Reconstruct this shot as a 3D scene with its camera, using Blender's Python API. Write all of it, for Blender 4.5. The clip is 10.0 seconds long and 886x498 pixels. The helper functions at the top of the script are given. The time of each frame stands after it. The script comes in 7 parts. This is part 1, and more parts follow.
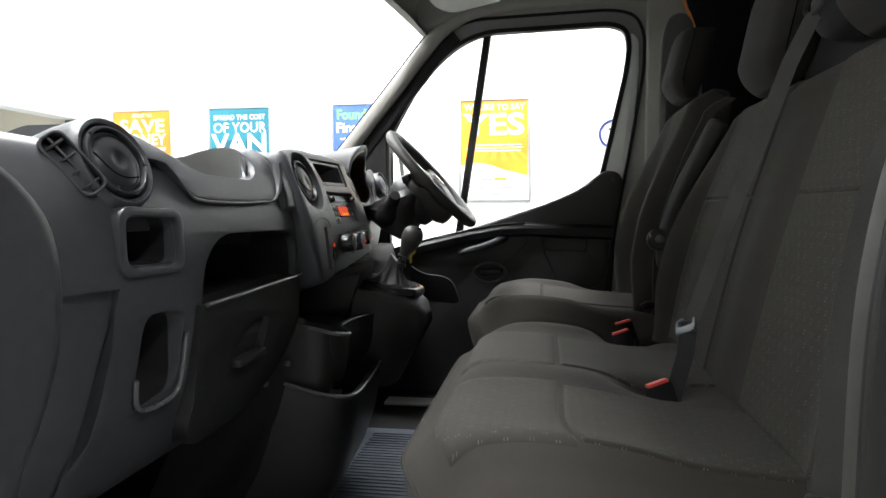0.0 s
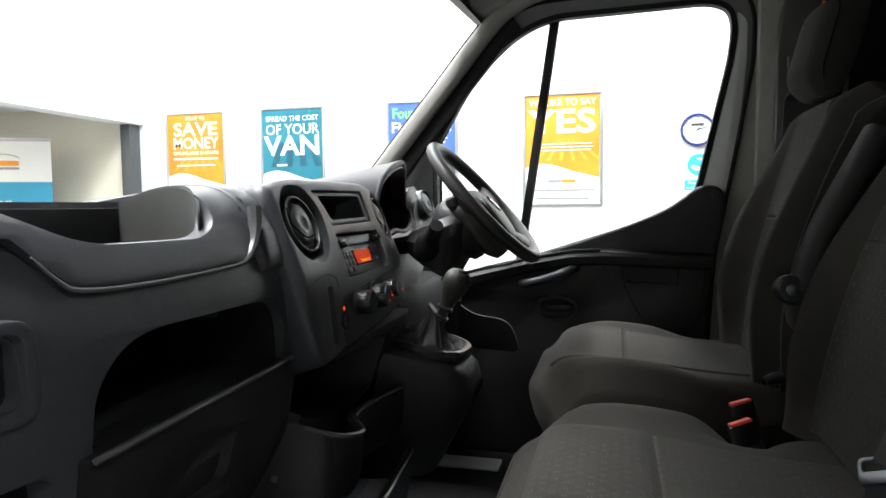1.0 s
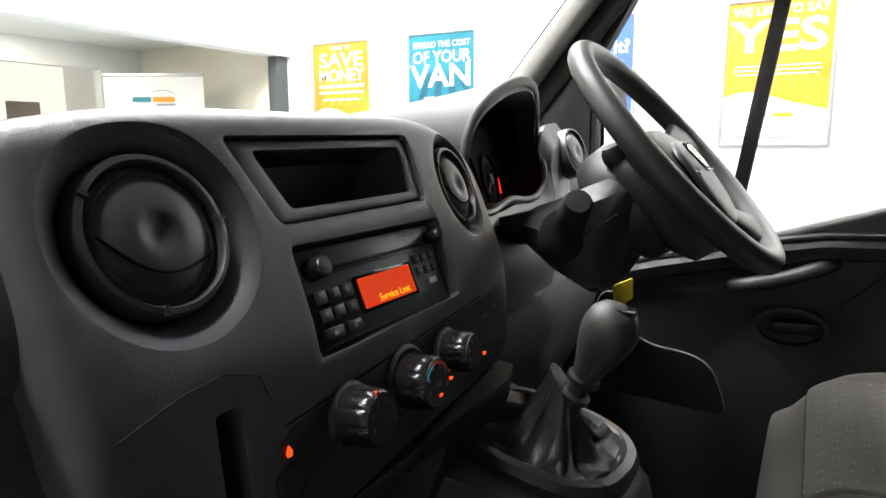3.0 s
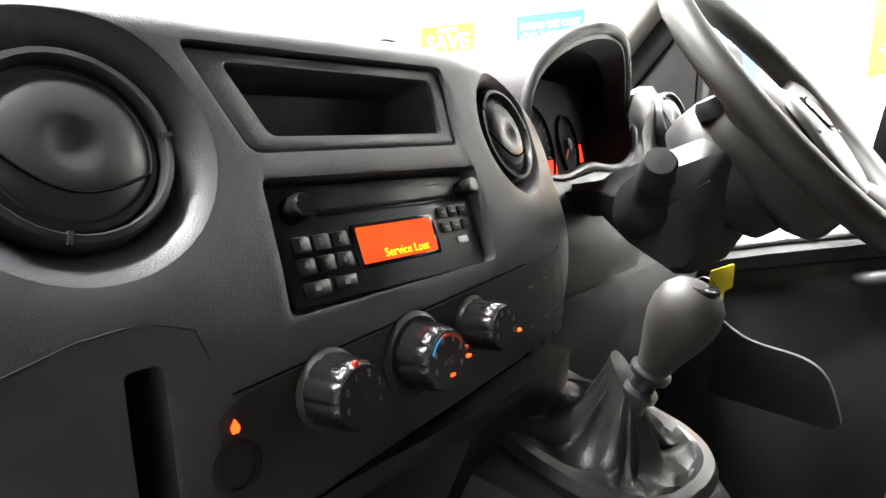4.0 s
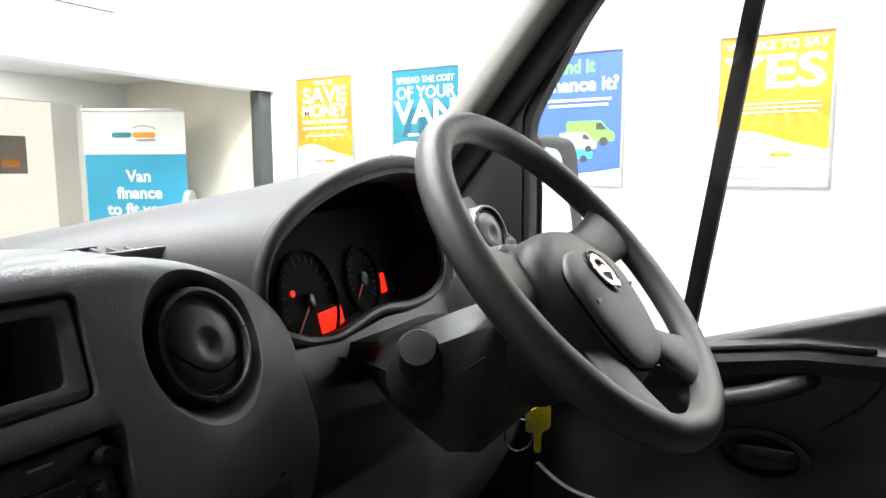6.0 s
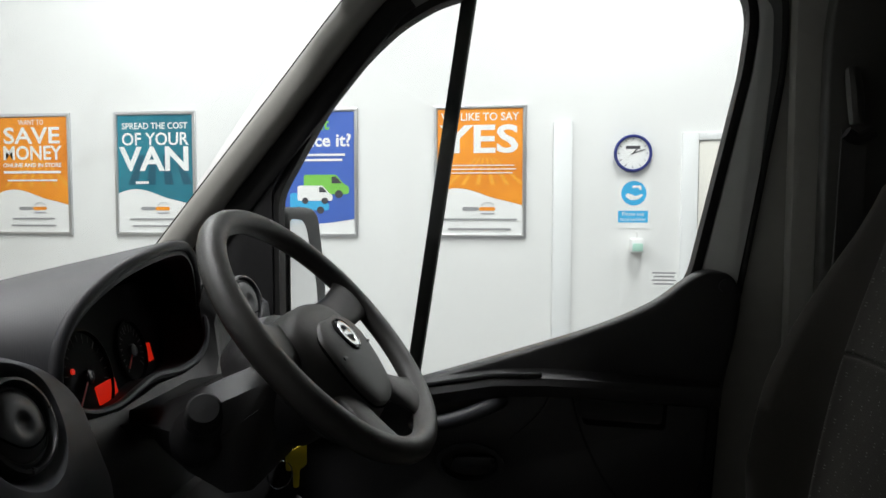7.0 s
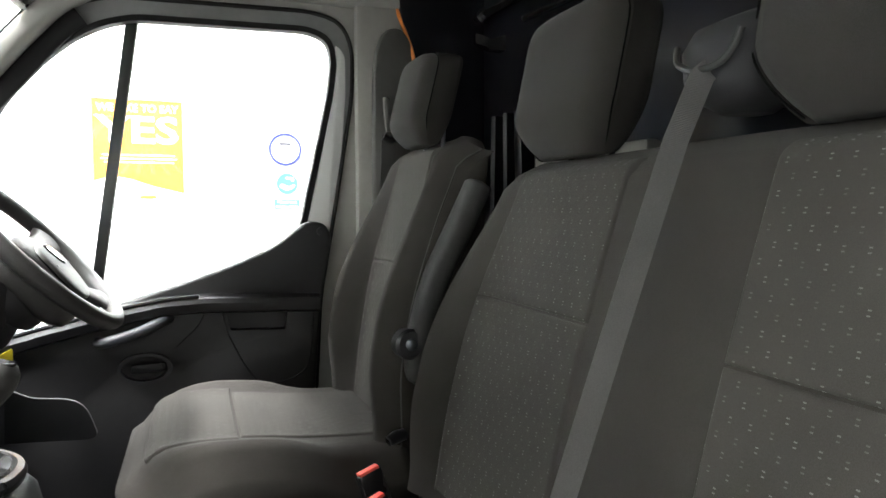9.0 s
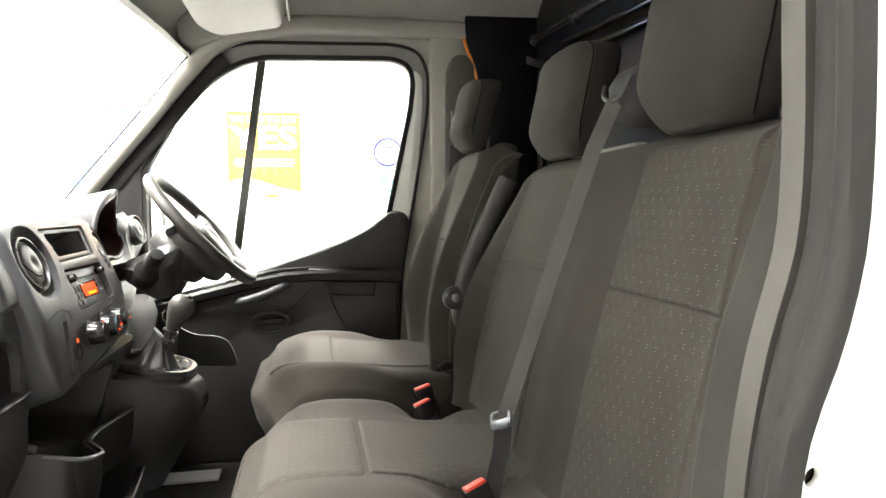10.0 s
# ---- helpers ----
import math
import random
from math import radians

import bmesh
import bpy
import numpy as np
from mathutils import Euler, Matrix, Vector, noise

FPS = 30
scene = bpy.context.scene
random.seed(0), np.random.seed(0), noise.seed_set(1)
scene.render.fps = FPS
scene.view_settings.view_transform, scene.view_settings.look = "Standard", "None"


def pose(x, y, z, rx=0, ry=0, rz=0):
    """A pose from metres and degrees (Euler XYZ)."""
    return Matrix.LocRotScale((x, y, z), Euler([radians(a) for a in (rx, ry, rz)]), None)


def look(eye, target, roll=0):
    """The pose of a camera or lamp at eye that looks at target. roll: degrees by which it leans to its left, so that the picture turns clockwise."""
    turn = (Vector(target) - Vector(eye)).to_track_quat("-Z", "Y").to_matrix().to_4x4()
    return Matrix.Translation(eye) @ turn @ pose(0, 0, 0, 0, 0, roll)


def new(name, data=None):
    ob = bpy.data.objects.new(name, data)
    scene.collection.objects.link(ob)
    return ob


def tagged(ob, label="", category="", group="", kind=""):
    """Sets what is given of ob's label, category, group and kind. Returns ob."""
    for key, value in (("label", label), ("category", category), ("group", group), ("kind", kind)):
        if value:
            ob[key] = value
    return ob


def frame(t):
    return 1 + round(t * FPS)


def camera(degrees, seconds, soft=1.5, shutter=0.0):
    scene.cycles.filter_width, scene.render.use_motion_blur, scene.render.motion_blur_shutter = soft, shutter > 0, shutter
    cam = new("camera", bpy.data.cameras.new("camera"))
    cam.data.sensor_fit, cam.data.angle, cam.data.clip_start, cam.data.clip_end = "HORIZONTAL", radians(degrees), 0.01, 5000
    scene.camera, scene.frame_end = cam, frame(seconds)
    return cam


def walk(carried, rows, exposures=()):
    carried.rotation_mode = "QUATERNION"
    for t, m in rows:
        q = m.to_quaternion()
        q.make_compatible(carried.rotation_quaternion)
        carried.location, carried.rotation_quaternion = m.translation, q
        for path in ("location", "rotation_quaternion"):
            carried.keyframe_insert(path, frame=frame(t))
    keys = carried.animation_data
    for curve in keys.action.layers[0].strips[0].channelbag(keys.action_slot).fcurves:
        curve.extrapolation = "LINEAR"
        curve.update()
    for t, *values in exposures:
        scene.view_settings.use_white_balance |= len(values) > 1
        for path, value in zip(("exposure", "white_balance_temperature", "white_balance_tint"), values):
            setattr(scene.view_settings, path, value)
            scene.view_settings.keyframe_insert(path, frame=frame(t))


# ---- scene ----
cam = camera(68.0, 10.0)
PATH = [
    (0, (0.498, -1.582, 1.425), (0.189, 0.391, 1.31), -0.3),
    (0.5, (0.499, -1.358, 1.478), (0.133, 0.604, 1.35), -0.5),
    (1, (0.461, -1.163, 1.52), (-0.044, 0.768, 1.387), -0.6),
    (1.5, (0.384, -0.955, 1.562), (-0.242, 0.94, 1.427), -0.6),
    (2, (0.347, -0.75, 1.581), (-0.327, 1.11, 1.292), -0.5),
    (2.5, (0.322, -0.551, 1.588), (-0.472, 1.255, 1.26), -0.5),
    (3, (0.302, -0.444, 1.543), (-0.666, 1.276, 1.223), -0.3),
    (3.2, (0.297, -0.415, 1.53), (-0.746, 1.262, 1.216), 0.1),
    (4.3, (0.306, -0.289, 1.493), (-0.974, 1.202, 1.124), 0.2),
    (4.5, (0.301, -0.251, 1.491), (-1.001, 1.22, 1.117), 0.0),
    (5, (0.316, -0.148, 1.504), (-0.985, 1.325, 1.136), -0.3),
    (5.5, (0.344, -0.117, 1.579), (-0.865, 1.442, 1.248), -0.3),
    (5.7, (0.347, -0.114, 1.596), (-0.793, 1.503, 1.298), -0.3),
    (6.8, (0.375, -0.278, 1.679), (-0.061, 1.67, 1.564), 0.0),
    (7, (0.395, -0.317, 1.68), (0.134, 1.662, 1.567), 0.1),
    (7.2, (0.409, -0.362, 1.678), (0.343, 1.634, 1.566), 0.3),
    (7.5, (0.427, -0.435, 1.665), (0.637, 1.551, 1.557), 0.3),
    (8, (0.434, -0.577, 1.644), (0.998, 1.339, 1.537), 0.2),
    (8.5, (0.442, -0.727, 1.627), (1.141, 1.143, 1.512), -0.1),
    (9, (0.418, -0.943, 1.605), (1.12, 0.926, 1.486), -0.2),
    (9.5, (0.388, -1.188, 1.617), (0.954, 0.727, 1.496), -0.4),
    (10, (0.442, -1.413, 1.577), (0.825, 0.547, 1.457), -0.5),
]
walk(cam, [(t, look(eye, target, roll)) for t, eye, target, roll in PATH], exposures=[
    (0, 0.05, 6500, 10), (0.5, 0.05, 6500, 10), (1, -0.25, 6400, 10), (1.5, -0.7, 6350, 10), (2, -0.9, 6350, 10), (2.5, -0.7, 6450, 10), (3, 0.2, 6600, 10),
    (3.6, 1.1, 6700, 10), (4.5, 2, 6900, 10), (5, 2, 6800, 10), (5.5, 1.2, 6600, 10), (6.2, -0.3, 6500, 10), (6.8, -1.45, 6500, 10), (7, -1.5, 6500, 10),
    (7.5, -1.4, 6500, 10), (8, -0.85, 6500, 10), (8.5, 0.45, 6500, 10), (9, 1.35, 6500, 10), (9.5, 1.75, 6800, 10), (10, 1.85, 7100, 10)])

# ---- world and light ----
world = bpy.data.worlds.new("world")
scene.world = world
world.use_nodes = True
world.node_tree.nodes["Background"].inputs[0].default_value = (0.9, 0.95, 1.0, 1)
world.node_tree.nodes["Background"].inputs[1].default_value = 0.05


def area_lamp(name, loc, target, sx, sy, watts, colour=(1, 1, 1)):
    d = bpy.data.lights.new(name, "AREA")
    d.shape, d.size, d.size_y, d.energy, d.color = "RECTANGLE", sx, sy, watts, colour
    ob = new(name, d)
    ob.matrix_world = look(loc, target)
    return ob


LIGHT = 1.0
for lx, ly, watts in ((-0.62, -1.0, 255), (-1.7, 0.3, 255), (-1.9, 2.7, 230), (1.2, 2.7, 290), (4.0, 2.2, 120), (-1.2, -2.8, 55), (3.0, -2.5, 95)):
    area_lamp("ceiling_lamp", (lx, ly, 4.55), (lx, ly + 0.001, 0), 0.5, 1.5, watts * LIGHT, (0.98, 0.99, 1.0))
area_lamp("lobby_lamp", (-5.0, 2.4, 2.45), (-5.0, 2.401, 0), 0.6, 0.6, 26 * LIGHT, (1.0, 0.9, 0.74))


# ---- materials ----
def material(name, base, rough=0.5, metal=0.0, vary=0.12, scale=60.0, bump=0.0, bump_scale=900.0, big=4.0, coat=0.0, spec=0.5, tint=None):
    """A surface with variation at two scales and a fine relief."""
    m = bpy.data.materials.new(name)
    m.use_nodes = True
    nt = m.node_tree
    b = nt.nodes["Principled BSDF"]
    b.inputs["Roughness"].default_value = rough
    b.inputs["Metallic"].default_value = metal
    b.inputs["Specular IOR Level"].default_value = spec
    b.inputs["Coat Weight"].default_value = coat
    tc = nt.nodes.new("ShaderNodeTexCoord")
    n1 = nt.nodes.new("ShaderNodeTexNoise")
    n1.inputs["Scale"].default_value, n1.inputs["Detail"].default_value = scale, 4
    n2 = nt.nodes.new("ShaderNodeTexNoise")
    n2.inputs["Scale"].default_value, n2.inputs["Detail"].default_value = big, 5
    nt.links.new(tc.outputs["Object"], n1.inputs["Vector"])
    nt.links.new(tc.outputs["Object"], n2.inputs["Vector"])
    add = nt.nodes.new("ShaderNodeMath")
    add.operation = "ADD"
    nt.links.new(n1.outputs[0], add.inputs[0])
    nt.links.new(n2.outputs[0], add.inputs[1])
    ramp = nt.nodes.new("ShaderNodeMapRange")
    ramp.inputs["From Min"].default_value, ramp.inputs["From Max"].default_value = 0.6, 1.4
    nt.links.new(add.outputs[0], ramp.inputs["Value"])
    mix = nt.nodes.new("ShaderNodeMix")
    mix.data_type = "RGBA"
    lo = [c * (1 - vary) for c in base]
    hi = [min(1, c * (1 + vary)) for c in (tint or base)]
    mix.inputs[6].default_value, mix.inputs[7].default_value = (*lo, 1), (*hi, 1)
    nt.links.new(ramp.outputs[0], mix.inputs[0])
    nt.links.new(mix.outputs[2], b.inputs["Base Color"])
    rr = nt.nodes.new("ShaderNodeMapRange")
    rr.inputs["From Min"].default_value, rr.inputs["From Max"].default_value = 0.3, 0.7
    rr.inputs["To Min"].default_value, rr.inputs["To Max"].default_value = max(0.02, rough - 0.07), min(1, rough + 0.07)
    nt.links.new(n2.outputs[0], rr.inputs["Value"])
    nt.links.new(rr.outputs[0], b.inputs["Roughness"])
    if bump:
        n3 = nt.nodes.new("ShaderNodeTexNoise")
        n3.inputs["Scale"].default_value, n3.inputs["Detail"].default_value = bump_scale, 2
        nt.links.new(tc.outputs["Object"], n3.inputs["Vector"])
        bp = nt.nodes.new("ShaderNodeBump")
        bp.inputs["Strength"].default_value, bp.inputs["Distance"].default_value = bump, 0.001
        nt.links.new(n3.outputs[0], bp.inputs["Height"])
        nt.links.new(bp.outputs[0], b.inputs["Normal"])
    return m


def fabric(name, base, flecks=0.0, weave=2600.0):
    """Woven cloth: crossing threads as relief, with short pale stitches in rows when asked."""
    m = material(name, base, 0.95, 0, 0.3, 900, 0.0, spec=0.15, big=9)
    nt = m.node_tree
    b = nt.nodes["Principled BSDF"]
    b.inputs["Sheen Weight"].default_value = 0.04
    b.inputs["Sheen Roughness"].default_value = 0.5
    tc = nt.nodes.new("ShaderNodeTexCoord")
    w1 = nt.nodes.new("ShaderNodeTexWave")
    w1.inputs["Scale"].default_value, w1.inputs["Distortion"].default_value = weave / 6.0, 1.5
    w1.bands_direction = "DIAGONAL"
    ns = nt.nodes.new("ShaderNodeTexNoise")
    ns.inputs["Scale"].default_value = weave
    mm = nt.nodes.new("ShaderNodeMath")
    mm.operation = "MULTIPLY"
    nt.links.new(tc.outputs["Object"], w1.inputs["Vector"])
    nt.links.new(tc.outputs["Object"], ns.inputs["Vector"])
    nt.links.new(w1.outputs["Fac"], mm.inputs[0])
    nt.links.new(ns.outputs[0], mm.inputs[1])
    bp = nt.nodes.new("ShaderNodeBump")
    bp.inputs["Strength"].default_value, bp.inputs["Distance"].default_value = 0.35, 0.0008
    nt.links.new(mm.outputs[0], bp.inputs["Height"])
    nt.links.new(bp.outputs[0], b.inputs["Normal"])
    if flecks:
        uv = nt.nodes.new("ShaderNodeUVMap")
        # two crossed gratings give short dashes, broken by noise
        sx = nt.nodes.new("ShaderNodeSeparateXYZ")
        nt.links.new(uv.outputs[0], sx.inputs[0])

        def grating(out, period, duty, shift=None):
            d = nt.nodes.new("ShaderNodeMath")
            d.operation = "DIVIDE"
            d.inputs[1].default_value = period
            nt.links.new(out, d.inputs[0])
            src = d.outputs[0]
            if shift is not None:
                a = nt.nodes.new("ShaderNodeMath")
                a.operation = "ADD"
                nt.links.new(src, a.inputs[0])
                nt.links.new(shift, a.inputs[1])
                src = a.outputs[0]
            f = nt.nodes.new("ShaderNodeMath")
            f.operation = "FRACT"
            nt.links.new(src, f.inputs[0])
            g = nt.nodes.new("ShaderNodeMath")
            g.operation = "LESS_THAN"
            g.inputs[1].default_value = duty
            nt.links.new(f.outputs[0], g.inputs[0])
            return g.outputs[0], src

        gy, sy = grating(sx.outputs[1], 0.0165, 0.085)
        row = nt.nodes.new("ShaderNodeMath")
        row.operation = "FLOOR"
        nt.links.new(sy, row.inputs[0])
        half = nt.nodes.new("ShaderNodeMath")
        half.operation = "MULTIPLY"
        half.inputs[1].default_value = 0.5
        nt.links.new(row.outputs[0], half.inputs[0])
        gx, _ = grating(sx.outputs[0], 0.024, 0.14, half.outputs[0])
        lag = nt.nodes.new("ShaderNodeValue")
        lag.outputs[0].default_value = 0.72
        gy2, _ = grating(sx.outputs[1], 0.0165, 0.085, lag.outputs[0])
        pair = nt.nodes.new("ShaderNodeMath")
        pair.operation = "MAXIMUM"
        nt.links.new(gy, pair.inputs[0])
        nt.links.new(gy2, pair.inputs[1])
        both = nt.nodes.new("ShaderNodeMath")
        both.operation = "MULTIPLY"
        nt.links.new(pair.outputs[0], both.inputs[0])
        nt.links.new(gx, both.inputs[1])
        ns2 = nt.nodes.new("ShaderNodeTexNoise")
        ns2.inputs["Scale"].default_value = 45
        nt.links.new(tc.outputs["Object"], ns2.inputs["Vector"])
        mr = nt.nodes.new("ShaderNodeMapRange")
        mr.inputs["From Min"].default_value, mr.inputs["From Max"].default_value = 0.4, 0.6
        mr.inputs["To Min"].default_value, mr.inputs["To Max"].default_value = 0.35, 1.0
        nt.links.new(ns2.outputs[0], mr.inputs["Value"])
        k = nt.nodes.new("ShaderNodeMath")
        k.operation = "MULTIPLY"
        nt.links.new(both.outputs[0], k.inputs[0])
        nt.links.new(mr.outputs[0], k.inputs[1])
        old = b.inputs["Base Color"].links[0].from_socket
        mx = nt.nodes.new("ShaderNodeMix")
        mx.data_type = "RGBA"
        mx.inputs[7].default_value = (flecks, flecks, flecks * 0.95, 1)
        nt.links.new(old, mx.inputs[6])
        nt.links.new(k.outputs[0], mx.inputs[0])
        nt.links.new(mx.outputs[2], b.inputs["Base Color"])
    return m


def ribbed(name, base, rough, period, depth, axes="XY"):
    """Moulded plastic with a fine diamond grain."""
    m = material(name, base, rough, 0, 0.1, 40)
    nt = m.node_tree
    b = nt.nodes["Principled BSDF"]
    tc = nt.nodes.new("ShaderNodeTexCoord")
    hs = []
    for turn in (45, -45):
        mp = nt.nodes.new("ShaderNodeMapping")
        mp.inputs["Rotation"].default_value = (0.35, 0.2, radians(turn))
        w = nt.nodes.new("ShaderNodeTexWave")
        w.inputs["Scale"].default_value = 0.314 / period
        nt.links.new(tc.outputs["Object"], mp.inputs[0])
        nt.links.new(mp.outputs[0], w.inputs["Vector"])
        hs.append(w.outputs["Fac"])
    mm = nt.nodes.new("ShaderNodeMath")
    mm.operation = "MULTIPLY"
    nt.links.new(hs[0], mm.inputs[0])
    nt.links.new(hs[1], mm.inputs[1])
    bp = nt.nodes.new("ShaderNodeBump")
    bp.inputs["Strength"].default_value, bp.inputs["Distance"].default_value = depth, 0.001
    nt.links.new(mm.outputs[0], bp.inputs["Height"])
    nt.links.new(bp.outputs[0], b.inputs["Normal"])
    return m


def glow(name, colour, strength, mottled=None):
    m = bpy.data.materials.new(name)
    m.use_nodes = True
    b = m.node_tree.nodes["Principled BSDF"]
    b.inputs["Base Color"].default_value = (0.02, 0.02, 0.02, 1)
    b.inputs["Emission Color"].default_value = (*colour, 1)
    b.inputs["Emission Strength"].default_value = strength
    b.inputs["Specular IOR Level"].default_value = 0.12
    if mottled:
        nt = m.node_tree
        n = nt.nodes.new("ShaderNodeTexNoise")
        n.inputs["Scale"].default_value = 22
        tc = nt.nodes.new("ShaderNodeTexCoord")
        mx = nt.nodes.new("ShaderNodeMix")
        mx.data_type = "RGBA"
        mx.inputs[6].default_value, mx.inputs[7].default_value = (*colour, 1), (*mottled, 1)
        nt.links.new(tc.outputs["Object"], n.inputs["Vector"])
        nt.links.new(n.outputs[0], mx.inputs[0])
        nt.links.new(mx.outputs[2], b.inputs["Emission Color"])
    return m


def clear_glass(name, tint=(0.96, 0.98, 0.97), gloss=1.0):
    m = bpy.data.materials.new(name)
    m.use_nodes = True
    nt = m.node_tree
    nt.nodes.remove(nt.nodes["Principled BSDF"])
    t = nt.nodes.new("ShaderNodeBsdfTransparent")
    t.inputs[0].default_value = (*tint, 1)
    g = nt.nodes.new("ShaderNodeBsdfGlossy")
    g.inputs["Roughness"].default_value = 0.02
    f = nt.nodes.new("ShaderNodeLayerWeight")
    f.inputs[0].default_value = 0.5
    pw = nt.nodes.new("ShaderNodeMath")
    pw.operation, pw.inputs[1].default_value = "POWER", 5.0
    ml = nt.nodes.new("ShaderNodeMath")
    ml.operation, ml.inputs[1].default_value, ml.inputs[2].default_value = "MULTIPLY_ADD", 0.5, 0.03
    nt.links.new(f.outputs["Facing"], pw.inputs[0])
    nt.links.new(pw.outputs[0], ml.inputs[0])
    mx = nt.nodes.new("ShaderNodeMixShader")
    nt.links.new(ml.outputs[0], mx.inputs[0])
    nt.links.new(t.outputs[0], mx.inputs[1])
    nt.links.new(g.outputs[0], mx.inputs[2])
    nt.links.new(mx.outputs[0], nt.nodes["Material Output"].inputs[0])
    return m


M_PLASTIC = material("charcoal_plastic", (0.058, 0.06, 0.066), 0.37, 0, 0.16, 60, 0.35, 1000)
M_LOWER = material("dark_plastic", (0.02, 0.0195, 0.02), 0.4, 0, 0.14, 60, 0.35, 1500)
M_SMOOTH = material("smooth_black_plastic", (0.018, 0.018, 0.020), 0.3, 0, 0.1, 60, 0.1, 1800)
M_GLOSS = material("gloss_black", (0.012, 0.012, 0.013), 0.15, 0, 0.1, 60)
M_GRAIN = ribbed("grained_dash_top", (0.034, 0.034, 0.037), 0.6, 0.0021, 0.12)
# black plastic parts, and black laid in recesses as shade
M_DEEP = material("black_parts_and_shade", (0.012, 0.012, 0.013), 0.7, 0, 0.1, 60, 0.2, 900)
M_WHEEL = material("worn_wheel_rubber", (0.045, 0.043, 0.04), 0.42, 0, 0.16, 90, 0.4, 1400)
M_TRAY = material("pale_tray_lining", (0.085, 0.085, 0.08), 0.6, 0, 0.1, 60, 0.3, 1500)
M_SEAT = fabric("seat_cloth", (0.033, 0.03, 0.026))
M_INSERT = fabric("seat_insert_cloth", (0.043, 0.04, 0.035), 0.135)
M_HEAD = fabric("headrest_cloth", (0.029, 0.0268, 0.024))
M_BELT = fabric("belt_webbing", (0.088, 0.086, 0.082), 0, 1500)
M_STRAP = fabric("dark_belt_webbing", (0.045, 0.046, 0.042), 0, 1500)
M_PILLAR = material("grey_pillar_trim", (0.31, 0.30, 0.272), 0.6, 0, 0.06, 50, 0.25, 1200)
M_LINER = material("headliner_felt", (0.27, 0.265, 0.245), 0.95, 0, 0.08, 200, 0.5, 900)
M_RUBBER = material("black_seal_rubber", (0.017, 0.0165, 0.016), 0.75, 0, 0.12, 60, 0.3, 700, spec=0.25)
M_PAINT = material("white_van_paint", (0.8, 0.8, 0.79), 0.3, 0, 0.03, 20, 0, coat=0.6)
M_METAL = material("bare_metal", (0.55, 0.55, 0.56), 0.35, 1, 0.08, 80)
M_CHROME = material("chrome", (0.75, 0.75, 0.76), 0.14, 1, 0.05, 50)
M_SILVER = material("silver_frame", (0.62, 0.62, 0.63), 0.35, 0.9, 0.05, 50)
M_RED = material("red_button", (0.75, 0.06, 0.04), 0.4, 0, 0.08, 60)
M_YELLOW = material("yellow_tag", (0.85, 0.68, 0.03), 0.5, 0, 0.08, 60)
M_WALL = material("painted_white_wall", (0.8, 0.8, 0.79), 0.8, 0, 0.035, 9, 0.4, 160, big=1.3)


def scuffed(m, amount):
    """Faint grey marks and patches on a painted wall."""
    nt = m.node_tree
    b = nt.nodes["Principled BSDF"]
    old = b.inputs["Base Color"].links[0].from_socket
    tc = nt.nodes.new("ShaderNodeTexCoord")
    fac = None
    for scale, detail, lo, hi in ((1.7, 9, 0.56, 0.72), (14.0, 6, 0.66, 0.72)):
        mp = nt.nodes.new("ShaderNodeMapping")
        mp.inputs["Scale"].default_value = (1.0, 1.0, 1.9)
        n = nt.nodes.new("ShaderNodeTexNoise")
        n.inputs["Scale"].default_value, n.inputs["Detail"].default_value = scale, detail
        n.inputs["Roughness"].default_value = 0.65
        r = nt.nodes.new("ShaderNodeMapRange")
        r.inputs["From Min"].default_value, r.inputs["From Max"].default_value = lo, hi
        nt.links.new(tc.outputs["Object"], mp.inputs[0])
        nt.links.new(mp.outputs[0], n.inputs["Vector"])
        nt.links.new(n.outputs[0], r.inputs["Value"])
        if fac is None:
            fac = r.outputs[0]
        else:
            mx = nt.nodes.new("ShaderNodeMath")
            mx.operation = "MAXIMUM"
            nt.links.new(fac, mx.inputs[0])
            nt.links.new(r.outputs[0], mx.inputs[1])
            fac = mx.outputs[0]
    k = nt.nodes.new("ShaderNodeMath")
    k.operation, k.inputs[1].default_value = "MULTIPLY", amount
    nt.links.new(fac, k.inputs[0])
    mix = nt.nodes.new("ShaderNodeMix")
    mix.data_type = "RGBA"
    mix.inputs[7].default_value = (0.42, 0.41, 0.38, 1)
    nt.links.new(k.outputs[0], mix.inputs[0])
    nt.links.new(old, mix.inputs[6])
    nt.links.new(mix.outputs[2], b.inputs["Base Color"])


scuffed(M_WALL, 0.22)
# worn edges, the highlight along them put into a paler base
M_LIP = material("worn_highlit_edge", (0.12, 0.12, 0.122), 0.22, 0, 0.15, 60, 0.1, 1600)
M_LINTEL = material("painted_timber_white", (0.78, 0.79, 0.79), 0.55, 0, 0.03, 8, 0.25, 80)
M_LOBBY = material("cream_lobby_wall", (0.7, 0.66, 0.56), 0.8, 0, 0.04, 8, 0.3, 160)
M_ANTH = material("anthracite_frame", (0.06, 0.065, 0.07), 0.4, 0.2, 0.1, 40)
M_FLOOR = material("grey_workshop_floor", (0.3, 0.3, 0.3), 0.45, 0, 0.15, 14, 0.2, 90, big=1.5)
M_SHADE = material("grey_unseen_wall", (0.3, 0.3, 0.29), 0.8, 0, 0.06, 9, 0.4, 160, big=1.3)
M_STEEL = material("dark_satin_steel", (0.16, 0.165, 0.18), 0.3, 0.8, 0.1, 50)
M_COVER = material("mid_grey_trim", (0.08, 0.078, 0.07), 0.6, 0, 0.08, 50, 0.3, 1200)
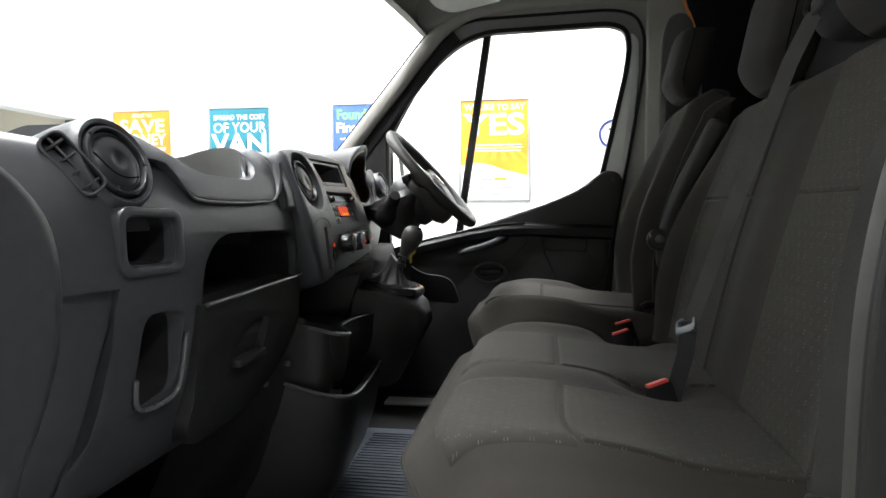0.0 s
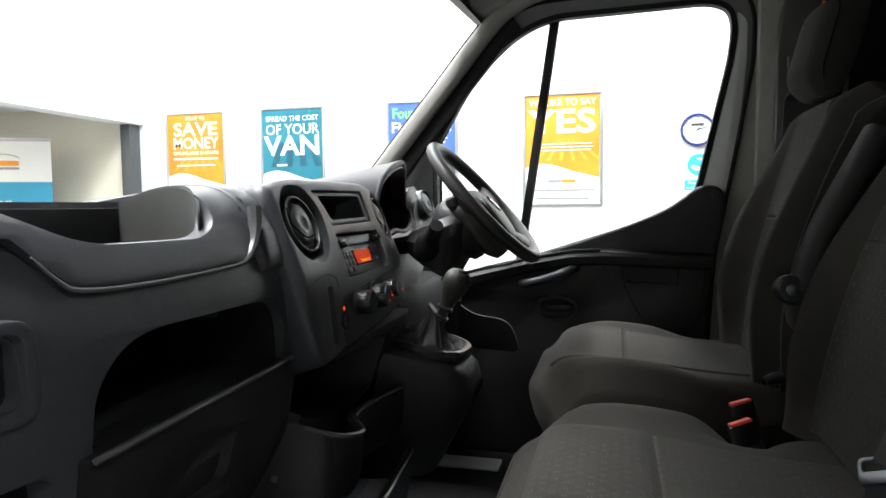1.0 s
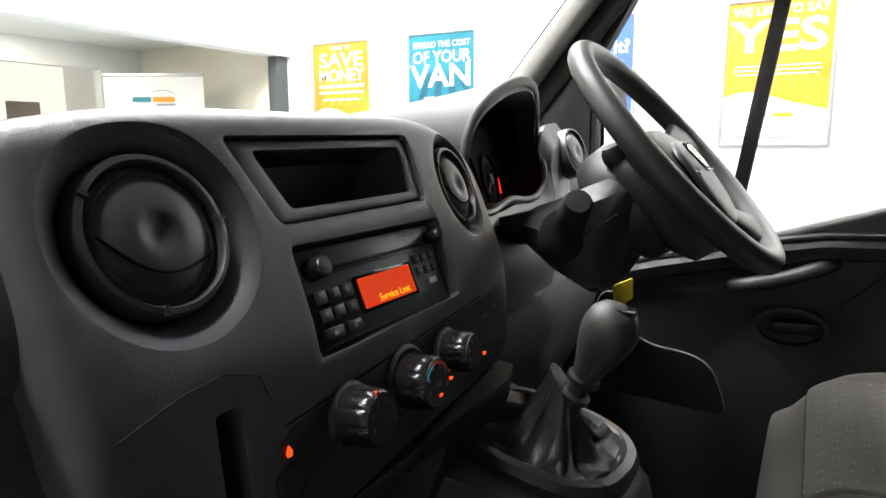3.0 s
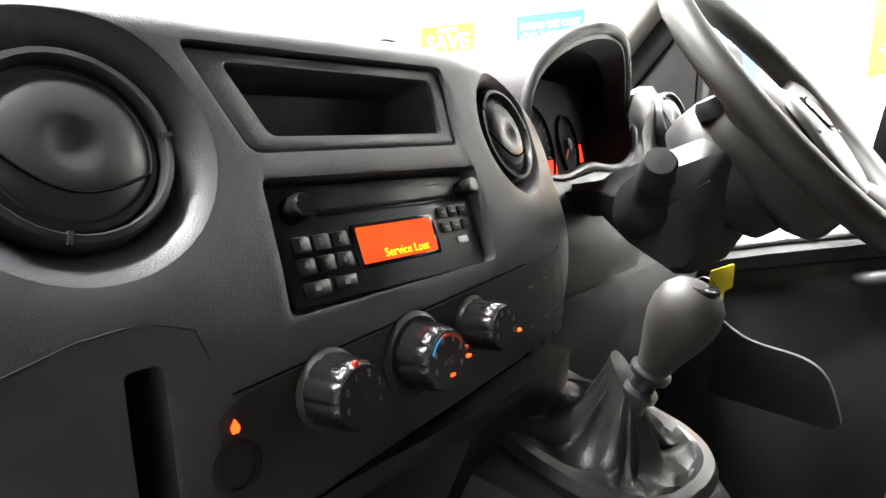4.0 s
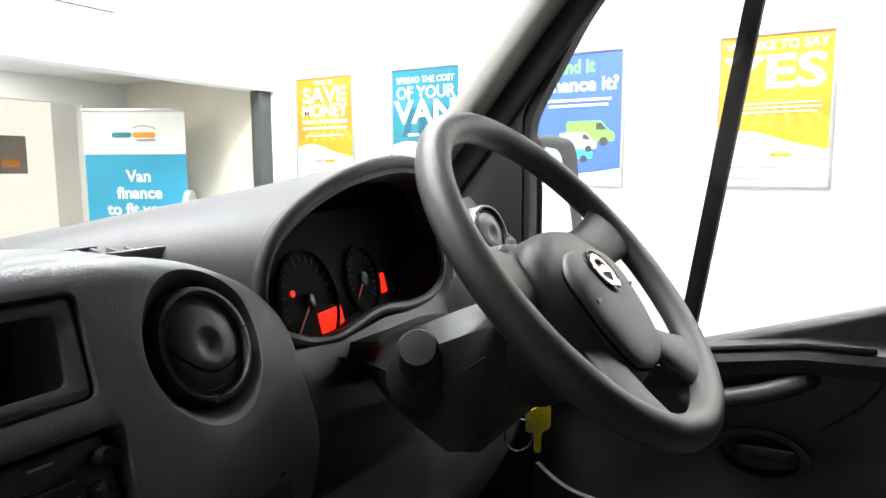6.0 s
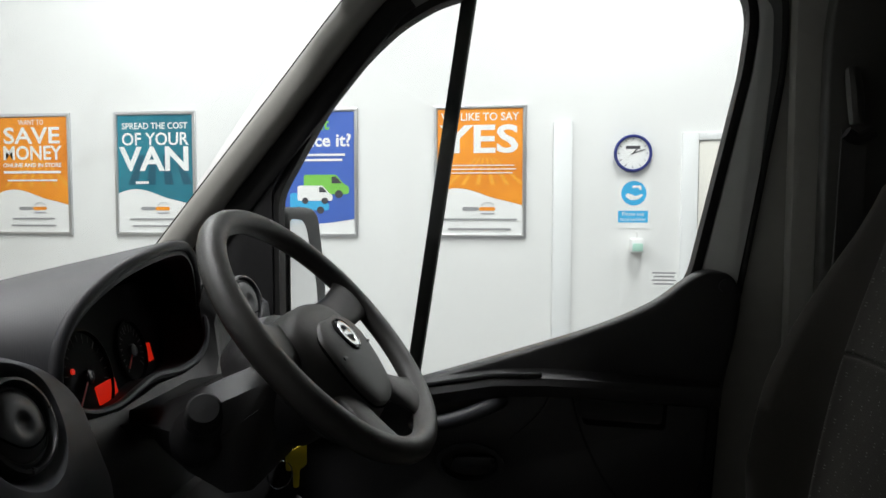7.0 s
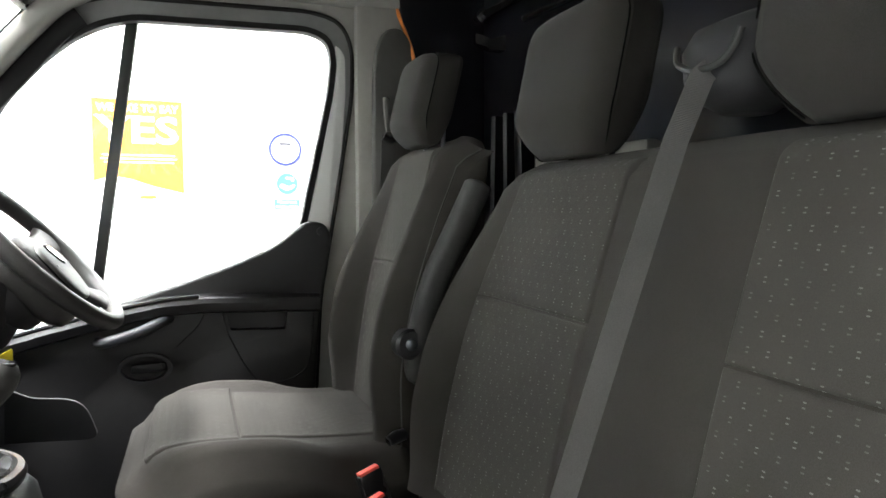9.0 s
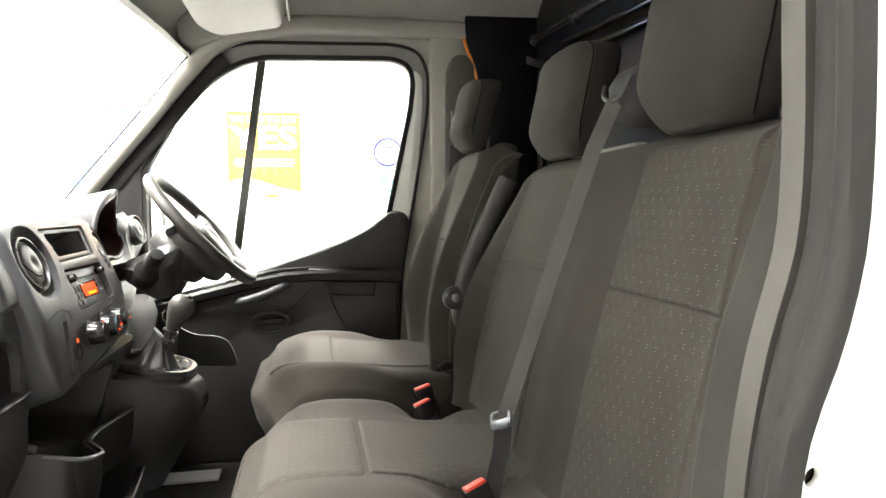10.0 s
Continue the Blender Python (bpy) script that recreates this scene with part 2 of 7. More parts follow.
M_FRAME = material("grey_door_frame", (0.24, 0.24, 0.232), 0.5, 0, 0.1, 50, 0.2, 900)
M_VENT = material("satin_vent_plastic", (0.034, 0.035, 0.038), 0.36, 0, 0.12, 60, 0.12, 1500)
M_STRIP = material("grey_strip_trim", (0.042, 0.041, 0.037), 0.6, 0, 0.08, 50, 0.3, 1200)
M_MATT = material("matt_grey_plastic", (0.034, 0.0335, 0.032), 0.62, 0, 0.12, 60, 0.3, 1400, spec=0.35)
M_FACE = material("flat_black_dial_face", (0.005, 0.005, 0.005), 0.85, 0, 0.1, 60, spec=0.12)
M_TICK = material("dim_dial_marks", (0.045, 0.045, 0.045), 0.7, 0, 0.05, 20, spec=0.2)
M_DOORPAINT = material("pale_door_paint", (0.7, 0.7, 0.67), 0.45, 0, 0.04, 30)
M_SEAM = material("shut_line_black", (0.004, 0.004, 0.004), 0.95, 0, 0.05, 50, spec=0.05)
M_CEIL = material("white_ceiling", (0.75, 0.75, 0.74), 0.9, 0, 0.04, 10)
M_MAT = material("rubber_floor_mat", (0.16, 0.185, 0.225), 0.4, 0, 0.2, 25, 0.3, 500, big=6)
M_CARPET = material("black_cab_floor", (0.02, 0.02, 0.02), 0.9, 0, 0.2, 90, 0.5, 500)
M_BULK = material("black_bulkhead_paint", (0.006, 0.006, 0.009), 0.35, 0, 0.1, 30, spec=0.2)
M_ORANGE_EDGE = material("orange_edge_trim", (0.75, 0.25, 0.05), 0.5, 0, 0.1, 60)
M_GLASS = clear_glass("clear_window_glass")
M_WHITE = material("white_print", (0.85, 0.85, 0.84), 0.6, 0, 0.02, 30)
M_ORANGE = material("poster_orange", (0.85, 0.26, 0.012), 0.5, 0, 0.1, 3, tint=(0.87, 0.32, 0.016), big=3)
M_TEAL = material("poster_teal", (0.012, 0.17, 0.24), 0.5, 0, 0.15, 3, tint=(0.016, 0.21, 0.28), big=3)
M_BLUE = material("poster_blue", (0.055, 0.13, 0.5), 0.5, 0, 0.1, 3)
M_BANNER = material("banner_blue", (0.02, 0.32, 0.52), 0.6, 0, 0.05, 6)
M_GREEN = material("print_green", (0.2, 0.55, 0.08), 0.6, 0, 0.05, 20)
M_SKY = material("print_light_blue", (0.05, 0.42, 0.75), 0.6, 0, 0.05, 20)
M_NAVY = material("clock_navy", (0.02, 0.03, 0.2), 0.35, 0, 0.05, 20)
M_GREYP = material("print_grey", (0.32, 0.32, 0.33), 0.6, 0, 0.05, 20)
M_DARKP = material("print_dark", (0.05, 0.05, 0.06), 0.6, 0, 0.05, 20)
M_LABEL = material("grey_control_marks", (0.2, 0.2, 0.2), 0.6, 0, 0.02, 20)
G_DISPLAY = glow("radio_display_orange", (1.0, 0.035, 0.0005), 0.55, (1.0, 0.08, 0.001))
G_TEXT = glow("radio_text_yellow", (1.0, 0.42, 0.01), 1.2)
G_RED = glow("red_indicator", (1.0, 0.022, 0.004), 1.1)
G_LED = glow("lighter_lamp_glow", (1.0, 0.06, 0.01), 1.6)


# ---- mesh helpers ----
def loose(bm, verts, m):
    if m is not None:
        bmesh.ops.transform(bm, matrix=m, verts=verts)


def fix(bm, faces):
    bmesh.ops.recalc_face_normals(bm, faces=faces)


def add_box(bm, lo, hi, bevel=0.0, seg=2, m=None):
    geo = bmesh.ops.create_cube(bm, size=1.0)
    vs = geo["verts"]
    for v in vs:
        v.co = Vector([lo[i] + (v.co[i] + 0.5) * (hi[i] - lo[i]) for i in range(3)])
    if bevel:
        es = list({e for v in vs for e in v.link_edges})
        r = bmesh.ops.bevel(bm, geom=es, offset=bevel, segments=seg, profile=0.5, affect="EDGES", clamp_overlap=True)
        vs = r["verts"]
        vs = list({v for f in r["faces"] for v in f.verts} | set(vs))
    loose(bm, vs, m)
    fix(bm, list({f for v in vs for f in v.link_faces}))
    return vs


def add_loft(bm, loops, cap=True, closed=True, wrap=False):
    """Skin between loops of equal length. closed: each loop is a ring. wrap: the last loop meets the first."""
    rows = [[bm.verts.new(p) for p in loop] for loop in loops]
    faces = []
    n = len(rows[0])
    pairs = list(zip(rows, rows[1:])) + ([(rows[-1], rows[0])] if wrap else [])
    for a, b in pairs:
        for i in range(n if closed else n - 1):
            j = (i + 1) % n
            faces.append(bm.faces.new((a[i], a[j], b[j], b[i])))
    if cap and closed and not wrap:
        faces.append(bm.faces.new(rows[0]))
        faces.append(bm.faces.new(list(reversed(rows[-1]))))
    fix(bm, faces)
    return faces


def add_prism(bm, poly, m, c0, c1, bevel=0.0, seg=2):
    """A closed outline in a plane's own a, b, thick from c0 to c1 along its c."""
    a = [bm.verts.new(m @ Vector((p[0], p[1], c0))) for p in poly]
    b = [bm.verts.new(m @ Vector((p[0], p[1], c1))) for p in poly]
    n = len(poly)
    faces = [bm.faces.new(a), bm.faces.new(list(reversed(b)))]
    for i in range(n):
        j = (i + 1) % n
        faces.append(bm.faces.new((a[i], b[i], b[j], a[j])))
    fix(bm, faces)
    if bevel:
        es = list({e for e in faces[0].edges} | {e for e in faces[1].edges})
        bmesh.ops.bevel(bm, geom=es, offset=bevel, segments=seg, profile=0.5, affect="EDGES", clamp_overlap=True)


def add_ring(bm, outer, inner, m, c0, c1, bevel=0.0):
    """A frame between two outlines of equal count."""
    n = len(outer)
    L = [[bm.verts.new(m @ Vector((p[0], p[1], c))) for p in poly] for poly, c in ((outer, c0), (outer, c1), (inner, c1), (inner, c0))]
    faces, ed = [], []
    for k in range(4):
        a, b = L[k], L[(k + 1) % 4]
        for i in range(n):
            j = (i + 1) % n
            faces.append(bm.faces.new((a[i], a[j], b[j], b[i])))
    fix(bm, faces)
    if bevel:
        for ring in (L[1], L[2]):
            for i in range(n):
                ed.append(bm.edges.get((ring[i], ring[(i + 1) % n])))
        bmesh.ops.bevel(bm, geom=ed, offset=bevel, segments=2, profile=0.5, affect="EDGES", clamp_overlap=True)


def add_tube(bm, pts, r, n=10, closed=False, flat=1.0):
    """A round (or flattened) bar along points; r may be one radius or one for each point."""
    pts = [Vector(p) for p in pts]
    k = len(pts)
    rs = r if isinstance(r, (list, tuple)) else [r] * k
    loops, side = [], None
    for i, p in enumerate(pts):
        a = pts[(i - 1) % k] if (closed or i > 0) else p
        b = pts[(i + 1) % k] if (closed or i < k - 1) else p
        d = (b - a).normalized()
        if side is None:
            side = d.orthogonal().normalized()
        side = (side - d * side.dot(d)).normalized()
        up = d.cross(side)
        loops.append([p + (side * math.cos(q) + up * math.sin(q) * flat) * rs[i] for q in [2 * math.pi * j / n for j in range(n)]])
    add_loft(bm, loops, cap=not closed, wrap=closed)


def add_lathe(bm, prof, m, n=32, cap=True):
    """Rings (radius, height) about the local z axis of m."""
    loops = [[m @ Vector((r * math.cos(q), r * math.sin(q), h)) for q in [2 * math.pi * j / n for j in range(n)]] for r, h in prof]
    add_loft(bm, loops, cap=cap)


def rrect(w, h, r, n=5, cx=0.0, cy=0.0):
    out = []
    for sx, sy, a0 in ((1, 1, 0), (-1, 1, 90), (-1, -1, 180), (1, -1, 270)):
        for i in range(n + 1):
            a = radians(a0 + 90 * i / n)
            out.append((cx + sx * (w / 2 - r) + r * math.cos(a), cy + sy * (h / 2 - r) + r * math.sin(a)))
    return out


def soft_poly(pts, r, n=4):
    """An outline with its corners rounded."""
    out, k = [], len(pts)
    for i in range(k):
        p, a, b = Vector(pts[i]), Vector(pts[i - 1]), Vector(pts[(i + 1) % k])
        rr = r[i] if isinstance(r, (list, tuple)) else r
        da, db = (a - p), (b - p)
        ra = min(rr, da.length * 0.45)
        rb = min(rr, db.length * 0.45)
        s, e = p + da.normalized() * ra, p + db.normalized() * rb
        for j in range(n + 1):
            t = j / n
            q = s * (1 - t) ** 2 + p * 2 * t * (1 - t) + e * t ** 2
            out.append((q.x, q.y))
    return out


def spline(pts, per=6, closed=False):
    """Points along a smooth curve through the given ones."""
    P = [Vector(p) for p in pts]
    out, k = [], len(P)
    for i in range(k if closed else k - 1):
        if closed:
            a, b, c, d = P[i - 1], P[i], P[(i + 1) % k], P[(i + 2) % k]
        else:
            a, b, c, d = P[max(i - 1, 0)], P[i], P[i + 1], P[min(i + 2, k - 1)]
        for j in range(per):
            t = j / per
            out.append(0.5 * (2 * b + (c - a) * t + (2 * a - 5 * b + 4 * c - d) * t * t + (3 * b - a - 3 * c + d) * t ** 3))
    if not closed:
        out.append(P[-1])
    return out


def basis(o, a, b, c):
    m = Matrix.Identity(4)
    for i, v in enumerate((a, b, c)):
        m.col[i] = (*v, 0)
    m.col[3] = (*o, 1)
    return m


def m_xz(y):
    return basis((0, y, 0), (1, 0, 0), (0, 0, 1), (0, 1, 0))


def m_yz(x):
    return basis((x, 0, 0), (0, 1, 0), (0, 0, 1), (1, 0, 0))


def m_xy(z):
    return basis((0, 0, z), (1, 0, 0), (0, 1, 0), (0, 0, 1))


def axis_frame(o, c, up=(0, 0, 1)):
    """A frame at o whose z axis points along c, with b as near to up as can be."""
    c = Vector(c).normalized()
    u = Vector(up)
    b = (u - c * u.dot(c)).normalized()
    a = b.cross(c)
    return basis(o, a, b, c)


def finish(bm, name, mat, smooth=38):
    me = bpy.data.meshes.new(name)
    bm.to_mesh(me)
    bm.free()
    if mat:
        me.materials.append(mat)
    me.shade_smooth()
    me.set_sharp_from_angle(angle=radians(smooth))
    return me


def part(name, bm, mat, parent, label="", smooth=38):
    ob = new(name, finish(bm, name, mat, smooth))
    ob.parent = parent
    at = Matrix.Identity(4)
    p = parent
    while p is not None:
        at = p.matrix_basis.inverted() @ at if p.parent is None else at
        p = p.parent
    ob.matrix_parent_inverse = at if parent.parent is None else Matrix.Identity(4)
    if label:
        tagged(ob, label)
    return ob


def thing(name, at, label, category, group="", kind=""):
    ob = new(name)
    ob.empty_display_size = 0.05
    ob.matrix_basis = Matrix.Translation(at)
    return tagged(ob, label, category, group, kind)


def solo(name, bm, mat, label, category, group="", kind="", smooth=38):
    ob = new(name, finish(bm, name, mat, smooth))
    return tagged(ob, label, category, group, kind)


def cut(ob, cutters, bevel=0.003):
    """Take solid shapes out of a part, then ease its edges."""
    tools = []
    for c in cutters:
        t = new("tool", finish(c, "tool", None))
        md = ob.modifiers.new("cut", "BOOLEAN")
        md.object, md.operation, md.solver = t, "DIFFERENCE", "EXACT"
        tools.append(t)
    bpy.context.view_layer.update()
    me = bpy.data.meshes.new_from_object(ob.evaluated_get(bpy.context.evaluated_depsgraph_get()))
    ob.modifiers.clear()
    mats = [s for s in ob.data.materials]
    ob.data = me
    me.materials.clear()
    for s in mats[:1]:
        me.materials.append(s)
    for p in me.polygons:
        p.material_index = 0
    for t in tools:
        d = t.data
        bpy.data.objects.remove(t)
        bpy.data.meshes.remove(d)
    if bevel:
        bm = bmesh.new()
        bm.from_mesh(me)
        bmesh.ops.remove_doubles(bm, verts=bm.verts, dist=0.0002)
        bmesh.ops.dissolve_degenerate(bm, edges=bm.edges, dist=0.0002)
        es = [e for e in bm.edges if len(e.link_faces) == 2 and e.calc_face_angle() > radians(35)]
        bmesh.ops.bevel(bm, geom=es, offset=bevel, segments=2, profile=0.5, affect="EDGES", clamp_overlap=True)
        bm.to_mesh(me)
        bm.free()
    me.shade_smooth()
    me.set_sharp_from_angle(angle=radians(40))


def lettering(parent, words, m, size, mat, name="lettering", width=None, align="CENTER", bold=0.0, depth=0.0006):
    """Raised or printed words laid in the plane of m (a right, b up)."""
    cu = bpy.data.curves.new(name, "FONT")
    cu.body, cu.size, cu.align_x, cu.align_y = words, size, align, "CENTER"
    cu.extrude, cu.offset, cu.resolution_u = depth, bold, 3
    tmp = new("tmp", cu)
    bpy.context.view_layer.update()
    me = bpy.data.meshes.new_from_object(tmp.evaluated_get(bpy.context.evaluated_depsgraph_get()))
    bpy.data.objects.remove(tmp)
    bpy.data.curves.remove(cu)
    xs = [v.co.x for v in me.vertices]
    k = width / (max(xs) - min(xs)) if width else 1.0
    me.transform(m @ Matrix.Diagonal((k, 1, 1, 1)))
    me.materials.clear()
    me.materials.append(mat)
    me.name = name
    ob = new(name, me)
    ob.parent = parent
    ob.matrix_parent_inverse = parent.matrix_basis.inverted() if parent.parent is None else Matrix.Identity(4)
    return ob


# ---- the room round the van ----
def slab(name, lo, hi, mat, label, category, bevel=0.0):
    bm = bmesh.new()
    add_box(bm, lo, hi, bevel)
    return solo(name, bm, mat, label, category, kind="structure")


slab("floor", (-8, -7, -0.1), (8, 4.3, 0), M_FLOOR, "grey painted concrete workshop floor", "floor")
slab("ceiling", (-8, -7, 4.7), (8, 4.3, 4.8), M_CEIL, "plain white workshop ceiling", "ceiling")
slab("wall_right", (-8, 4.1, 0), (8, 4.3, 4.7), M_WALL, "white painted block wall hung with framed posters", "wall")
# unseen closing walls, darkened so less light bounces into the cab
slab("wall_left", (-8, -7.2, 0), (8, -7, 4.7), M_SHADE, "plain unseen wall greyed to cut bounced light", "wall")
slab("wall_rear", (8, -7.2, 0), (8.2, 4.3, 4.7), M_SHADE, "plain unseen wall greyed to cut bounced light", "wall")
WX = -3.8
wf = slab("wall_front", (WX - 0.15, -7, 2.56), (WX, 4.1, 4.7), M_WALL, "white wall above the lobby opening", "wall")
t = bmesh.new()
add_box(t, (WX - 0.3, 0.3, 2.66), (WX + 0.1, 2.68, 3.7))
cut(wf, [t], 0.002)
slab("wall_front_low", (WX - 0.15, -7, 0), (WX, -0.6, 2.56), M_WALL, "white wall beside the lobby opening", "wall")

lintel = thing("lintel", (WX, 1.75, 2.29), "white painted boarded lintel over the lobby opening", "lintel", kind="structure")
for y0, y1 in ((-0.6, 0.55), (0.556, 2.48), (2.486, 4.095)):
    bm = bmesh.new()
    add_box(bm, (WX - 0.16, y0, 2.29), (WX + 0.03, y1, 2.59), 0.004)
    part("board", bm, M_LINTEL, lintel)
for k in range(9):
    bm = bmesh.new()
    y = -0.3 + 0.52 * k
    add_lathe(bm, [(0.007, 0), (0.007, 0.002), (0.004, 0.003)], axis_frame((WX + 0.03, y, 2.53 - 0.02 * (k % 2)), (1, 0, 0)), 10)
    part("screw_head", bm, M_LINTEL, lintel)

post = thing("lobby_post", (WX, 4.0, 0), "dark anthracite metal post at the lobby opening", "post", kind="structure")
bm = bmesh.new()
add_box(bm, (WX - 0.12, 3.96, 0), (WX - 0.02, 4.098, 2.288), 0.004)
part("post", bm, M_ANTH, post)

upper = thing("window_1", (WX, 1.5, 2.6), "white framed window above the lintel with a dull grey pane", "window", kind="structure")
for lo, hi in (((-0.1, 0.31, 2.67), (0.02, 0.37, 3.69)), ((-0.1, 2.61, 2.67), (0.02, 2.67, 3.69)), ((-0.1, 0.37, 2.67), (0.02, 2.61, 2.73)), ((-0.1, 0.37, 3.63), (0.02, 2.61, 3.69))):
    bm = bmesh.new()
    add_box(bm, (WX + lo[0], lo[1], lo[2]), (WX + hi[0], hi[1], hi[2]), 0.004)
    part("window_frame", bm, M_LINTEL, upper)
bm = bmesh.new()
add_box(bm, (WX - 0.06, 0.372, 2.732), (WX - 0.05, 2.608, 3.628))
part("pane", bm, material("grey_blind", (0.4, 0.41, 0.4), 0.5, 0, 0.04, 8), upper, "dull grey pane")

# the lobby behind the opening
LB = -5.65
slab("lobby_wall_side", (LB, 4.0, 0), (WX - 0.151, 4.098, 2.6), M_LOBBY, "cream side wall of the lobby", "wall")
slab("lobby_ceiling", (LB - 0.1, -0.7, 2.46), (WX - 0.17, 4.0, 2.54), M_CEIL, "white lobby ceiling", "ceiling")
slab("lobby_wall_end", (LB, -0.7, 0), (WX - 0.16, -0.6, 2.46), M_LOBBY, "cream end wall of the lobby", "wall")
lw = slab("lobby_wall_back", (LB - 0.12, -0.7, 0), (LB, 4.0, 2.46), M_LINTEL, "white back wall of the lobby with glazed openings", "wall")
t1, t2 = bmesh.new(), bmesh.new()
add_box(t1, (LB - 0.3, 2.62, 0.9), (LB + 0.1, 3.55, 2.24))
add_box(t2, (LB - 0.3, 0.6, 0.15), (LB + 0.1, 2.25, 2.2))
cut(lw, [t1, t2], 0.004)
# plain wall that glows in place of the bright room past the openings
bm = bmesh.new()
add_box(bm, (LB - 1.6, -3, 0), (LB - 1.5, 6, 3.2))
backdrop = solo("backdrop", bm, glow("glowing_backdrop", (1.0, 0.93, 0.82), 1.0), "glowing wall standing in for a bright room beyond the lobby", "backdrop", kind="structure")
pic = thing("picture", (LB - 1.5, 3.6, 1.7), "small brown framed picture of an orange car", "picture")
bm = bmesh.new()
add_box(bm, (LB - 1.5, 3.45, 1.6), (LB - 1.485, 3.8, 2.0), 0.003)
part("print", bm, material("brown_print", (0.3, 0.24, 0.18), 0.6, 0, 0.2, 12), pic)
bm = bmesh.new()
add_box(bm, (LB - 1.484, 3.54, 1.67), (LB - 1.48, 3.72, 1.75), 0.001)
part("patch", bm, M_ORANGE, pic, "orange patch")

# roll-up banner standing in the lobby
banner = thing("roll_up_banner", (-4.82, 3.48, 0), "white and blue roll-up banner standing in the lobby", "banner")
BM = basis((-4.82, 3.48, 0), Vector((0.87, 0.48, 0)).normalized(), (0, 0, 1), Vector((0.48, -0.87, 0)).normalized())
bm = bmesh.new()
add_prism(bm, rrect(0.9, 0.1, 0.02, 3, 0, 0.05), BM, -0.09, 0.09, 0.006)
part("base", bm, M_SILVER, banner)
bm = bmesh.new()
add_prism(bm, [(-0.44, 0.1), (0.44, 0.1), (0.44, 1.765), (-0.44, 1.765)], BM, -0.001, 0.001)
part("blue_field", bm, M_BANNER, banner, "blue printed lower field")
bm = bmesh.new()
add_prism(bm, [(-0.44, 1.767), (0.44, 1.767), (0.44, 2.13), (-0.44, 2.13)], BM, -0.001, 0.001)
part("white_field", bm, M_WHITE, banner, "white printed head")
bm = bmesh.new()
add_prism(bm, rrect(0.9, 0.03, 0.008, 3, 0, 2.14), BM, -0.012, 0.012, 0.003)
part("top_rail", bm, M_SILVER, banner)
for words, z in (("Van", 1.575), ("finance", 1.43), ("to fit your", 1.29)):
    lettering(banner, words, BM @ Matrix.Translation((0.02, z, 0.004)), 0.14, M_WHITE, bold=0.004)
for a, b, mt in ((-0.2, -0.02, M_TEAL), (-0.02, 0.19, M_ORANGE)):
    bm = bmesh.new()
    add_prism(bm, rrect(b - a - 0.01, 0.045, 0.02, 4, (a + b) / 2, 1.93), BM, 0.002, 0.004)
    part("logo_bar", bm, mt, banner)
bm = bmesh.new()
add_tube(bm, [BM @ Vector(p) for p in spline([(-0.02, 1.985, 0.004), (0.06, 2.01, 0.004), (0.14, 2.0, 0.004), (0.19, 1.975, 0.004)])], 0.004, 6)
part("logo_arc", bm, M_GREYP, banner)
bm = bmesh.new()
add_prism(bm, rrect(0.17, 0.02, 0.008, 3, 0.1, 1.885), BM, 0.002, 0.004)
part("logo_bar", bm, M_GREYP, banner)

chair = thing("chair", (-4.35, 3.72, 0), "dark grey tub chair in the lobby", "chair")
bm = bmesh.new()
add_prism(bm, soft_poly([(-0.24, 0.42), (0.24, 0.42), (0.22, 1.25), (0.1, 1.46), (-0.1, 1.46), (-0.22, 1.25)], 0.12, 6), basis((-4.45, 3.72, 0), (0.6, -0.8, 0), (0, 0, 1), (0.8, 0.6, 0)), -0.03, 0.03, 0.02)
part("backrest", bm, M_GREYP, chair)
bm = bmesh.new()
add_box(bm, (-4.6, 3.45, 0.4), (-4.1, 3.95, 0.5), 0.04)
part("seat", bm, M_GREYP, chair)
for dx in (-4.55, -4.15):
    for dy in (3.5, 3.9):
        bm = bmesh.new()
        add_tube(bm, [(dx, dy, 0), (dx, dy, 0.42)], 0.015, 8)
        part("leg", bm, M_METAL, chair)

# pilaster strips and the doorway at the rear of the poster wall
for k, (x0, x1) in enumerate(((0.545, 0.666), (1.36, 1.46))):
    bm = bmesh.new()
    add_box(bm, (x0, 4.075, 0), (x1, 4.0995, 2.27 if k == 0 else 2.19), 0.004)
    solo("trim", bm, M_LINTEL, "white painted timber batten fixed to the wall", "trim", kind="structure")
bm = bmesh.new()
add_box(bm, (1.46, 4.075, 2.14), (2.6, 4.0995, 2.19), 0.004)
solo("trim", bm, M_LINTEL, "white painted timber head of a doorway", "trim", kind="structure")
bm = bmesh.new()
add_box(bm, (1.465, 4.085, 0), (2.5, 4.0993, 2.135), 0.003)
solo("door_1", bm, material("cream_door", (0.72, 0.7, 0.64), 0.5, 0, 0.03, 6), "pale flush door in the wall", "door", kind="structure")

# ---- the van's shell ----
van_floor = slab("cab_floor", (-0.65, -0.99, 0.62), (1.3, 0.99, 0.7), M_CARPET, "black cab floor covering", "floor")
slab("firewall", (-0.72, -0.99, 0.5), (-0.66, 0.99, 1.45), M_DEEP, "black firewall behind the dashboard", "firewall")
bulk = thing("bulkhead", (1.27, 0, 0.7), "black painted bulkhead behind the seats with rails", "bulkhead", kind="structure")
bm = bmesh.new()
add_box(bm, (1.26, -0.99, 0.7), (1.3, 0.99, 2.5), 0.0)
part("panel", bm, M_BULK, bulk)
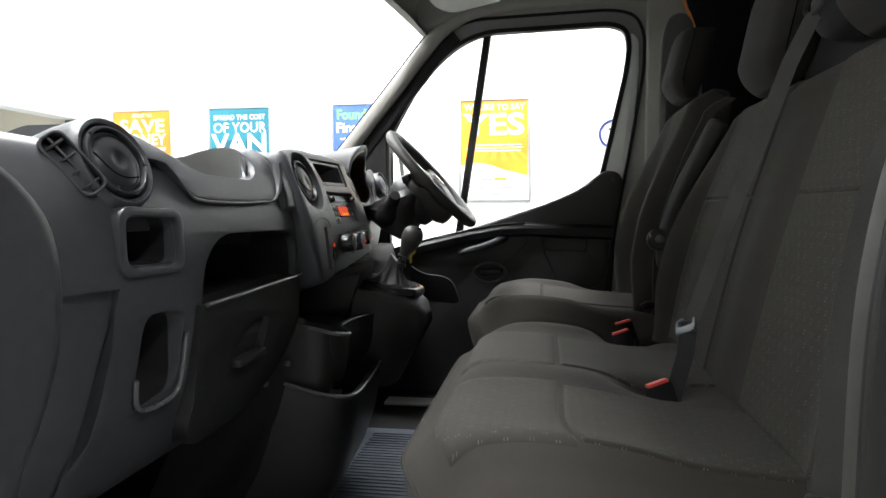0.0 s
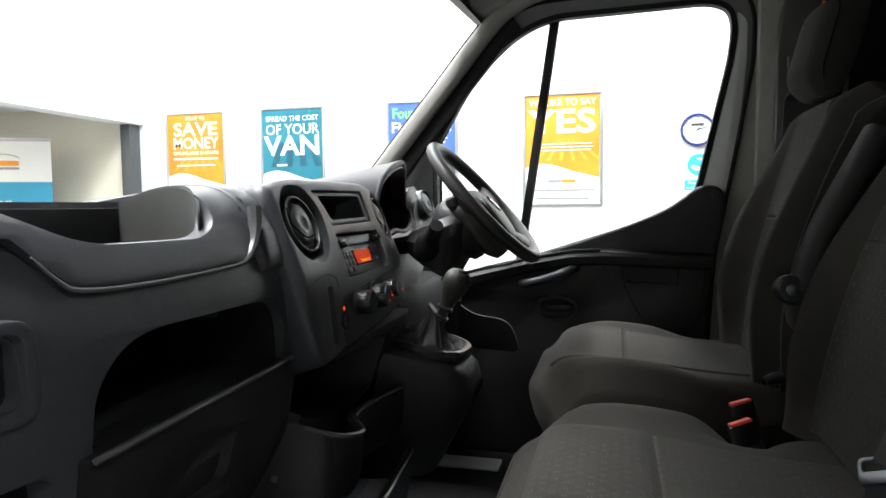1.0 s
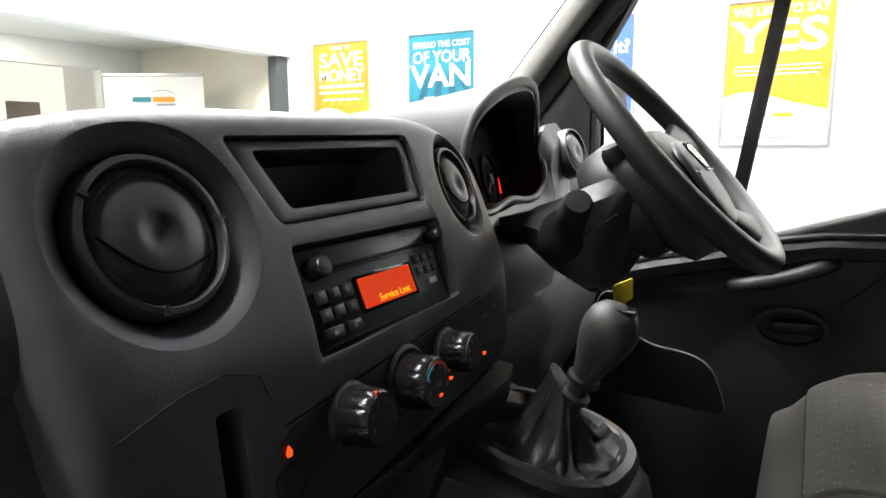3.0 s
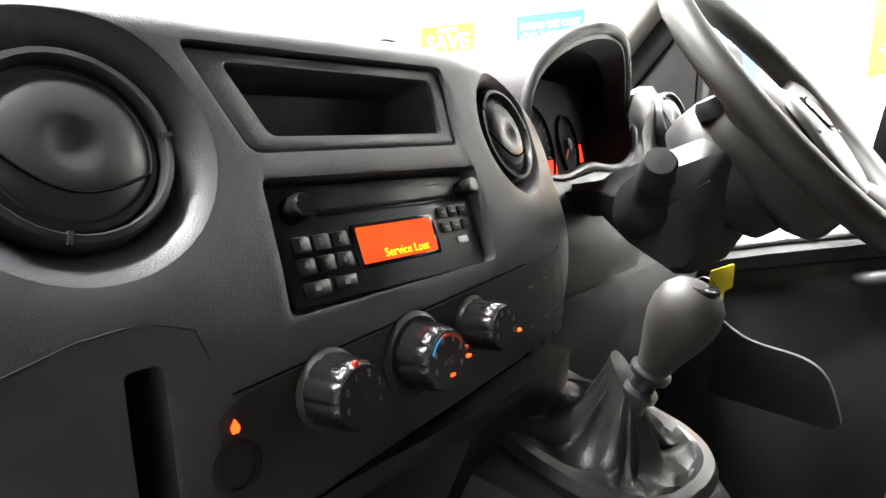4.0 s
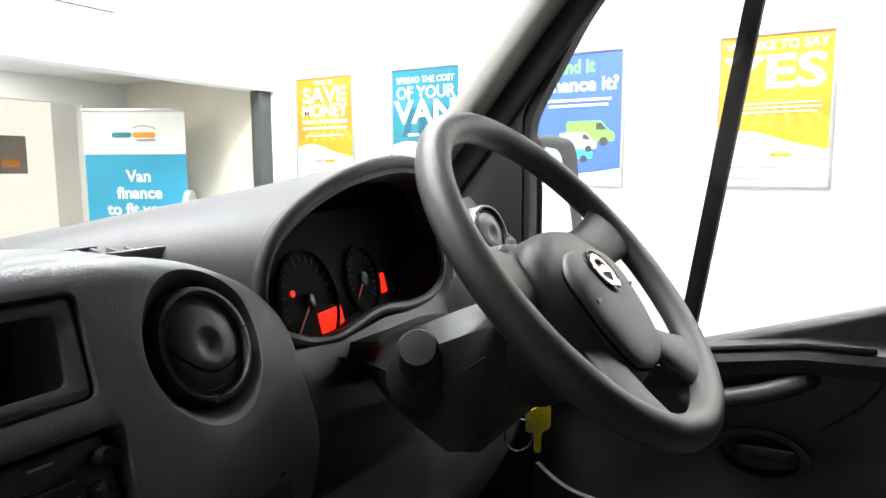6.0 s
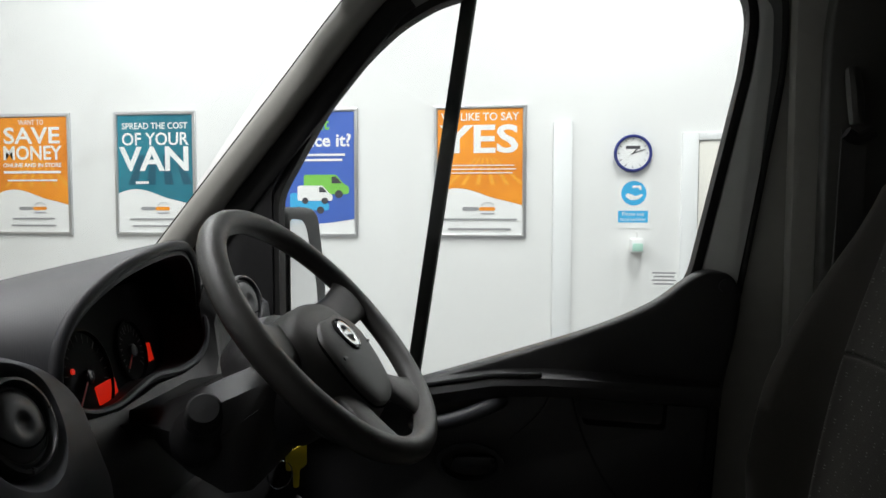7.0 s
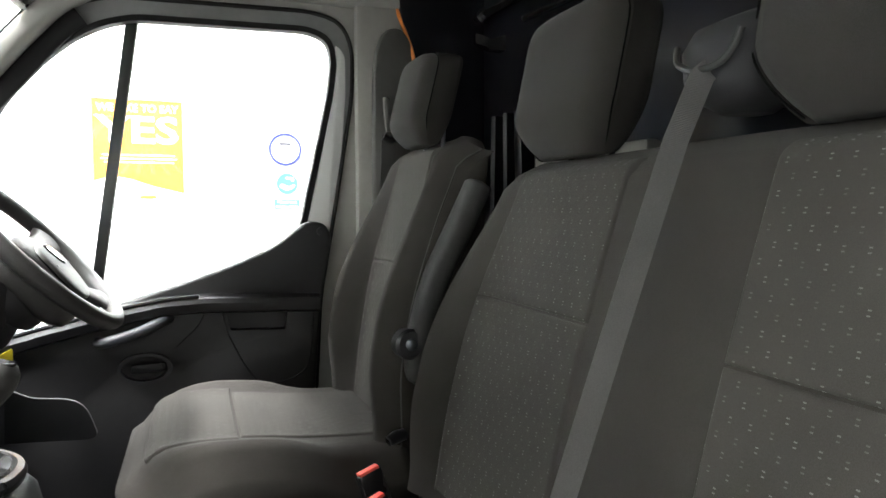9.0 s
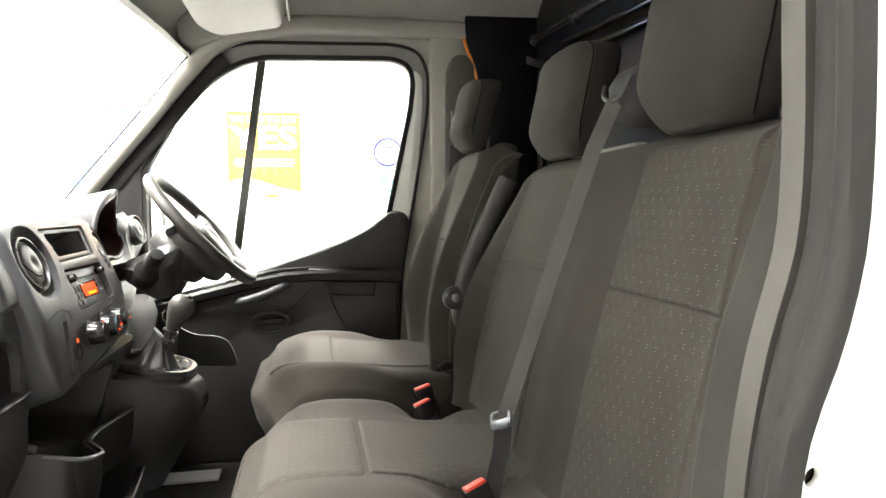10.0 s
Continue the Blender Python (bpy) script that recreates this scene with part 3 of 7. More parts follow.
for y0, z0, y1, z1, r in ((0.95, 2.187, -0.7, 2.09, 0.012), (0.62, 2.104, -0.7, 2.02, 0.009), (0.36, 2.04, -0.5, 1.995, 0.011)):
    bm = bmesh.new()
    add_tube(bm, [(1.235, y0, z0), (1.235, y1, z1)], r, 10)
    part("rail", bm, M_GLOSS, bulk, "gloss black steel rail")
for y, z in ((0.886, 2.181), (0.506, 2.157), (0.2, 2.139)):
    bm = bmesh.new()
    add_ring(bm, [(0.022 * math.cos(q), 0.022 * math.sin(q)) for q in [2 * math.pi * j / 16 for j in range(16)]], [(0.013 * math.cos(q), 0.013 * math.sin(q)) for q in [2 * math.pi * j / 16 for j in range(16)]], axis_frame((1.235, y, z), (0, 1, -0.06)), -0.006, 0.006, 0.002)
    part("rail_clip", bm, M_CHROME, bulk)
bm = bmesh.new()
add_loft(bm, [[(1.262, 0.80 + s * a, 2.03 + b) for a, b in ((-0.02, 0.03), (0.02, 0.03), (0.02, 0.075), (-0.02, 0.075))] if k == 0 else [(x, 0.81 + s * a, z + b) for a, b in ((-0.016, -0.012), (0.016, -0.012), (0.016, 0.016), (-0.016, 0.016))] for k, (x, s, z) in enumerate(((1.26, 1, 2.08), (1.22, 1, 2.075), (1.19, 0.9, 2.085), (1.175, 0.5, 2.09)))])
part("bracket", bm, M_GLOSS, bulk, "gloss black bracket")
for y, lean, w in ((0.61, 0.03, 0.02), (0.7, 0.01, 0.01), (0.8, -0.02, 0.014)):
    bm = bmesh.new()
    add_loft(bm, [[(1.24 + a, y + lean * (z - 1.3) / 0.7 + b, z) for a, b in ((-0.018, -w), (-0.024, 0), (-0.018, w), (0.022, w), (0.022, -w))] for z in (1.2, 1.84, 1.87)])
    part("upright", bm, M_BULK, bulk, "gloss black upright")
bm = bmesh.new()
add_box(bm, (1.225, 0.1, 1.55), (1.262, 0.545, 1.74), 0.008)
part("pale_panel", bm, M_PILLAR, bulk, "pale painted panel low on the bulkhead")
# side walls of the cab with the two door openings
WIN = [(-0.118, 1.20), (-0.118, 1.71), (-0.016, 1.885), (0.068, 1.985), (0.136, 2.045), (0.21, 2.086), (0.283, 2.105), (0.73, 2.115), (0.785, 2.095), (0.797, 2.04), (0.785, 1.94), (0.70, 1.555), (0.66, 1.50), (0.66, 1.20)]


def offset(poly, d):
    """An outline moved outwards by d."""
    area = sum(poly[i - 1][0] * p[1] - p[0] * poly[i - 1][1] for i, p in enumerate(poly))
    s = -1 if area > 0 else 1
    out = []
    for i, p in enumerate(poly):
        p, a, b = Vector(p), Vector(poly[i - 1]), Vector(poly[(i + 1) % len(poly)])
        na = Vector((-(p - a).y, (p - a).x)).normalized() * s
        nb = Vector((-(b - p).y, (b - p).x)).normalized() * s
        n = (na + nb).normalized()
        out.append(tuple(p + n * d / max(0.5, n.dot(na))))
    return out


WIN = [tuple(p) for p in soft_poly(WIN, 0.03, 3)]
APER = [(-0.55, 0.85), (-0.5, 1.35), (-0.235, 1.68), (-0.09, 1.90), (0.03, 2.06), (0.11, 2.122), (0.22, 2.16), (0.74, 2.172), (0.825, 2.15), (0.858, 2.08), (0.856, 1.94), (0.80, 1.60), (0.755, 1.35), (0.74, 1.1), (0.72, 0.72), (-0.3, 0.72)]
APER = soft_poly(APER, 0.05, 4)
side = thing("body_side", (0.3, 1.0, 0.7), "grey trimmed inner body side round the driver's door", "body side", kind="structure")
bm = bmesh.new()
add_prism(bm, [(-0.62, 0.5), (1.3, 0.5), (1.3, 2.5), (0.3, 2.5), (0.1, 2.21), (-0.5, 1.46), (-0.62, 1.3)], m_xz(0), 0.985, 1.06)
ob = part("side_panel", bm, M_PILLAR, side)
t = bmesh.new()
add_prism(t, APER, m_xz(0), 0.9, 1.2)
cut(ob, [t], 0.012)
bm = bmesh.new()
add_tube(bm, [(x, 0.98, z) for x, z in APER], 0.006, 8, closed=True)
part("door_seal", bm, M_RUBBER, side, "black rubber door seal")
bm = bmesh.new()
add_box(bm, (0.862, 0.945, 0.7), (1.02, 0.984, 2.24), 0.015)
part("pillar_trim", bm, M_PILLAR, side)
bm = bmesh.new()
add_prism(bm, soft_poly([(0.90, 0.75), (1.022, 0.75), (1.022, 2.09), (0.985, 2.135), (0.93, 2.12), (0.905, 2.02)], [0.01, 0.01, 0.03, 0.04, 0.05, 0.1], 5), m_xz(0), 0.912, 0.946, 0.012, 3)
part("belt_cover", bm, M_COVER, side, "mid grey belt cover on the pillar")
bm = bmesh.new()
add_tube(bm, spline([(1.028, 0.905, 1.9), (1.027, 0.907, 1.98), (1.024, 0.912, 2.05), (1.008, 0.93, 2.12), (0.985, 0.95, 2.2), (0.975, 0.965, 2.3), (0.972, 0.97, 2.4)]), 0.006, 8)
part("edge_trim", bm, M_ORANGE_EDGE, side, "orange edging strip")
bm = bmesh.new()
add_prism(bm, soft_poly([(1.02, 1.0), (1.26, 1.0), (1.26, 2.5), (0.985, 2.5), (0.99, 2.2), (1.02, 2.06)], 0.03), m_xz(0), 0.93, 0.984, 0.004)
part("rear_lining", bm, M_BULK, side, "black lining behind the pillar")


def a_pillar(s, mid=-0.0065, half=0.028, thick=0.04, yc=0.955, grow=1.0, stop=1.0):
    """The padded trim of a windscreen pillar that runs on along the roof rail; s: +1 on the driver's side."""
    way = spline([Vector(p) for p in ((-0.475, 1.42), (-0.29, 1.645), (-0.09, 1.885), (0.05, 2.055), (0.13, 2.135), (0.24, 2.19), (0.45, 2.22), (0.75, 2.225), (1.0, 2.222), (1.25, 2.22))], 4)
    loops = []
    for k, p in enumerate(way):
        t = (way[min(k + 1, len(way) - 1)] - way[max(k - 1, 0)]).normalized()
        d = Vector((t.y, 0, -t.x))
        f = k / (len(way) - 1)
        w = half + 0.005 * grow * smooth_step(0.42, 0.7, f)
        c = Vector((p.x, s * (yc + 0.01 * f), p.y)) + d * mid * (1 - grow * smooth_step(0.42, 0.7, f))
        ring = []
        for j in range(14):
            q = 2 * math.pi * j / 14
            ca, sa = math.cos(q), math.sin(q)
            e = 0.65
            ring.append(c + d * w * math.copysign(abs(ca) ** e, ca) + Vector((0, -s, 0)) * thick * (1 - 0.3 * f) * math.copysign(abs(sa) ** e, sa))
        loops.append(ring)
    bm = bmesh.new()
    add_loft(bm, loops[:max(2, round(stop * len(loops)))])
    return bm


def smooth_step(a, b, x):
    t = max(0.0, min(1.0, (x - a) / (b - a)))
    return t * t * (3 - 2 * t)


pl = thing("pillar_right", (-0.2, 0.93, 1.5), "light grey moulded windscreen pillar trim", "pillar trim", kind="structure")
part("trim", a_pillar(1), M_PILLAR, pl)
part("glass_band", a_pillar(1, -0.04, 0.0075, 0.02, 0.972, 0.0), M_RUBBER, pl, "black band at the glass edge")
part("door_side_seal", a_pillar(1, 0.043, 0.024, 0.012, 0.972, 0.0, 0.46), M_RUBBER, pl, "black seal beside the door")
pr = thing("pillar_left", (-0.2, -0.93, 1.5), "light grey moulded windscreen pillar trim", "pillar trim", kind="structure")
part("trim", a_pillar(-1), M_PILLAR, pr)
part("glass_band", a_pillar(-1, -0.04, 0.0075, 0.02, 0.972, 0.0), M_RUBBER, pr, "black band at the glass edge")

# roof lining: header over the windscreen, roof and the coves along both sides
roof = thing("headliner", (0.6, 0, 2.4), "light grey felt headliner with coved edges", "headliner", kind="structure")
prof = [(0.07, 2.15), (0.02, 2.165), (0.03, 2.19), (0.12, 2.27), (0.26, 2.36), (0.42, 2.40), (1.27, 2.42)]
bm = bmesh.new()
loops = []
for y in (-0.984, -0.95, -0.9, -0.78, -0.6, 0, 0.6, 0.78, 0.9, 0.95, 0.984):
    a = abs(y)
    drop = 0.0 if a < 0.6 else 0.2 * ((a - 0.6) / 0.385) ** 2.2
    bow = -0.16 * (1 - (a / 1.0) ** 2)
    lip = 0.055 * max(0.0, (a - 0.62) / 0.365) ** 1.6
    loops.append([(x + bow * (1 if x < 0.3 else 0), y, z - drop * min(1, max(0.0, (x - 0.03) / 0.4)) - (lip if k < 3 else 0)) for k, (x, z) in enumerate(prof)] + [(1.27, y, 2.5), (0.0, y, 2.5), (-0.02 + bow, y, 2.2)])
add_loft(bm, loops)
part("lining", bm, M_LINER, roof)
for s in (-1, 1):
    bm = bmesh.new()
    loops = []
    for x, z0, z1 in ((0.018, 2.128, 2.2), (0.035, 2.112, 2.21), (0.06, 2.108, 2.235), (0.11, 2.128, 2.27), (0.18, 2.165, 2.3), (0.26, 2.19, 2.3)):
        loops.append([(x, s * y, z) for y, z in soft_poly([(0.86, z1), (0.9, z0 + 0.012), (0.975, z0), (0.984, z1)], 0.012, 3)])
    add_loft(bm, loops)
    part("corner_trim", bm, M_LINER, roof, "moulded corner over the pillar", smooth=60)

# windscreen
screen = thing("windscreen", (-0.4, 0, 1.5), "clear bowed windscreen with black edge band", "windscreen", kind="structure")
bm = bmesh.new()
loops = []
for k in range(13):
    y = -0.97 + 1.94 * k / 12
    bow = -0.2 * (1 - (y / 0.97) ** 2)
    loops.append([(-0.53 + bow * 1.2, y, 1.40), (0.035 + bow * 0.8, y, 2.185), (0.031 + bow * 0.8, y, 2.189), (-0.534 + bow * 1.2, y, 1.404)])
add_loft(bm, loops)
pane = part("pane", bm, M_GLASS, screen, smooth=80)
pane.visible_shadow = False

# the passenger's side of the shell, its door standing open out of the way
def table(rows, z):
    """A smooth curve through rows of (height, value)."""
    zs, vs = [r[0] for r in rows], [r[1] for r in rows]
    z = min(max(z, zs[-1]), zs[0])
    i = max(k for k in range(len(zs) - 1) if zs[k] >= z)

    def slope(k):
        a, b = max(k - 1, 0), min(k + 1, len(zs) - 1)
        return (vs[b] - vs[a]) / (zs[b] - zs[a])

    h = zs[i + 1] - zs[i]
    t = (z - zs[i]) / h
    return (2 * t ** 3 - 3 * t * t + 1) * vs[i] + (t ** 3 - 2 * t * t + t) * h * slope(i) + (3 * t * t - 2 * t ** 3) * vs[i + 1] + (t ** 3 - t * t) * h * slope(i + 1)


SKIN = [(2.3, 0.80), (2.0, 0.822), (1.724, 0.832), (1.562, 0.831), (1.48, 0.814), (1.4, 0.785), (1.3, 0.774), (1.1, 0.77), (0.7, 0.765)]
TRIM = [(2.3, 0.806), (2.0, 0.823), (1.744, 0.831), (1.56, 0.831), (1.45, 0.803), (1.34, 0.786), (1.2, 0.78), (0.7, 0.774)]
WIDE = [(2.3, 0.016), (1.744, 0.016), (1.56, 0.013), (1.45, 0.011), (1.34, 0.009), (0.7, 0.008)]
left = thing("body_side", (0.9, -1.0, 0.7), "white painted body side with grey trim at the open doorway", "body side", kind="structure")
front = [(-0.58, 0.72), (-0.58, 0.95), (-0.55, 1.35), (-0.235, 1.72), (-0.09, 1.94), (0.03, 2.11), (0.11, 2.19), (0.22, 2.23), (0.72, 2.24)]
rear = [(table(SKIN, z) + 0.007, z) for z in [2.2 - 0.05 * k for k in range(30)]]
LAP = front + rear + [(0.7, 0.7), (-0.5, 0.7)]
bm = bmesh.new()
add_prism(bm, [(-0.64, 0.5), (1.3, 0.5), (1.3, 2.5), (0.3, 2.5), (0.08, 2.24), (-0.56, 1.44), (-0.64, 1.3)], m_xz(0), -1.0, -0.989)
ob = part("side_panel", bm, M_PAINT, left, "white painted steel")
t = bmesh.new()
add_prism(t, LAP, m_xz(0), -1.2, -0.9)
t2 = bmesh.new()
add_lathe(t2, [(0.0085, -0.08), (0.0085, 0.02)], axis_frame((0.801, -1.0, 1.376), (0, 1, 0)), 16)
cut(ob, [t, t2], 0.006)
bm = bmesh.new()
add_prism(bm, [(0.785, 1.355), (0.816, 1.355), (0.816, 1.393), (0.785, 1.393)], m_xz(0), -0.985, -0.98)
part("hole_backing", bm, M_DEEP, left)
loops, strip = [], []
for k in range(56):
    z = 2.25 - 1.5 * k / 55
    xs, xt, w = table(SKIN, z), table(TRIM, z), table(WIDE, z)
    a, b = Vector((xt + w, -0.936)), Vector((xs, -1.0035))
    n = Vector((-1, -0.2))
    row = []
    for f, h in ((0, 0.0), (0.12, 0.007), (0.25, 0.010), (0.38, 0.006), (0.45, 0.001), (0.55, 0.008), (0.75, 0.014), (0.92, 0.010), (1, 0.0)):
        q = a + (b - a) * f + n * h
        row.append((q.x, q.y, z))
    loops.append(row + [(b.x + 0.008, b.y - 0.0002, z), (b.x + 0.012, -0.992, z), (a.x + 0.03, -0.95, z)])
    strip.append([(xt, -0.915, z), (xt, -0.93, z), (xt + 0.3 * w, -0.937, z), (xt + w, -0.936, z), (xt + w, -0.92, z)])
bm = bmesh.new()
add_loft(bm, loops)
part("door_seal", bm, M_RUBBER, left, "black ribbed rubber door seal", smooth=60)
bm = bmesh.new()
add_loft(bm, strip)
part("pillar_trim", bm, M_STRIP, left, "grey pillar trim", smooth=60)
bm = bmesh.new()
add_prism(bm, [(0.865, 0.72), (1.26, 0.72), (1.26, 2.45), (0.865, 2.45)], m_xz(0), -0.988, -0.935, 0.004)
part("rear_lining", bm, M_BULK, left, "black lining behind the pillar")
bm = bmesh.new()
add_tube(bm, [(x, -0.985, z) for x, z in [(p.x, p.y) for p in spline([Vector(p) for p in front[1:]], 3)]], 0.014, 8)
part("front_seal", bm, M_RUBBER, left, "black rubber door seal")

bm = bmesh.new()
add_box(bm, (-0.64, 0.93, 0.66), (-0.28, 0.984, 1.5), 0.01)
part("kick_panel", bm, M_LOWER, side, "dark kick panel")
bm = bmesh.new()
add_box(bm, (-0.3, 0.945, 0.6), (0.76, 0.984, 0.74), 0.01)
part("sill_trim", bm, M_LOWER, side, "dark sill trim")


# ---- dashboard ----
def smooth_ramp(k, a, b):
    t = max(0.0, min(1.0, (k - a) / max(1e-6, b - a)))
    return t * t * (3 - 2 * t)


dash = thing("dashboard", (-0.3, 0, 0.98), "charcoal moulded van dashboard with round vents and open tray", "dashboard")


def dash_section(y):
    """Outline of the passenger's side in x, z at one y."""
    e = max(0.0, (-y - 0.86) / 0.12)
    b = -0.055 * min(1, e) ** 1.5
    h = 0.012 * min(1, e)
    pts = [(-0.2 + b, 0.98), (-0.10 + b, 1.04), (-0.045 + b, 1.15), (-0.022 + b, 1.27), (-0.012 + b, 1.36), (-0.02 + b, 1.43), (-0.04 + b, 1.483 + h), (-0.075 + b, 1.512 + h), (-0.3, 1.524 + h), (-0.64, 1.49), (-0.64, 0.98)]
    return soft_poly(pts, 0.04, 4)


bm = bmesh.new()
add_loft(bm, [[(x, y, z) for x, z in dash_section(y)] for y in [-0.985, -0.96, -0.93, -0.9, -0.87, -0.84, -0.7, -0.5, -0.236]])
dbody = part("passenger_side", bm, M_PLASTIC, dash, "charcoal plastic with fine grain")
cuts = []
TRAY = soft_poly([(-0.245, -0.712), (-0.056, -0.712), (-0.052, -0.43), (-0.1, -0.385), (-0.15, -0.362), (-0.245, -0.346)], [0.02, 0.02, 0.03, 0.03, 0.05, 0.006], 5)


def tray_cutters():
    c = bmesh.new()
    add_prism(c, TRAY, m_xy(0), 1.41, 1.75)
    e = bmesh.new()
    add_prism(e, soft_poly([(-0.80, 1.548), (-0.75, 1.534), (-0.712, 1.516), (-0.64, 1.484), (-0.46, 1.4825), (-0.418, 1.499), (-0.408, 1.54), (-0.43, 1.62), (-0.80, 1.62)], [0.005, 0.02, 0.03, 0.05, 0.02, 0.02, 0.02, 0.01, 0.01], 4), m_yz(0), -0.2, 0.1)
    return [c, e]


cuts.extend(tray_cutters())
c = bmesh.new()
add_prism(c, soft_poly([(-0.655, 1.285), (-0.285, 1.285), (-0.287, 1.355), (-0.318, 1.39), (-0.60, 1.392), (-0.655, 1.35)], [0.008, 0.008, 0.05, 0.05, 0.06, 0.05], 6), m_yz(0), -0.22, 0.05)
cuts.append(c)
c = bmesh.new()
add_prism(c, soft_poly([(-0.845, 1.358), (-0.733, 1.355), (-0.735, 1.418), (-0.848, 1.42)], 0.016, 4), m_yz(0), -0.14, 0.05)
cuts.append(c)
c = bmesh.new()
add_prism(c, soft_poly([(-0.805, 1.155), (-0.70, 1.17), (-0.70, 1.285), (-0.80, 1.292)], [0.03, 0.03, 0.02, 0.03], 4), m_yz(0), -0.15, 0.05)
cuts.append(c)
# sunk strip below the vent's moulding, beside the rounded end panel
c = bmesh.new()
loops = []
for y in (-1.0, -0.97, -0.94, -0.91, -0.88, -0.853):
    b = -0.055 * min(1, max(0.0, (-y - 0.86) / 0.12)) ** 1.5 - 0.011
    row = []
    for x, z in ((-0.2, 0.96), (-0.12, 1.02), (-0.07, 1.09), (-0.046, 1.15), (-0.033, 1.21), (-0.022, 1.27), (-0.016, 1.332)):
        row.append((x + b, y if y < -0.86 else y - 0.045 * max(0.0, (1.2 - z) / 0.11) ** 1.3, z))
    loops.append(row + [(0.1, row[-1][1], 1.332), (0.1, row[0][1], 0.96)])
add_loft(c, loops)
cuts.append(c)
cut(dbody, cuts, 0.004)


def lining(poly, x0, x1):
    """A matt black sheet that puts shade into a recess open towards the seats."""
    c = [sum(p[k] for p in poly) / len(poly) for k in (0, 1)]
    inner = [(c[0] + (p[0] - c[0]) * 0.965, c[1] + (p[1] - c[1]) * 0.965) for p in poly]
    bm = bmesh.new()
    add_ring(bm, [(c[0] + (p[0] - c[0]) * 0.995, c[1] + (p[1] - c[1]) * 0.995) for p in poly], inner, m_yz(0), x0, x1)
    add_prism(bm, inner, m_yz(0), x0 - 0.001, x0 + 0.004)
    part("recess_shade", bm, M_DEEP, dbody, "black sheet put in as shade inside the recess")


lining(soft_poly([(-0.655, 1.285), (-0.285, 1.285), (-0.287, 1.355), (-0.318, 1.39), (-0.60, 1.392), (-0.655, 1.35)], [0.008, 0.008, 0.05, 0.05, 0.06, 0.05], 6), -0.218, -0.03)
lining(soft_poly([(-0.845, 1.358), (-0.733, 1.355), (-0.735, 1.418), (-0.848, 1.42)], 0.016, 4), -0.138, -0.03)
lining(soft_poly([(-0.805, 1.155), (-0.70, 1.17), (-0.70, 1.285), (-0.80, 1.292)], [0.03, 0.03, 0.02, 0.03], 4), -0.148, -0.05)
# raised bezel round the small cubby
bm = bmesh.new()
add_ring(bm, soft_poly([(-0.862, 1.345), (-0.716, 1.342), (-0.72, 1.43), (-0.862, 1.434)], 0.025, 5), soft_poly([(-0.846, 1.357), (-0.732, 1.354), (-0.734, 1.419), (-0.849, 1.421)], 0.016, 5), m_yz(-0.012), -0.02, 0.004, 0.003)
part("cubby_bezel", bm, M_PLASTIC, dash)
# step of the panel in front of the tray: a worn ledge, highlight in its colour, under a dark joint
STEP = spline([Vector((-0.727, 1.500)), Vector((-0.684, 1.456)), Vector((-0.656, 1.444)), Vector((-0.561, 1.4405)), Vector((-0.42, 1.4435)), Vector((-0.375, 1.45)), Vector((-0.348, 1.476)), Vector((-0.335, 1.52))], 4)
bm = bmesh.new()
add_tube(bm, [(-0.016 - 0.19 * max(0, p.y - 1.43), p.x + 0.006 * smooth_ramp(p.y, 1.45, 1.5) * (1 if p.x > -0.5 else 0), p.y) for p in STEP[2:]], [0.0008 + 0.0022 * smooth_ramp(k, 0, 8) + 0.008 * smooth_ramp(k, len(STEP) * 0.6, len(STEP)) for k in range(2, len(STEP))], 8)
part("tray_ledge", bm, M_LIP, dash, "worn ledge below the tray panel, paled for its highlight")
# the panel over it, which rolls from the tray's lip up to the top
COVER = [(-0.016, 1.432), (-0.018, 1.45), (-0.024, 1.47), (-0.032, 1.49), (-0.045, 1.513), (-0.066, 1.534), (-0.1, 1.549), (-0.15, 1.551), (-0.2, 1.543), (-0.25, 1.528), (-0.33, 1.512), (-0.42, 1.5)]
bm = bmesh.new()
cov = [(p.x, p.y) for p in spline([Vector(p) for p in COVER], 3)]
add_loft(bm, [[(x, y, z) for x, z in cov] + [(-0.42, y, 1.40), (-0.05, y, 1.40)] for y in (-0.785, -0.74, -0.7, -0.66, -0.6, -0.5, -0.42, -0.37, -0.345, -0.334)])
tpan = part("tray_panel", bm, M_PLASTIC, dash, "charcoal panel round the open tray")
under_step = bmesh.new()
add_prism(under_step, [(-0.80, 1.3), (-0.80, 1.497), (-0.745, 1.499)] + [(p.x, p.y + 0.004) for p in STEP[1:-3]] + [(-0.343, 1.50), (-0.339, 1.56), (-0.30, 1.56), (-0.30, 1.3)], m_yz(0), -0.05, 0.1)
cut(tpan, tray_cutters() + [under_step], 0.003)

# the corner between the tray panel and the centre panel
bm = bmesh.new()
add_loft(bm, [[(x + d, y, z + 0.6 * d) for x, z in cov] + [(-0.42, y, 1.40), (-0.05, y, 1.40)] for y, d in ((-0.337, 0.0), (-0.334, 0.004), (-0.325, 0.0055), (-0.305, 0.005), (-0.285, 0.003), (-0.268, 0.0))])
part("corner_panel", bm, M_PLASTIC, dash, "charcoal corner beside the centre panel", smooth=60)

# glovebox lid with its worn lip, brightened as a highlight, and finger recess
bm = bmesh.new()
lid = soft_poly([(-0.672, 1.286), (-0.283, 1.296), (-0.286, 1.19), (-0.345, 1.09), (-0.45, 1.05), (-0.62, 1.045), (-0.665, 1.1)], [0.006, 0.006, 0.06, 0.08, 0.1, 0.04, 0.03], 6)
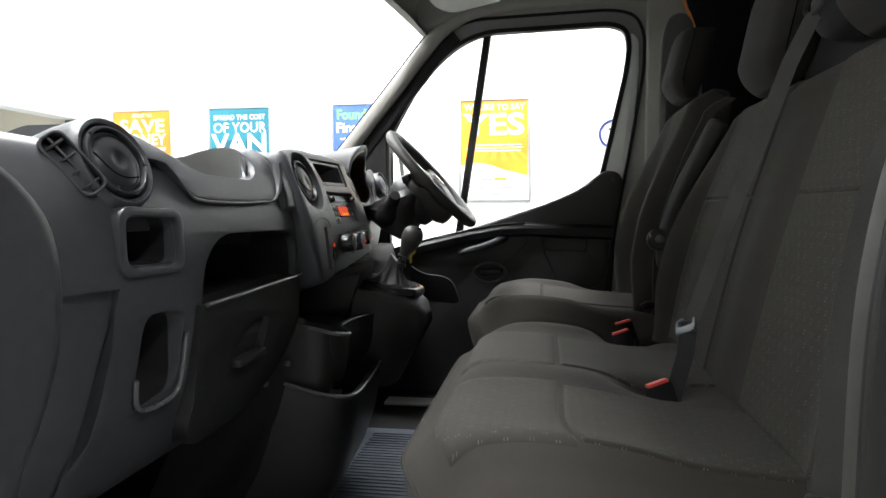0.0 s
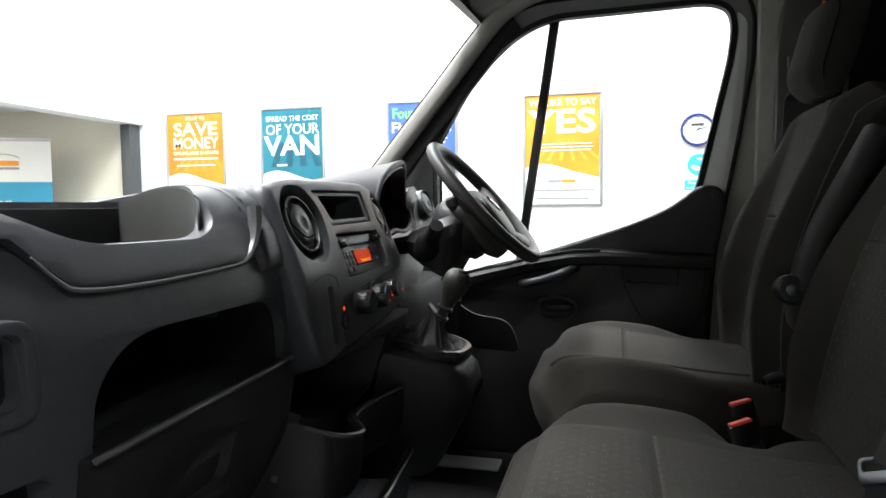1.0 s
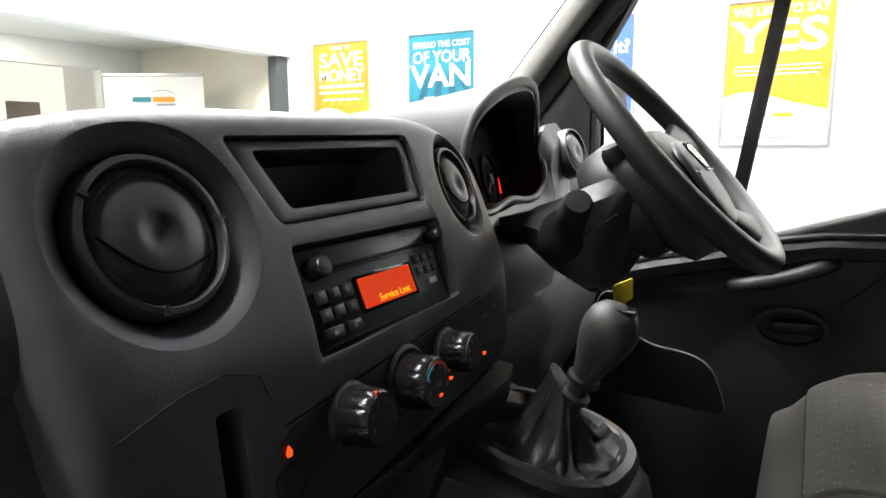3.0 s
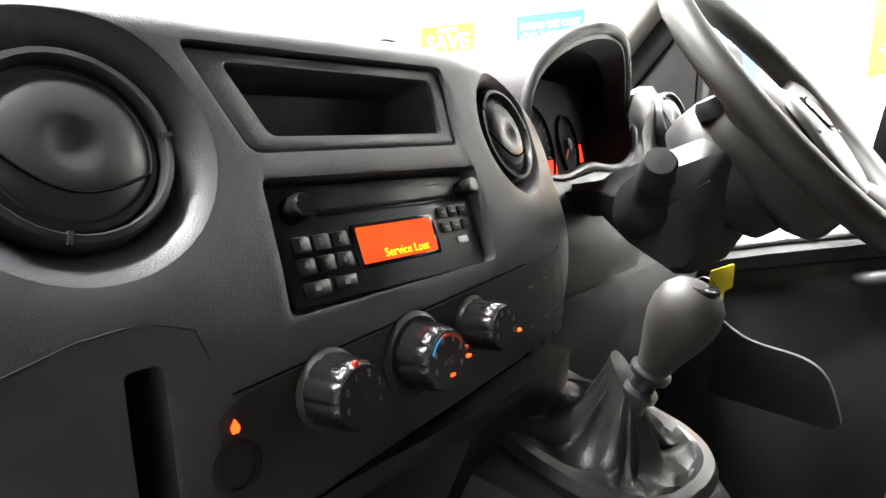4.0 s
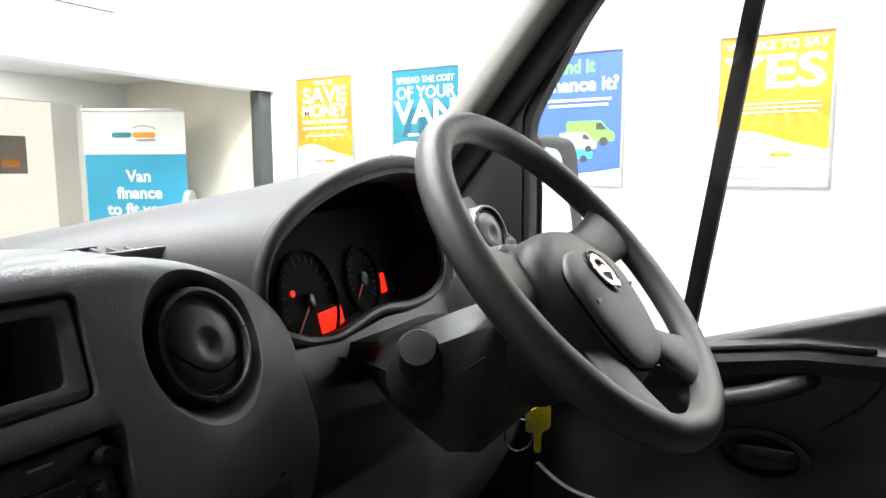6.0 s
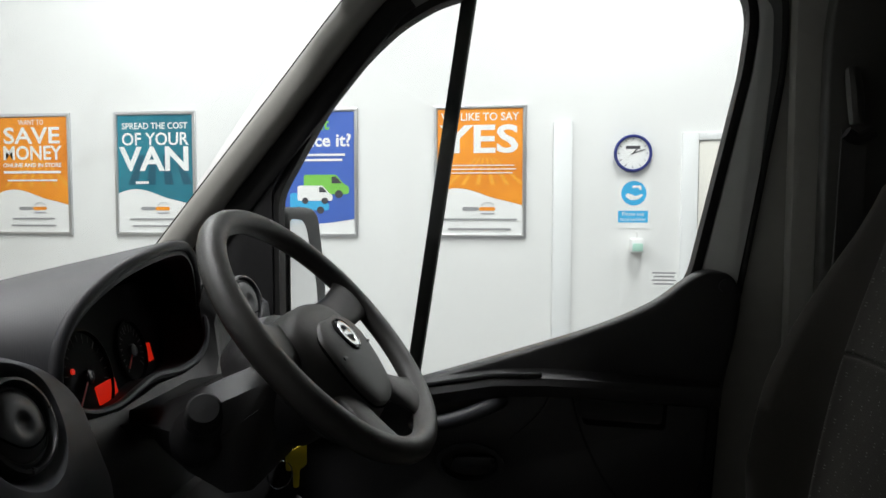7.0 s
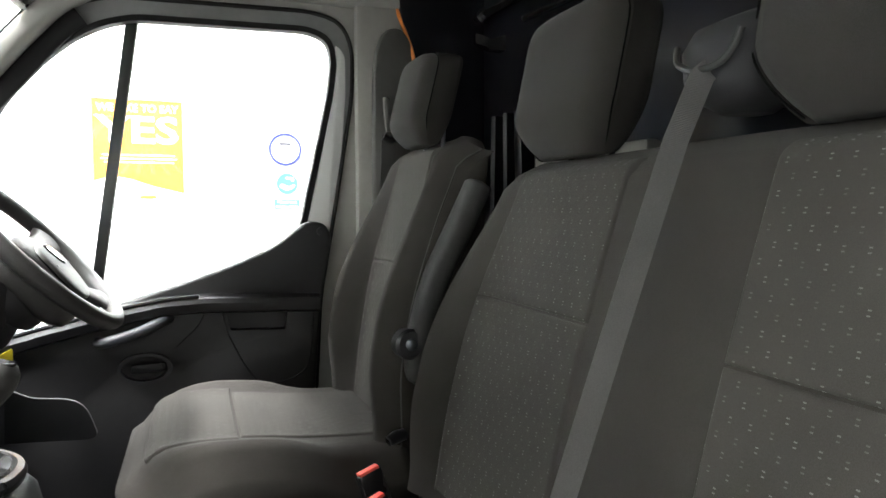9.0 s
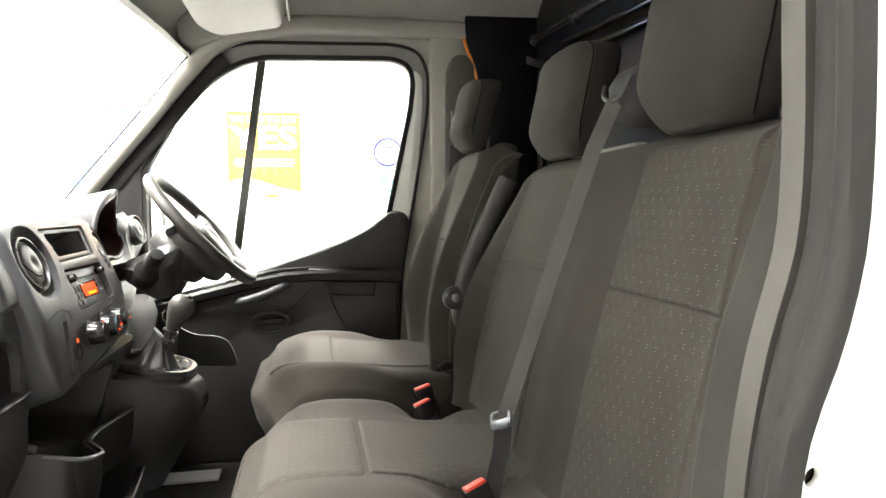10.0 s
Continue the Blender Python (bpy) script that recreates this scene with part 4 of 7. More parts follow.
add_loft(bm, [[(-0.012 - 0.5 * max(0, 1.2 - z) ** 1.15 + c, y, z) for y, z in lid] for c in (-0.05, -0.002, 0.003)])
gl = part("glovebox_lid", bm, M_LOWER, dash, "dark plastic glovebox lid")
c = bmesh.new()
add_prism(c, soft_poly([(-0.555, 1.165), (-0.44, 1.172), (-0.41, 1.235), (-0.50, 1.225)], 0.02, 4), m_yz(0), -0.035, 0.06)
cut(gl, [c], 0.003)
bm = bmesh.new()
add_tube(bm, [(-0.003, y, z) for y, z in ((-0.67, 1.286), (-0.55, 1.289), (-0.4, 1.293), (-0.285, 1.296))], 0.0036, 8)
part("lid_lip", bm, M_LIP, gl)
bm = bmesh.new()
add_box(bm, (-0.03, -0.555, 1.162), (-0.008, -0.445, 1.178), 0.006)
part("lid_catch", bm, M_LOWER, gl)
# lip of the lower pocket
bm = bmesh.new()
add_tube(bm, [(-0.041 + 0.2 * (p.y - 1.15), p.x, p.y) for p in spline([Vector(p) for p in ((-0.807, 1.205), (-0.8, 1.174), (-0.782, 1.158), (-0.745, 1.154), (-0.708, 1.159), (-0.694, 1.175), (-0.694, 1.21), (-0.698, 1.25))], 4)], 0.004, 8)
part("pocket_lip", bm, M_LIP, dash)
# lower end panel beside the doorway
bm = bmesh.new()
loops = []
CAP = [(1.475, -1.04), (1.449, -1.002), (1.412, -0.971), (1.352, -0.958), (1.28, -0.965), (1.216, -0.991), (1.163, -1.02), (0.9, -1.05)]
for k in range(34):
    z = 0.9 + 0.574 * k / 33
    y1 = table(CAP, z)
    xr = -0.014 - 0.02 * max(0.0, (1.2 - z) / 0.3)
    loops.append([(xr - 0.03, -1.085, z), (xr + 0.006, -1.07, z), (xr + 0.014, y1 - 0.025, z), (xr + 0.0125, y1 - 0.012, z), (xr + 0.006, y1 - 0.003, z), (xr - 0.008, y1 + 0.002, z), (xr - 0.03, y1 + 0.004, z), (-0.5, y1 + 0.005, z), (-0.5, -1.085, z)])
add_loft(bm, loops)
part("end_panel", bm, M_PLASTIC, dash, "charcoal rounded end panel at the doorway", smooth=50)


def vent(name, o, axis, R, turn=0.0, parent=None, mat=M_VENT):
    """A round swivelling air vent: bezel, drum, two shutters with a dimple."""
    m = axis_frame(o, axis) @ Matrix.Rotation(radians(turn), 4, "Z")
    bm = bmesh.new()
    add_lathe(bm, [(R * 0.87, -0.02), (R * 0.87, 0.0045), (R * 0.895, 0.0068), (R * 0.96, 0.0062), (R, 0.0005), (R * 1.01, -0.02)], m, 40, cap=False)
    v = part(name, bm, mat, parent)
    bm = bmesh.new()
    add_lathe(bm, [(R * 0.868, -0.02), (R * 0.868, -0.006), (0.0005, -0.006)], m, 32, cap=False)
    part("drum", bm, M_DEEP, v)
    # domed disc with a stepped rim, a dimple and a curved joint
    rr = R * 0.845
    bm = bmesh.new()
    add_lathe(bm, [(rr, -0.005), (rr * 0.985, 0.0005), (rr * 0.9, 0.0022), (rr * 0.87, 0.0012), (rr * 0.84, 0.0026), (rr * 0.7, 0.0052), (rr * 0.48, 0.0072), (rr * 0.36, 0.0076), (rr * 0.3, 0.0073), (rr * 0.2, 0.0056), (rr * 0.1, 0.0046), (0.0004, 0.0043)], m, 44, cap=False)
    sh = part("shutter", bm, M_VENT, v)
    bm = bmesh.new()
    line = []
    for k in range(13):
        x, y = rr * 0.86 * (1 - k / 6), -rr * 0.16 - rr * 0.40 * math.sin(math.pi * k / 12)
        r = math.hypot(x, y) / rr
        line.append(m @ Vector((x, y, 0.0024 + 0.0056 * (1 - min(1, r) ** 2))))
    add_tube(bm, line, 0.001, 5)
    part("shutter_joint", bm, M_SEAM, sh)
    for q in (20, 160, 270):
        bm = bmesh.new()
        add_box(bm, (R * 0.86, -0.0012, 0.005), (R * 0.99, 0.0012, 0.0074), 0.0, m=m @ Matrix.Rotation(radians(q), 4, "Z"))
        part("mark", bm, M_DEEP, v)
    return v


# passenger's vent in its pod
VP = Vector((-0.035, -0.828, 1.489))
bm = bmesh.new()
vm = axis_frame(VP, (1, -0.12, 0.4))
add_lathe(bm, [(0.074, -0.12), (0.07, -0.05), (0.064, -0.012), (0.0605, 0.001), (0.057, 0.004), (0.0515, 0.002), (0.0488, -0.012), (0.0484, -0.05)], vm, 48, cap=False)
part("vent_pod", bm, M_PLASTIC, dash)
vent("air_vent", VP, (1, -0.12, 0.4), 0.0478, -25, dash)
# slim demister grille at the end
bm = bmesh.new()
GU = Vector((-0.044, -0.034, 0.068)).normalized()
GS = Vector((0.66, 0.75, 0.0))
GS = (GS - GU * GS.dot(GU)).normalized()
GM = basis((-0.044, -0.892, 1.482), GS, GU, GS.cross(GU))
add_ring(bm, rrect(0.034, 0.084, 0.012, 5), rrect(0.027, 0.077, 0.01, 5), GM, -0.03, 0.004, 0.002)
gr = part("side_grille", bm, M_PLASTIC, dash)
bm = bmesh.new()
add_prism(bm, rrect(0.026, 0.08, 0.01, 5), GM, -0.028, -0.02)
part("cavity", bm, M_DEEP, gr)
for k in range(4):
    bm = bmesh.new()
    add_box(bm, (-0.0125, -0.031 + 0.019 * k, -0.02), (0.0125, -0.0275 + 0.019 * k, 0.0), 0.0008, m=GM)
    part("slat", bm, M_SMOOTH, gr)
bm = bmesh.new()
add_box(bm, (-0.001, -0.038, -0.02), (0.002, 0.038, -0.002), 0.0005, m=GM)
part("slat", bm, M_SMOOTH, gr)

# ---- centre stack: its face leans back, a = across, b = up the slope, c = out of it ----
ST = basis((0, 0, 1.437), (0, 1, 0), Vector((-0.4, 0, 1)).normalized(), Vector((1, 0, 0.4)).normalized())


def sz(z):
    return (z - 1.437) * 1.077


def sq(pts):
    return [(y, sz(z)) for y, z in pts]


def bend(a):
    """How far the face falls back towards the driver's end."""
    return 1.25 * max(0.0, a - 0.11) ** 2


def on_stack(a, b, c):
    p = ST @ Vector((a, b, c - bend(a)))
    d = max(0.0, 1.41 - p.z)
    p.x -= 0.3 * d * d / (d + 0.01)
    return p


# below the radio the face stands nearly upright
UP = basis((0.0125, 0, 1.405), (0, 1, 0), Vector((-0.1, 0, 1)).normalized(), Vector((1, 0, 0.1)).normalized())


def upright(a, z, c):
    return UP @ Matrix.Translation((a, (z - 1.405) * 1.005, c))


outline = soft_poly(sq([(-0.252, 1.270), (0.21, 1.317), (0.285, 1.372), (0.327, 1.445), (0.29, 1.532), (0.16, 1.573), (-0.19, 1.572), (-0.285, 1.556), (-0.292, 1.5), (-0.282, 1.38)]), [0.03, 0.05, 0.07, 0.07, 0.07, 0.08, 0.06, 0.02, 0.05, 0.08], 6)


def reach(poly, a):
    """Lowest and highest b of an outline at one a."""
    hits = []
    for p, q in zip(poly, poly[1:] + poly[:1]):
        if (p[0] - a) * (q[0] - a) <= 0 and abs(p[0] - q[0]) > 1e-9:
            hits.append(p[1] + (q[1] - p[1]) * (a - p[0]) / (q[0] - p[0]))
    return min(hits), max(hits)


bm = bmesh.new()
loops = []
a_lo, a_hi = min(p[0] for p in outline) + 0.0012, max(p[0] for p in outline) - 0.0012
for k in range(73):
    a = a_lo + (a_hi - a_lo) * (0.5 - 0.5 * math.cos(math.pi * k / 72))
    b0, b1 = reach(outline, a)
    h = b1 - b0
    edge = 0.02 * max(0.0, 1 - (a - a_lo) / 0.024) ** 2 + 0.02 * max(0.0, 1 - (a_hi - a) / 0.03) ** 2
    top, foot = min(0.026, 0.45 * h), min(0.012, 0.3 * h)
    row = [(b0, -0.16), (b0, 0.004 - foot)]
    row += [(b0 + foot * (1 - math.cos(q)), 0.004 - foot + foot * math.sin(q)) for q in [math.pi / 8 * j for j in range(1, 5)]]
    row += [(b0 + foot + (h - foot - top) * j / 8, 0.004) for j in range(1, 8)]
    row += [(b1 - top + top * math.sin(q), 0.004 - 0.8 * top + 0.8 * top * math.cos(q)) for q in [math.pi / 16 * j for j in range(9)]]
    row += [(b1, -0.16)]
    side = max(0.0, 1 - (a - a_lo) / 0.045) ** 2
    loops.append([on_stack(a, b, c - edge - 0.02 * side * smooth_ramp(1.46 - 1.437 - b / 1.077, 0, 0.16) if c > -0.1 else c) for b, c in row])
add_loft(bm, loops)
stack = part("centre_panel", bm, M_PLASTIC, dash, "charcoal centre panel")
cuts = []
c = bmesh.new()
add_prism(c, soft_poly(sq([(-0.135, 1.547), (0.094, 1.549), (0.091, 1.488), (-0.106, 1.485)]), 0.008, 3), ST, -0.006, 0.05)
cuts.append(c)
c = bmesh.new()
add_prism(c, soft_poly(sq([(-0.11, 1.541), (0.081, 1.542), (0.079, 1.4965), (-0.089, 1.494)]), 0.006, 3), ST, -0.13, 0.05)
cuts.append(c)
c = bmesh.new()
add_prism(c, soft_poly(sq([(-0.105, 1.471), (0.1, 1.471), (0.094, 1.400), (-0.108, 1.396)]), 0.005, 3), ST, -0.03, 0.05)
cuts.append(c)
VM = (ST @ Matrix.Translation((-0.198, sz(1.493), 0)), ST @ Matrix.Translation((0.184, sz(1.501), -0.006)) @ Matrix.Rotation(radians(7), 4, "Y"))
for vy, vm in zip((-0.198, 0.184), VM):
    c = bmesh.new()
    add_lathe(c, [(0.046, -0.05), (0.0475, -0.02), (0.055, -0.008), (0.066, 0.001), (0.075, 0.008), (0.076, 0.03)] if vy < 0 else [(0.043, -0.05), (0.044, -0.02), (0.05, -0.008), (0.058, 0.001), (0.064, 0.008), (0.065, 0.03)], vm, 48)
    cuts.append(c)
c = bmesh.new()
add_prism(c, rrect(0.019, 0.094, 0.004, 3), upright(-0.1935, 1.344, 0), -0.05, 0.05)
cuts.append(c)
cut(stack, cuts, 0.0025)
SN = Vector((1, 0, 0.4))
vent("air_vent", VM[0] @ Vector((0, 0, -0.0065)), SN, 0.05, -15, dash)
vent("air_vent", VM[1] @ Vector((0, 0, -0.008)), VM[1].to_3x3() @ Vector((0, 0, 1)), 0.0445, -15, dash)
# open oddments slot
bm = bmesh.new()
add_prism(bm, soft_poly(sq([(-0.133, 1.545), (0.092, 1.547), (0.089, 1.49), (-0.104, 1.487)]), 0.007, 3), ST, -0.0058, 0.0005, 0.002)
slot = part("slot_frame", bm, M_PLASTIC, dash)
c = bmesh.new()
add_prism(c, soft_poly(sq([(-0.108, 1.538), (0.079, 1.539), (0.077, 1.4985), (-0.087, 1.496)]), 0.006, 3), ST, -0.05, 0.06)
cut(slot, [c], 0.003)
# black plate at the slot's far end, added as its shade
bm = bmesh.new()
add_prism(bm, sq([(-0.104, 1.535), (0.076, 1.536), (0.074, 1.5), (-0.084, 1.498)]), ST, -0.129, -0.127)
part("slot_shade", bm, M_DEEP, slot)


def seam(pts, parent, r=0.001, mat=None):
    """A thin shut line on the face of the stack."""
    bm = bmesh.new()
    add_tube(bm, [on_stack(y, sz(z), 0.0039) for y, z in pts], r, 5)
    return part("shut_line", bm, mat or M_SEAM, parent)


seam([(-0.262, 1.398), (-0.22, 1.408), (-0.19, 1.41), (-0.166, 1.402), (-0.16, 1.385)], stack, 0.0005, M_DEEP)
seam([(a, 1.3775 + 0.085 * a) for a in (-0.15, -0.05, 0.06, 0.13, 0.22)], stack, 0.0007)
seam([(a, 1.2985 + 0.107 * a) for a in (-0.16, -0.05, 0.06, 0.13, 0.2)], stack, 0.0008)

# panel that carries the heater controls, darker to hold the lower face's shade
bm = bmesh.new()
loops = []
for k in range(25):
    a = -0.16 + 0.388 * k / 24
    inset = 0.008 * max(0.0, 1 - 4 * min(k, 24 - k) / 6) ** 2
    z0, z1 = 1.301 + 0.107 * a + inset, 1.3755 + 0.085 * a - inset
    row = [on_stack(a, sz(z0 + (z1 - z0) * q / 8), 0.0046) for q in range(9)]
    loops.append(row + [on_stack(a, sz(z0 + (z1 - z0) * q / 8), 0.0) for q in (8, 4, 0)])
add_loft(bm, loops)
cpan = part("control_panel", bm, M_LOWER, stack, "heater control panel darkened for shade low on the face")
# radio set
radio = thing("radio", ST @ Vector((0, sz(1.435), -0.02)), "black car radio with a glowing orange display", "car radio")
bm = bmesh.new()
add_prism(bm, rrect(0.19, 0.074, 0.003, 2, -0.004, sz(1.434)), ST, -0.028, -0.006, 0.0015)
part("case", bm, M_SMOOTH, radio)
bm = bmesh.new()
add_prism(bm, rrect(0.082, 0.030, 0.002, 2, -0.001, sz(1.4275)), ST, -0.006, -0.0035, 0.0006)
scr = part("screen_surround", bm, M_GLOSS, radio)
bm = bmesh.new()
add_prism(bm, rrect(0.0745, 0.0245, 0.001, 2, -0.0015, sz(1.4275)), ST, -0.0036, -0.0030)
part("display", bm, G_DISPLAY, scr, "glowing orange display")
lettering(scr, "Service Lost", ST @ Matrix.Translation((0.004, sz(1.4205), -0.0026)), 0.0088, G_TEXT, width=0.045, depth=0.0002)
bm = bmesh.new()
add_box(bm, (-0.062, sz(1.451), -0.0065), (0.066, sz(1.4535), -0.005), 0.0004, m=ST)
part("disc_slot", bm, M_DEEP, radio)
bm = bmesh.new()
add_box(bm, (-0.065, sz(1.4490), -0.0062), (0.068, sz(1.4502), -0.0035), 0.0004, m=ST)
part("slot_lip", bm, M_SMOOTH, radio)
for ky, kz, kr in ((-0.084, 1.4535, 0.0085), (0.083, 1.456, 0.0065)):
    bm = bmesh.new()
    add_lathe(bm, [(kr, -0.006), (kr * 0.95, 0.008), (kr * 0.8, 0.0105), (0.0005, 0.0105)], ST @ Matrix.Translation((ky, sz(kz), 0)), 20, cap=False)
    part("radio_knob", bm, M_GLOSS, radio)
for k in range(3):
    for r in range(2):
        bm = bmesh.new()
        y = -0.084 + 0.0155 * k
        z = 1.434 - 0.0125 * r
        add_box(bm, (y - 0.0068, sz(z) - 0.005, -0.006), (y + 0.0068, sz(z) + 0.005, -0.003), 0.0012, m=ST)
        bt = part("button", bm, M_SMOOTH, radio)
        lettering(bt, str(1 + k + 3 * r), ST @ Matrix.Translation((y - 0.001, sz(z), -0.0027)), 0.006, M_LABEL, depth=0.0001)
        if r < 2:
            bm = bmesh.new()
            y2 = 0.053 + 0.0125 * k
            z2 = 1.441 - 0.0105 * r
            add_box(bm, (y2 - 0.0055, sz(z2) - 0.0042, -0.006), (y2 + 0.0055, sz(z2) + 0.0042, -0.0035), 0.001, m=ST)
            bt = part("button", bm, M_SMOOTH, radio)
            bm = bmesh.new()
            add_box(bm, (y2 - 0.002, sz(z2) - 0.0006, -0.0036), (y2 + 0.002, sz(z2) + 0.0006, -0.0032), m=ST)
            part("mark", bm, M_LABEL, bt)
for y0, y1, z in ((-0.091, -0.07, 1.4085), (-0.066, -0.048, 1.4085)):
    bm = bmesh.new()
    add_box(bm, (y0, sz(z) - 0.0045, -0.006), (y1, sz(z) + 0.0045, -0.003), 0.0012, m=ST)
    bt = part("button", bm, M_SMOOTH, radio)
    bm = bmesh.new()
    add_box(bm, ((y0 + y1) / 2 - 0.002, sz(z) - 0.0015, -0.0032), ((y0 + y1) / 2 + 0.002, sz(z) + 0.0015, -0.0028), m=ST)
    part("mark", bm, M_LABEL, bt)
bm = bmesh.new()
add_box(bm, (0.063, sz(1.4175), -0.006), (0.076, sz(1.4225), -0.0045), 0.0006, m=ST)
part("usb_socket", bm, M_METAL, radio)
bm = bmesh.new()
add_box(bm, (0.046, sz(1.462), -0.006), (0.06, sz(1.4635), -0.0055), 0, m=ST)
part("mark", bm, M_LABEL, radio)


def climate_knob(y, z, r, collar, pointer, digits=False):
    k = thing("climate_knob", upright(y, z, 0.004).translation, "black ribbed rotary heater control", "knob", "heater controls")
    m = upright(y, z, 0.004)
    bm = bmesh.new()
    add_lathe(bm, [(collar, -0.003), (collar, 0.003), (collar * 0.9, 0.006), (r * 0.9, 0.006), (r * 0.9, 0.0)], m, 36, cap=False)
    part("collar", bm, M_LOWER, k)
    bm = bmesh.new()
    loops = []
    for rr, h in ((r * 1.04, 0.004), (r * 0.98, 0.02), (r * 0.94, 0.028), (r * 0.86, 0.031)):
        loops.append([m @ Vector((rr * (1 - 0.05 * (1 if j % 6 == 0 else 0)) * math.cos(2 * math.pi * j / 60), rr * (1 - 0.05 * (1 if j % 6 == 0 else 0)) * math.sin(2 * math.pi * j / 60), h)) for j in range(60)])
    add_loft(bm, loops)
    part("grip", bm, M_GLOSS, k)
    bm = bmesh.new()
    add_lathe(bm, [(r * 0.84, 0.030), (r * 0.84, 0.0318), (0.0005, 0.0322)], m, 32, cap=False)
    part("cap", bm, M_SMOOTH, k)
    for q in range(6):
        a = radians(200 - q * 44)
        if digits and q:
            lettering(k, str(q - 1), m @ Matrix.Translation((r * 0.62 * math.cos(a), r * 0.62 * math.sin(a), 0.0323)), 0.006, M_LABEL, depth=0.0001)
            continue
        bm = bmesh.new()
        add_box(bm, (-0.0011, -0.0018, 0.0322), (0.0011, 0.0018, 0.0326), 0, m=m @ Matrix.Translation((r * 0.62 * math.cos(a), r * 0.62 * math.sin(a), 0)))
        part("mark", bm, M_LABEL, k)
    bm = bmesh.new()
    add_box(bm, (r * 0.8, -0.0014, 0.029), (r * 1.0, 0.0014, 0.0318), 0.0004, m=m @ Matrix.Rotation(radians(pointer), 4, "Z"))
    part("pointer", bm, M_RED, k, "short red pointer mark")
    return k, m


k1, m1 = climate_knob(-0.088, 1.350, 0.0215, 0.0245, 100, True)
k2, m2 = climate_knob(-0.012, 1.351, 0.0225, 0.0295, 8)
k3, m3 = climate_knob(0.055, 1.357, 0.0185, 0.0215, -20)
for i in range(8):
    a = radians(150 - i * 16)
    bm = bmesh.new()
    add_box(bm, (-0.0024, -0.0009, 0.0322), (0.0024, 0.0009, 0.0327), 0, m=m2 @ Matrix.Translation((0.0163 * math.cos(a), 0.0163 * math.sin(a), 0)) @ Matrix.Rotation(a + math.pi / 2, 4, "Z"))
    part("scale_mark", bm, M_RED if i > 2 else M_SKY, k2)
for m, dx, dy, kk in ((m2, 0.003, -0.011, k2), (m3, 0.018, -0.006, k3), (m2, 0.0215, -0.003, k2)):
    bm = bmesh.new()
    add_box(bm, (dx - 0.0022, dy - 0.001, 0.030), (dx + 0.0022, dy + 0.001, 0.0328), 0.0004, m=m)
    part("indicator", bm, G_LED, kk, "glowing orange indicator")
lettering(k2, "A/C", m2 @ Matrix.Translation((0, -0.001, 0.0324)), 0.0065, M_LABEL, depth=0.0001)
# lighter socket
sock = thing("lighter_socket", upright(-0.155, 1.345, 0.004).translation, "cigarette lighter socket with a small glowing symbol", "socket")
bm = bmesh.new()
add_lathe(bm, [(0.0145, 0), (0.0145, 0.003), (0.0115, 0.004), (0.0105, -0.008), (0.0005, -0.008)], upright(-0.152, 1.328, 0.004), 28, cap=False)
part("ring", bm, M_DEEP, sock)
bm = bmesh.new()
add_prism(bm, [(-0.0018, -0.0032), (0.0018, -0.0032), (0.0027, 0.0), (0.0, 0.0042), (-0.0027, 0.0)], upright(-0.1515, 1.349, 0.004), 0.0, 0.0035, 0.0005)
part("glowing_symbol", bm, G_LED, sock, "glowing orange symbol")
# blank switches
for k in range(3):
    for r in range(2):
        y, z = 0.13 + 0.029 * k, 1.344 + 0.003 * k - 0.034 * r
        m = upright(y + 0.0125, z + 0.015, 0.004 - bend(y + 0.0125)) @ Matrix.Rotation(math.atan(2.5 * (y + 0.0125 - 0.11)), 4, "Y")
        bm = bmesh.new()
        add_prism(bm, rrect(0.025, 0.03, 0.002, 3), m, -0.004, 0.0014, 0.0005)
        sw = part("blank_switch", bm, M_LOWER, stack)
        bm = bmesh.new()
        add_box(bm, (-0.006, 0.0095, 0.0012), (0.005, 0.0108, 0.0024), 0.0003, m=m)
        part("ridge", bm, M_LABEL, sw)

# grained top of the dashboard, from the tray to the driver's door, with the hood over the dials
bm = bmesh.new()
loops = []
for y, zt, xr in ((-0.334, 1.551, -0.045), (-0.32, 1.552, -0.06), (-0.27, 1.554, -0.08), (-0.15, 1.56, -0.085), (0.05, 1.563, -0.085), (0.16, 1.56, -0.1), (0.25, 1.545, -0.13), (0.27, 1.535, -0.30), (0.5, 1.53, -0.30), (0.70, 1.525, -0.30), (0.715, 1.525, -0.16), (0.75, 1.53, -0.13), (0.96, 1.515, -0.13)):
    sag = 0.016 * smooth_ramp(-y, 0.2, 0.36)
    loops.append([(xr, y, zt - 0.05), (xr - 0.004, y, zt - 0.02), (xr - 0.03 - sag, y, zt - 0.2 * sag), (xr - 0.1, y, zt), (-0.31, y, zt - 0.008 - sag), (-0.52, y, zt - 0.03 - sag), (-0.68, y, 1.47), (-0.68, y, 1.36), (xr - 0.05, y, 1.36)])
add_loft(bm, loops)
dtop = part("dash_top", bm, M_PLASTIC, dash, "charcoal top with fine grain")
# pale lining on the curved end of the tray
bm = bmesh.new()
wall = [p for p in spline([Vector(p) for p in ((-0.047, -0.437), (-0.06, -0.418), (-0.075, -0.405), (-0.1, -0.387), (-0.15, -0.3645), (-0.2, -0.356), (-0.238, -0.35))], 4)]
cols = []
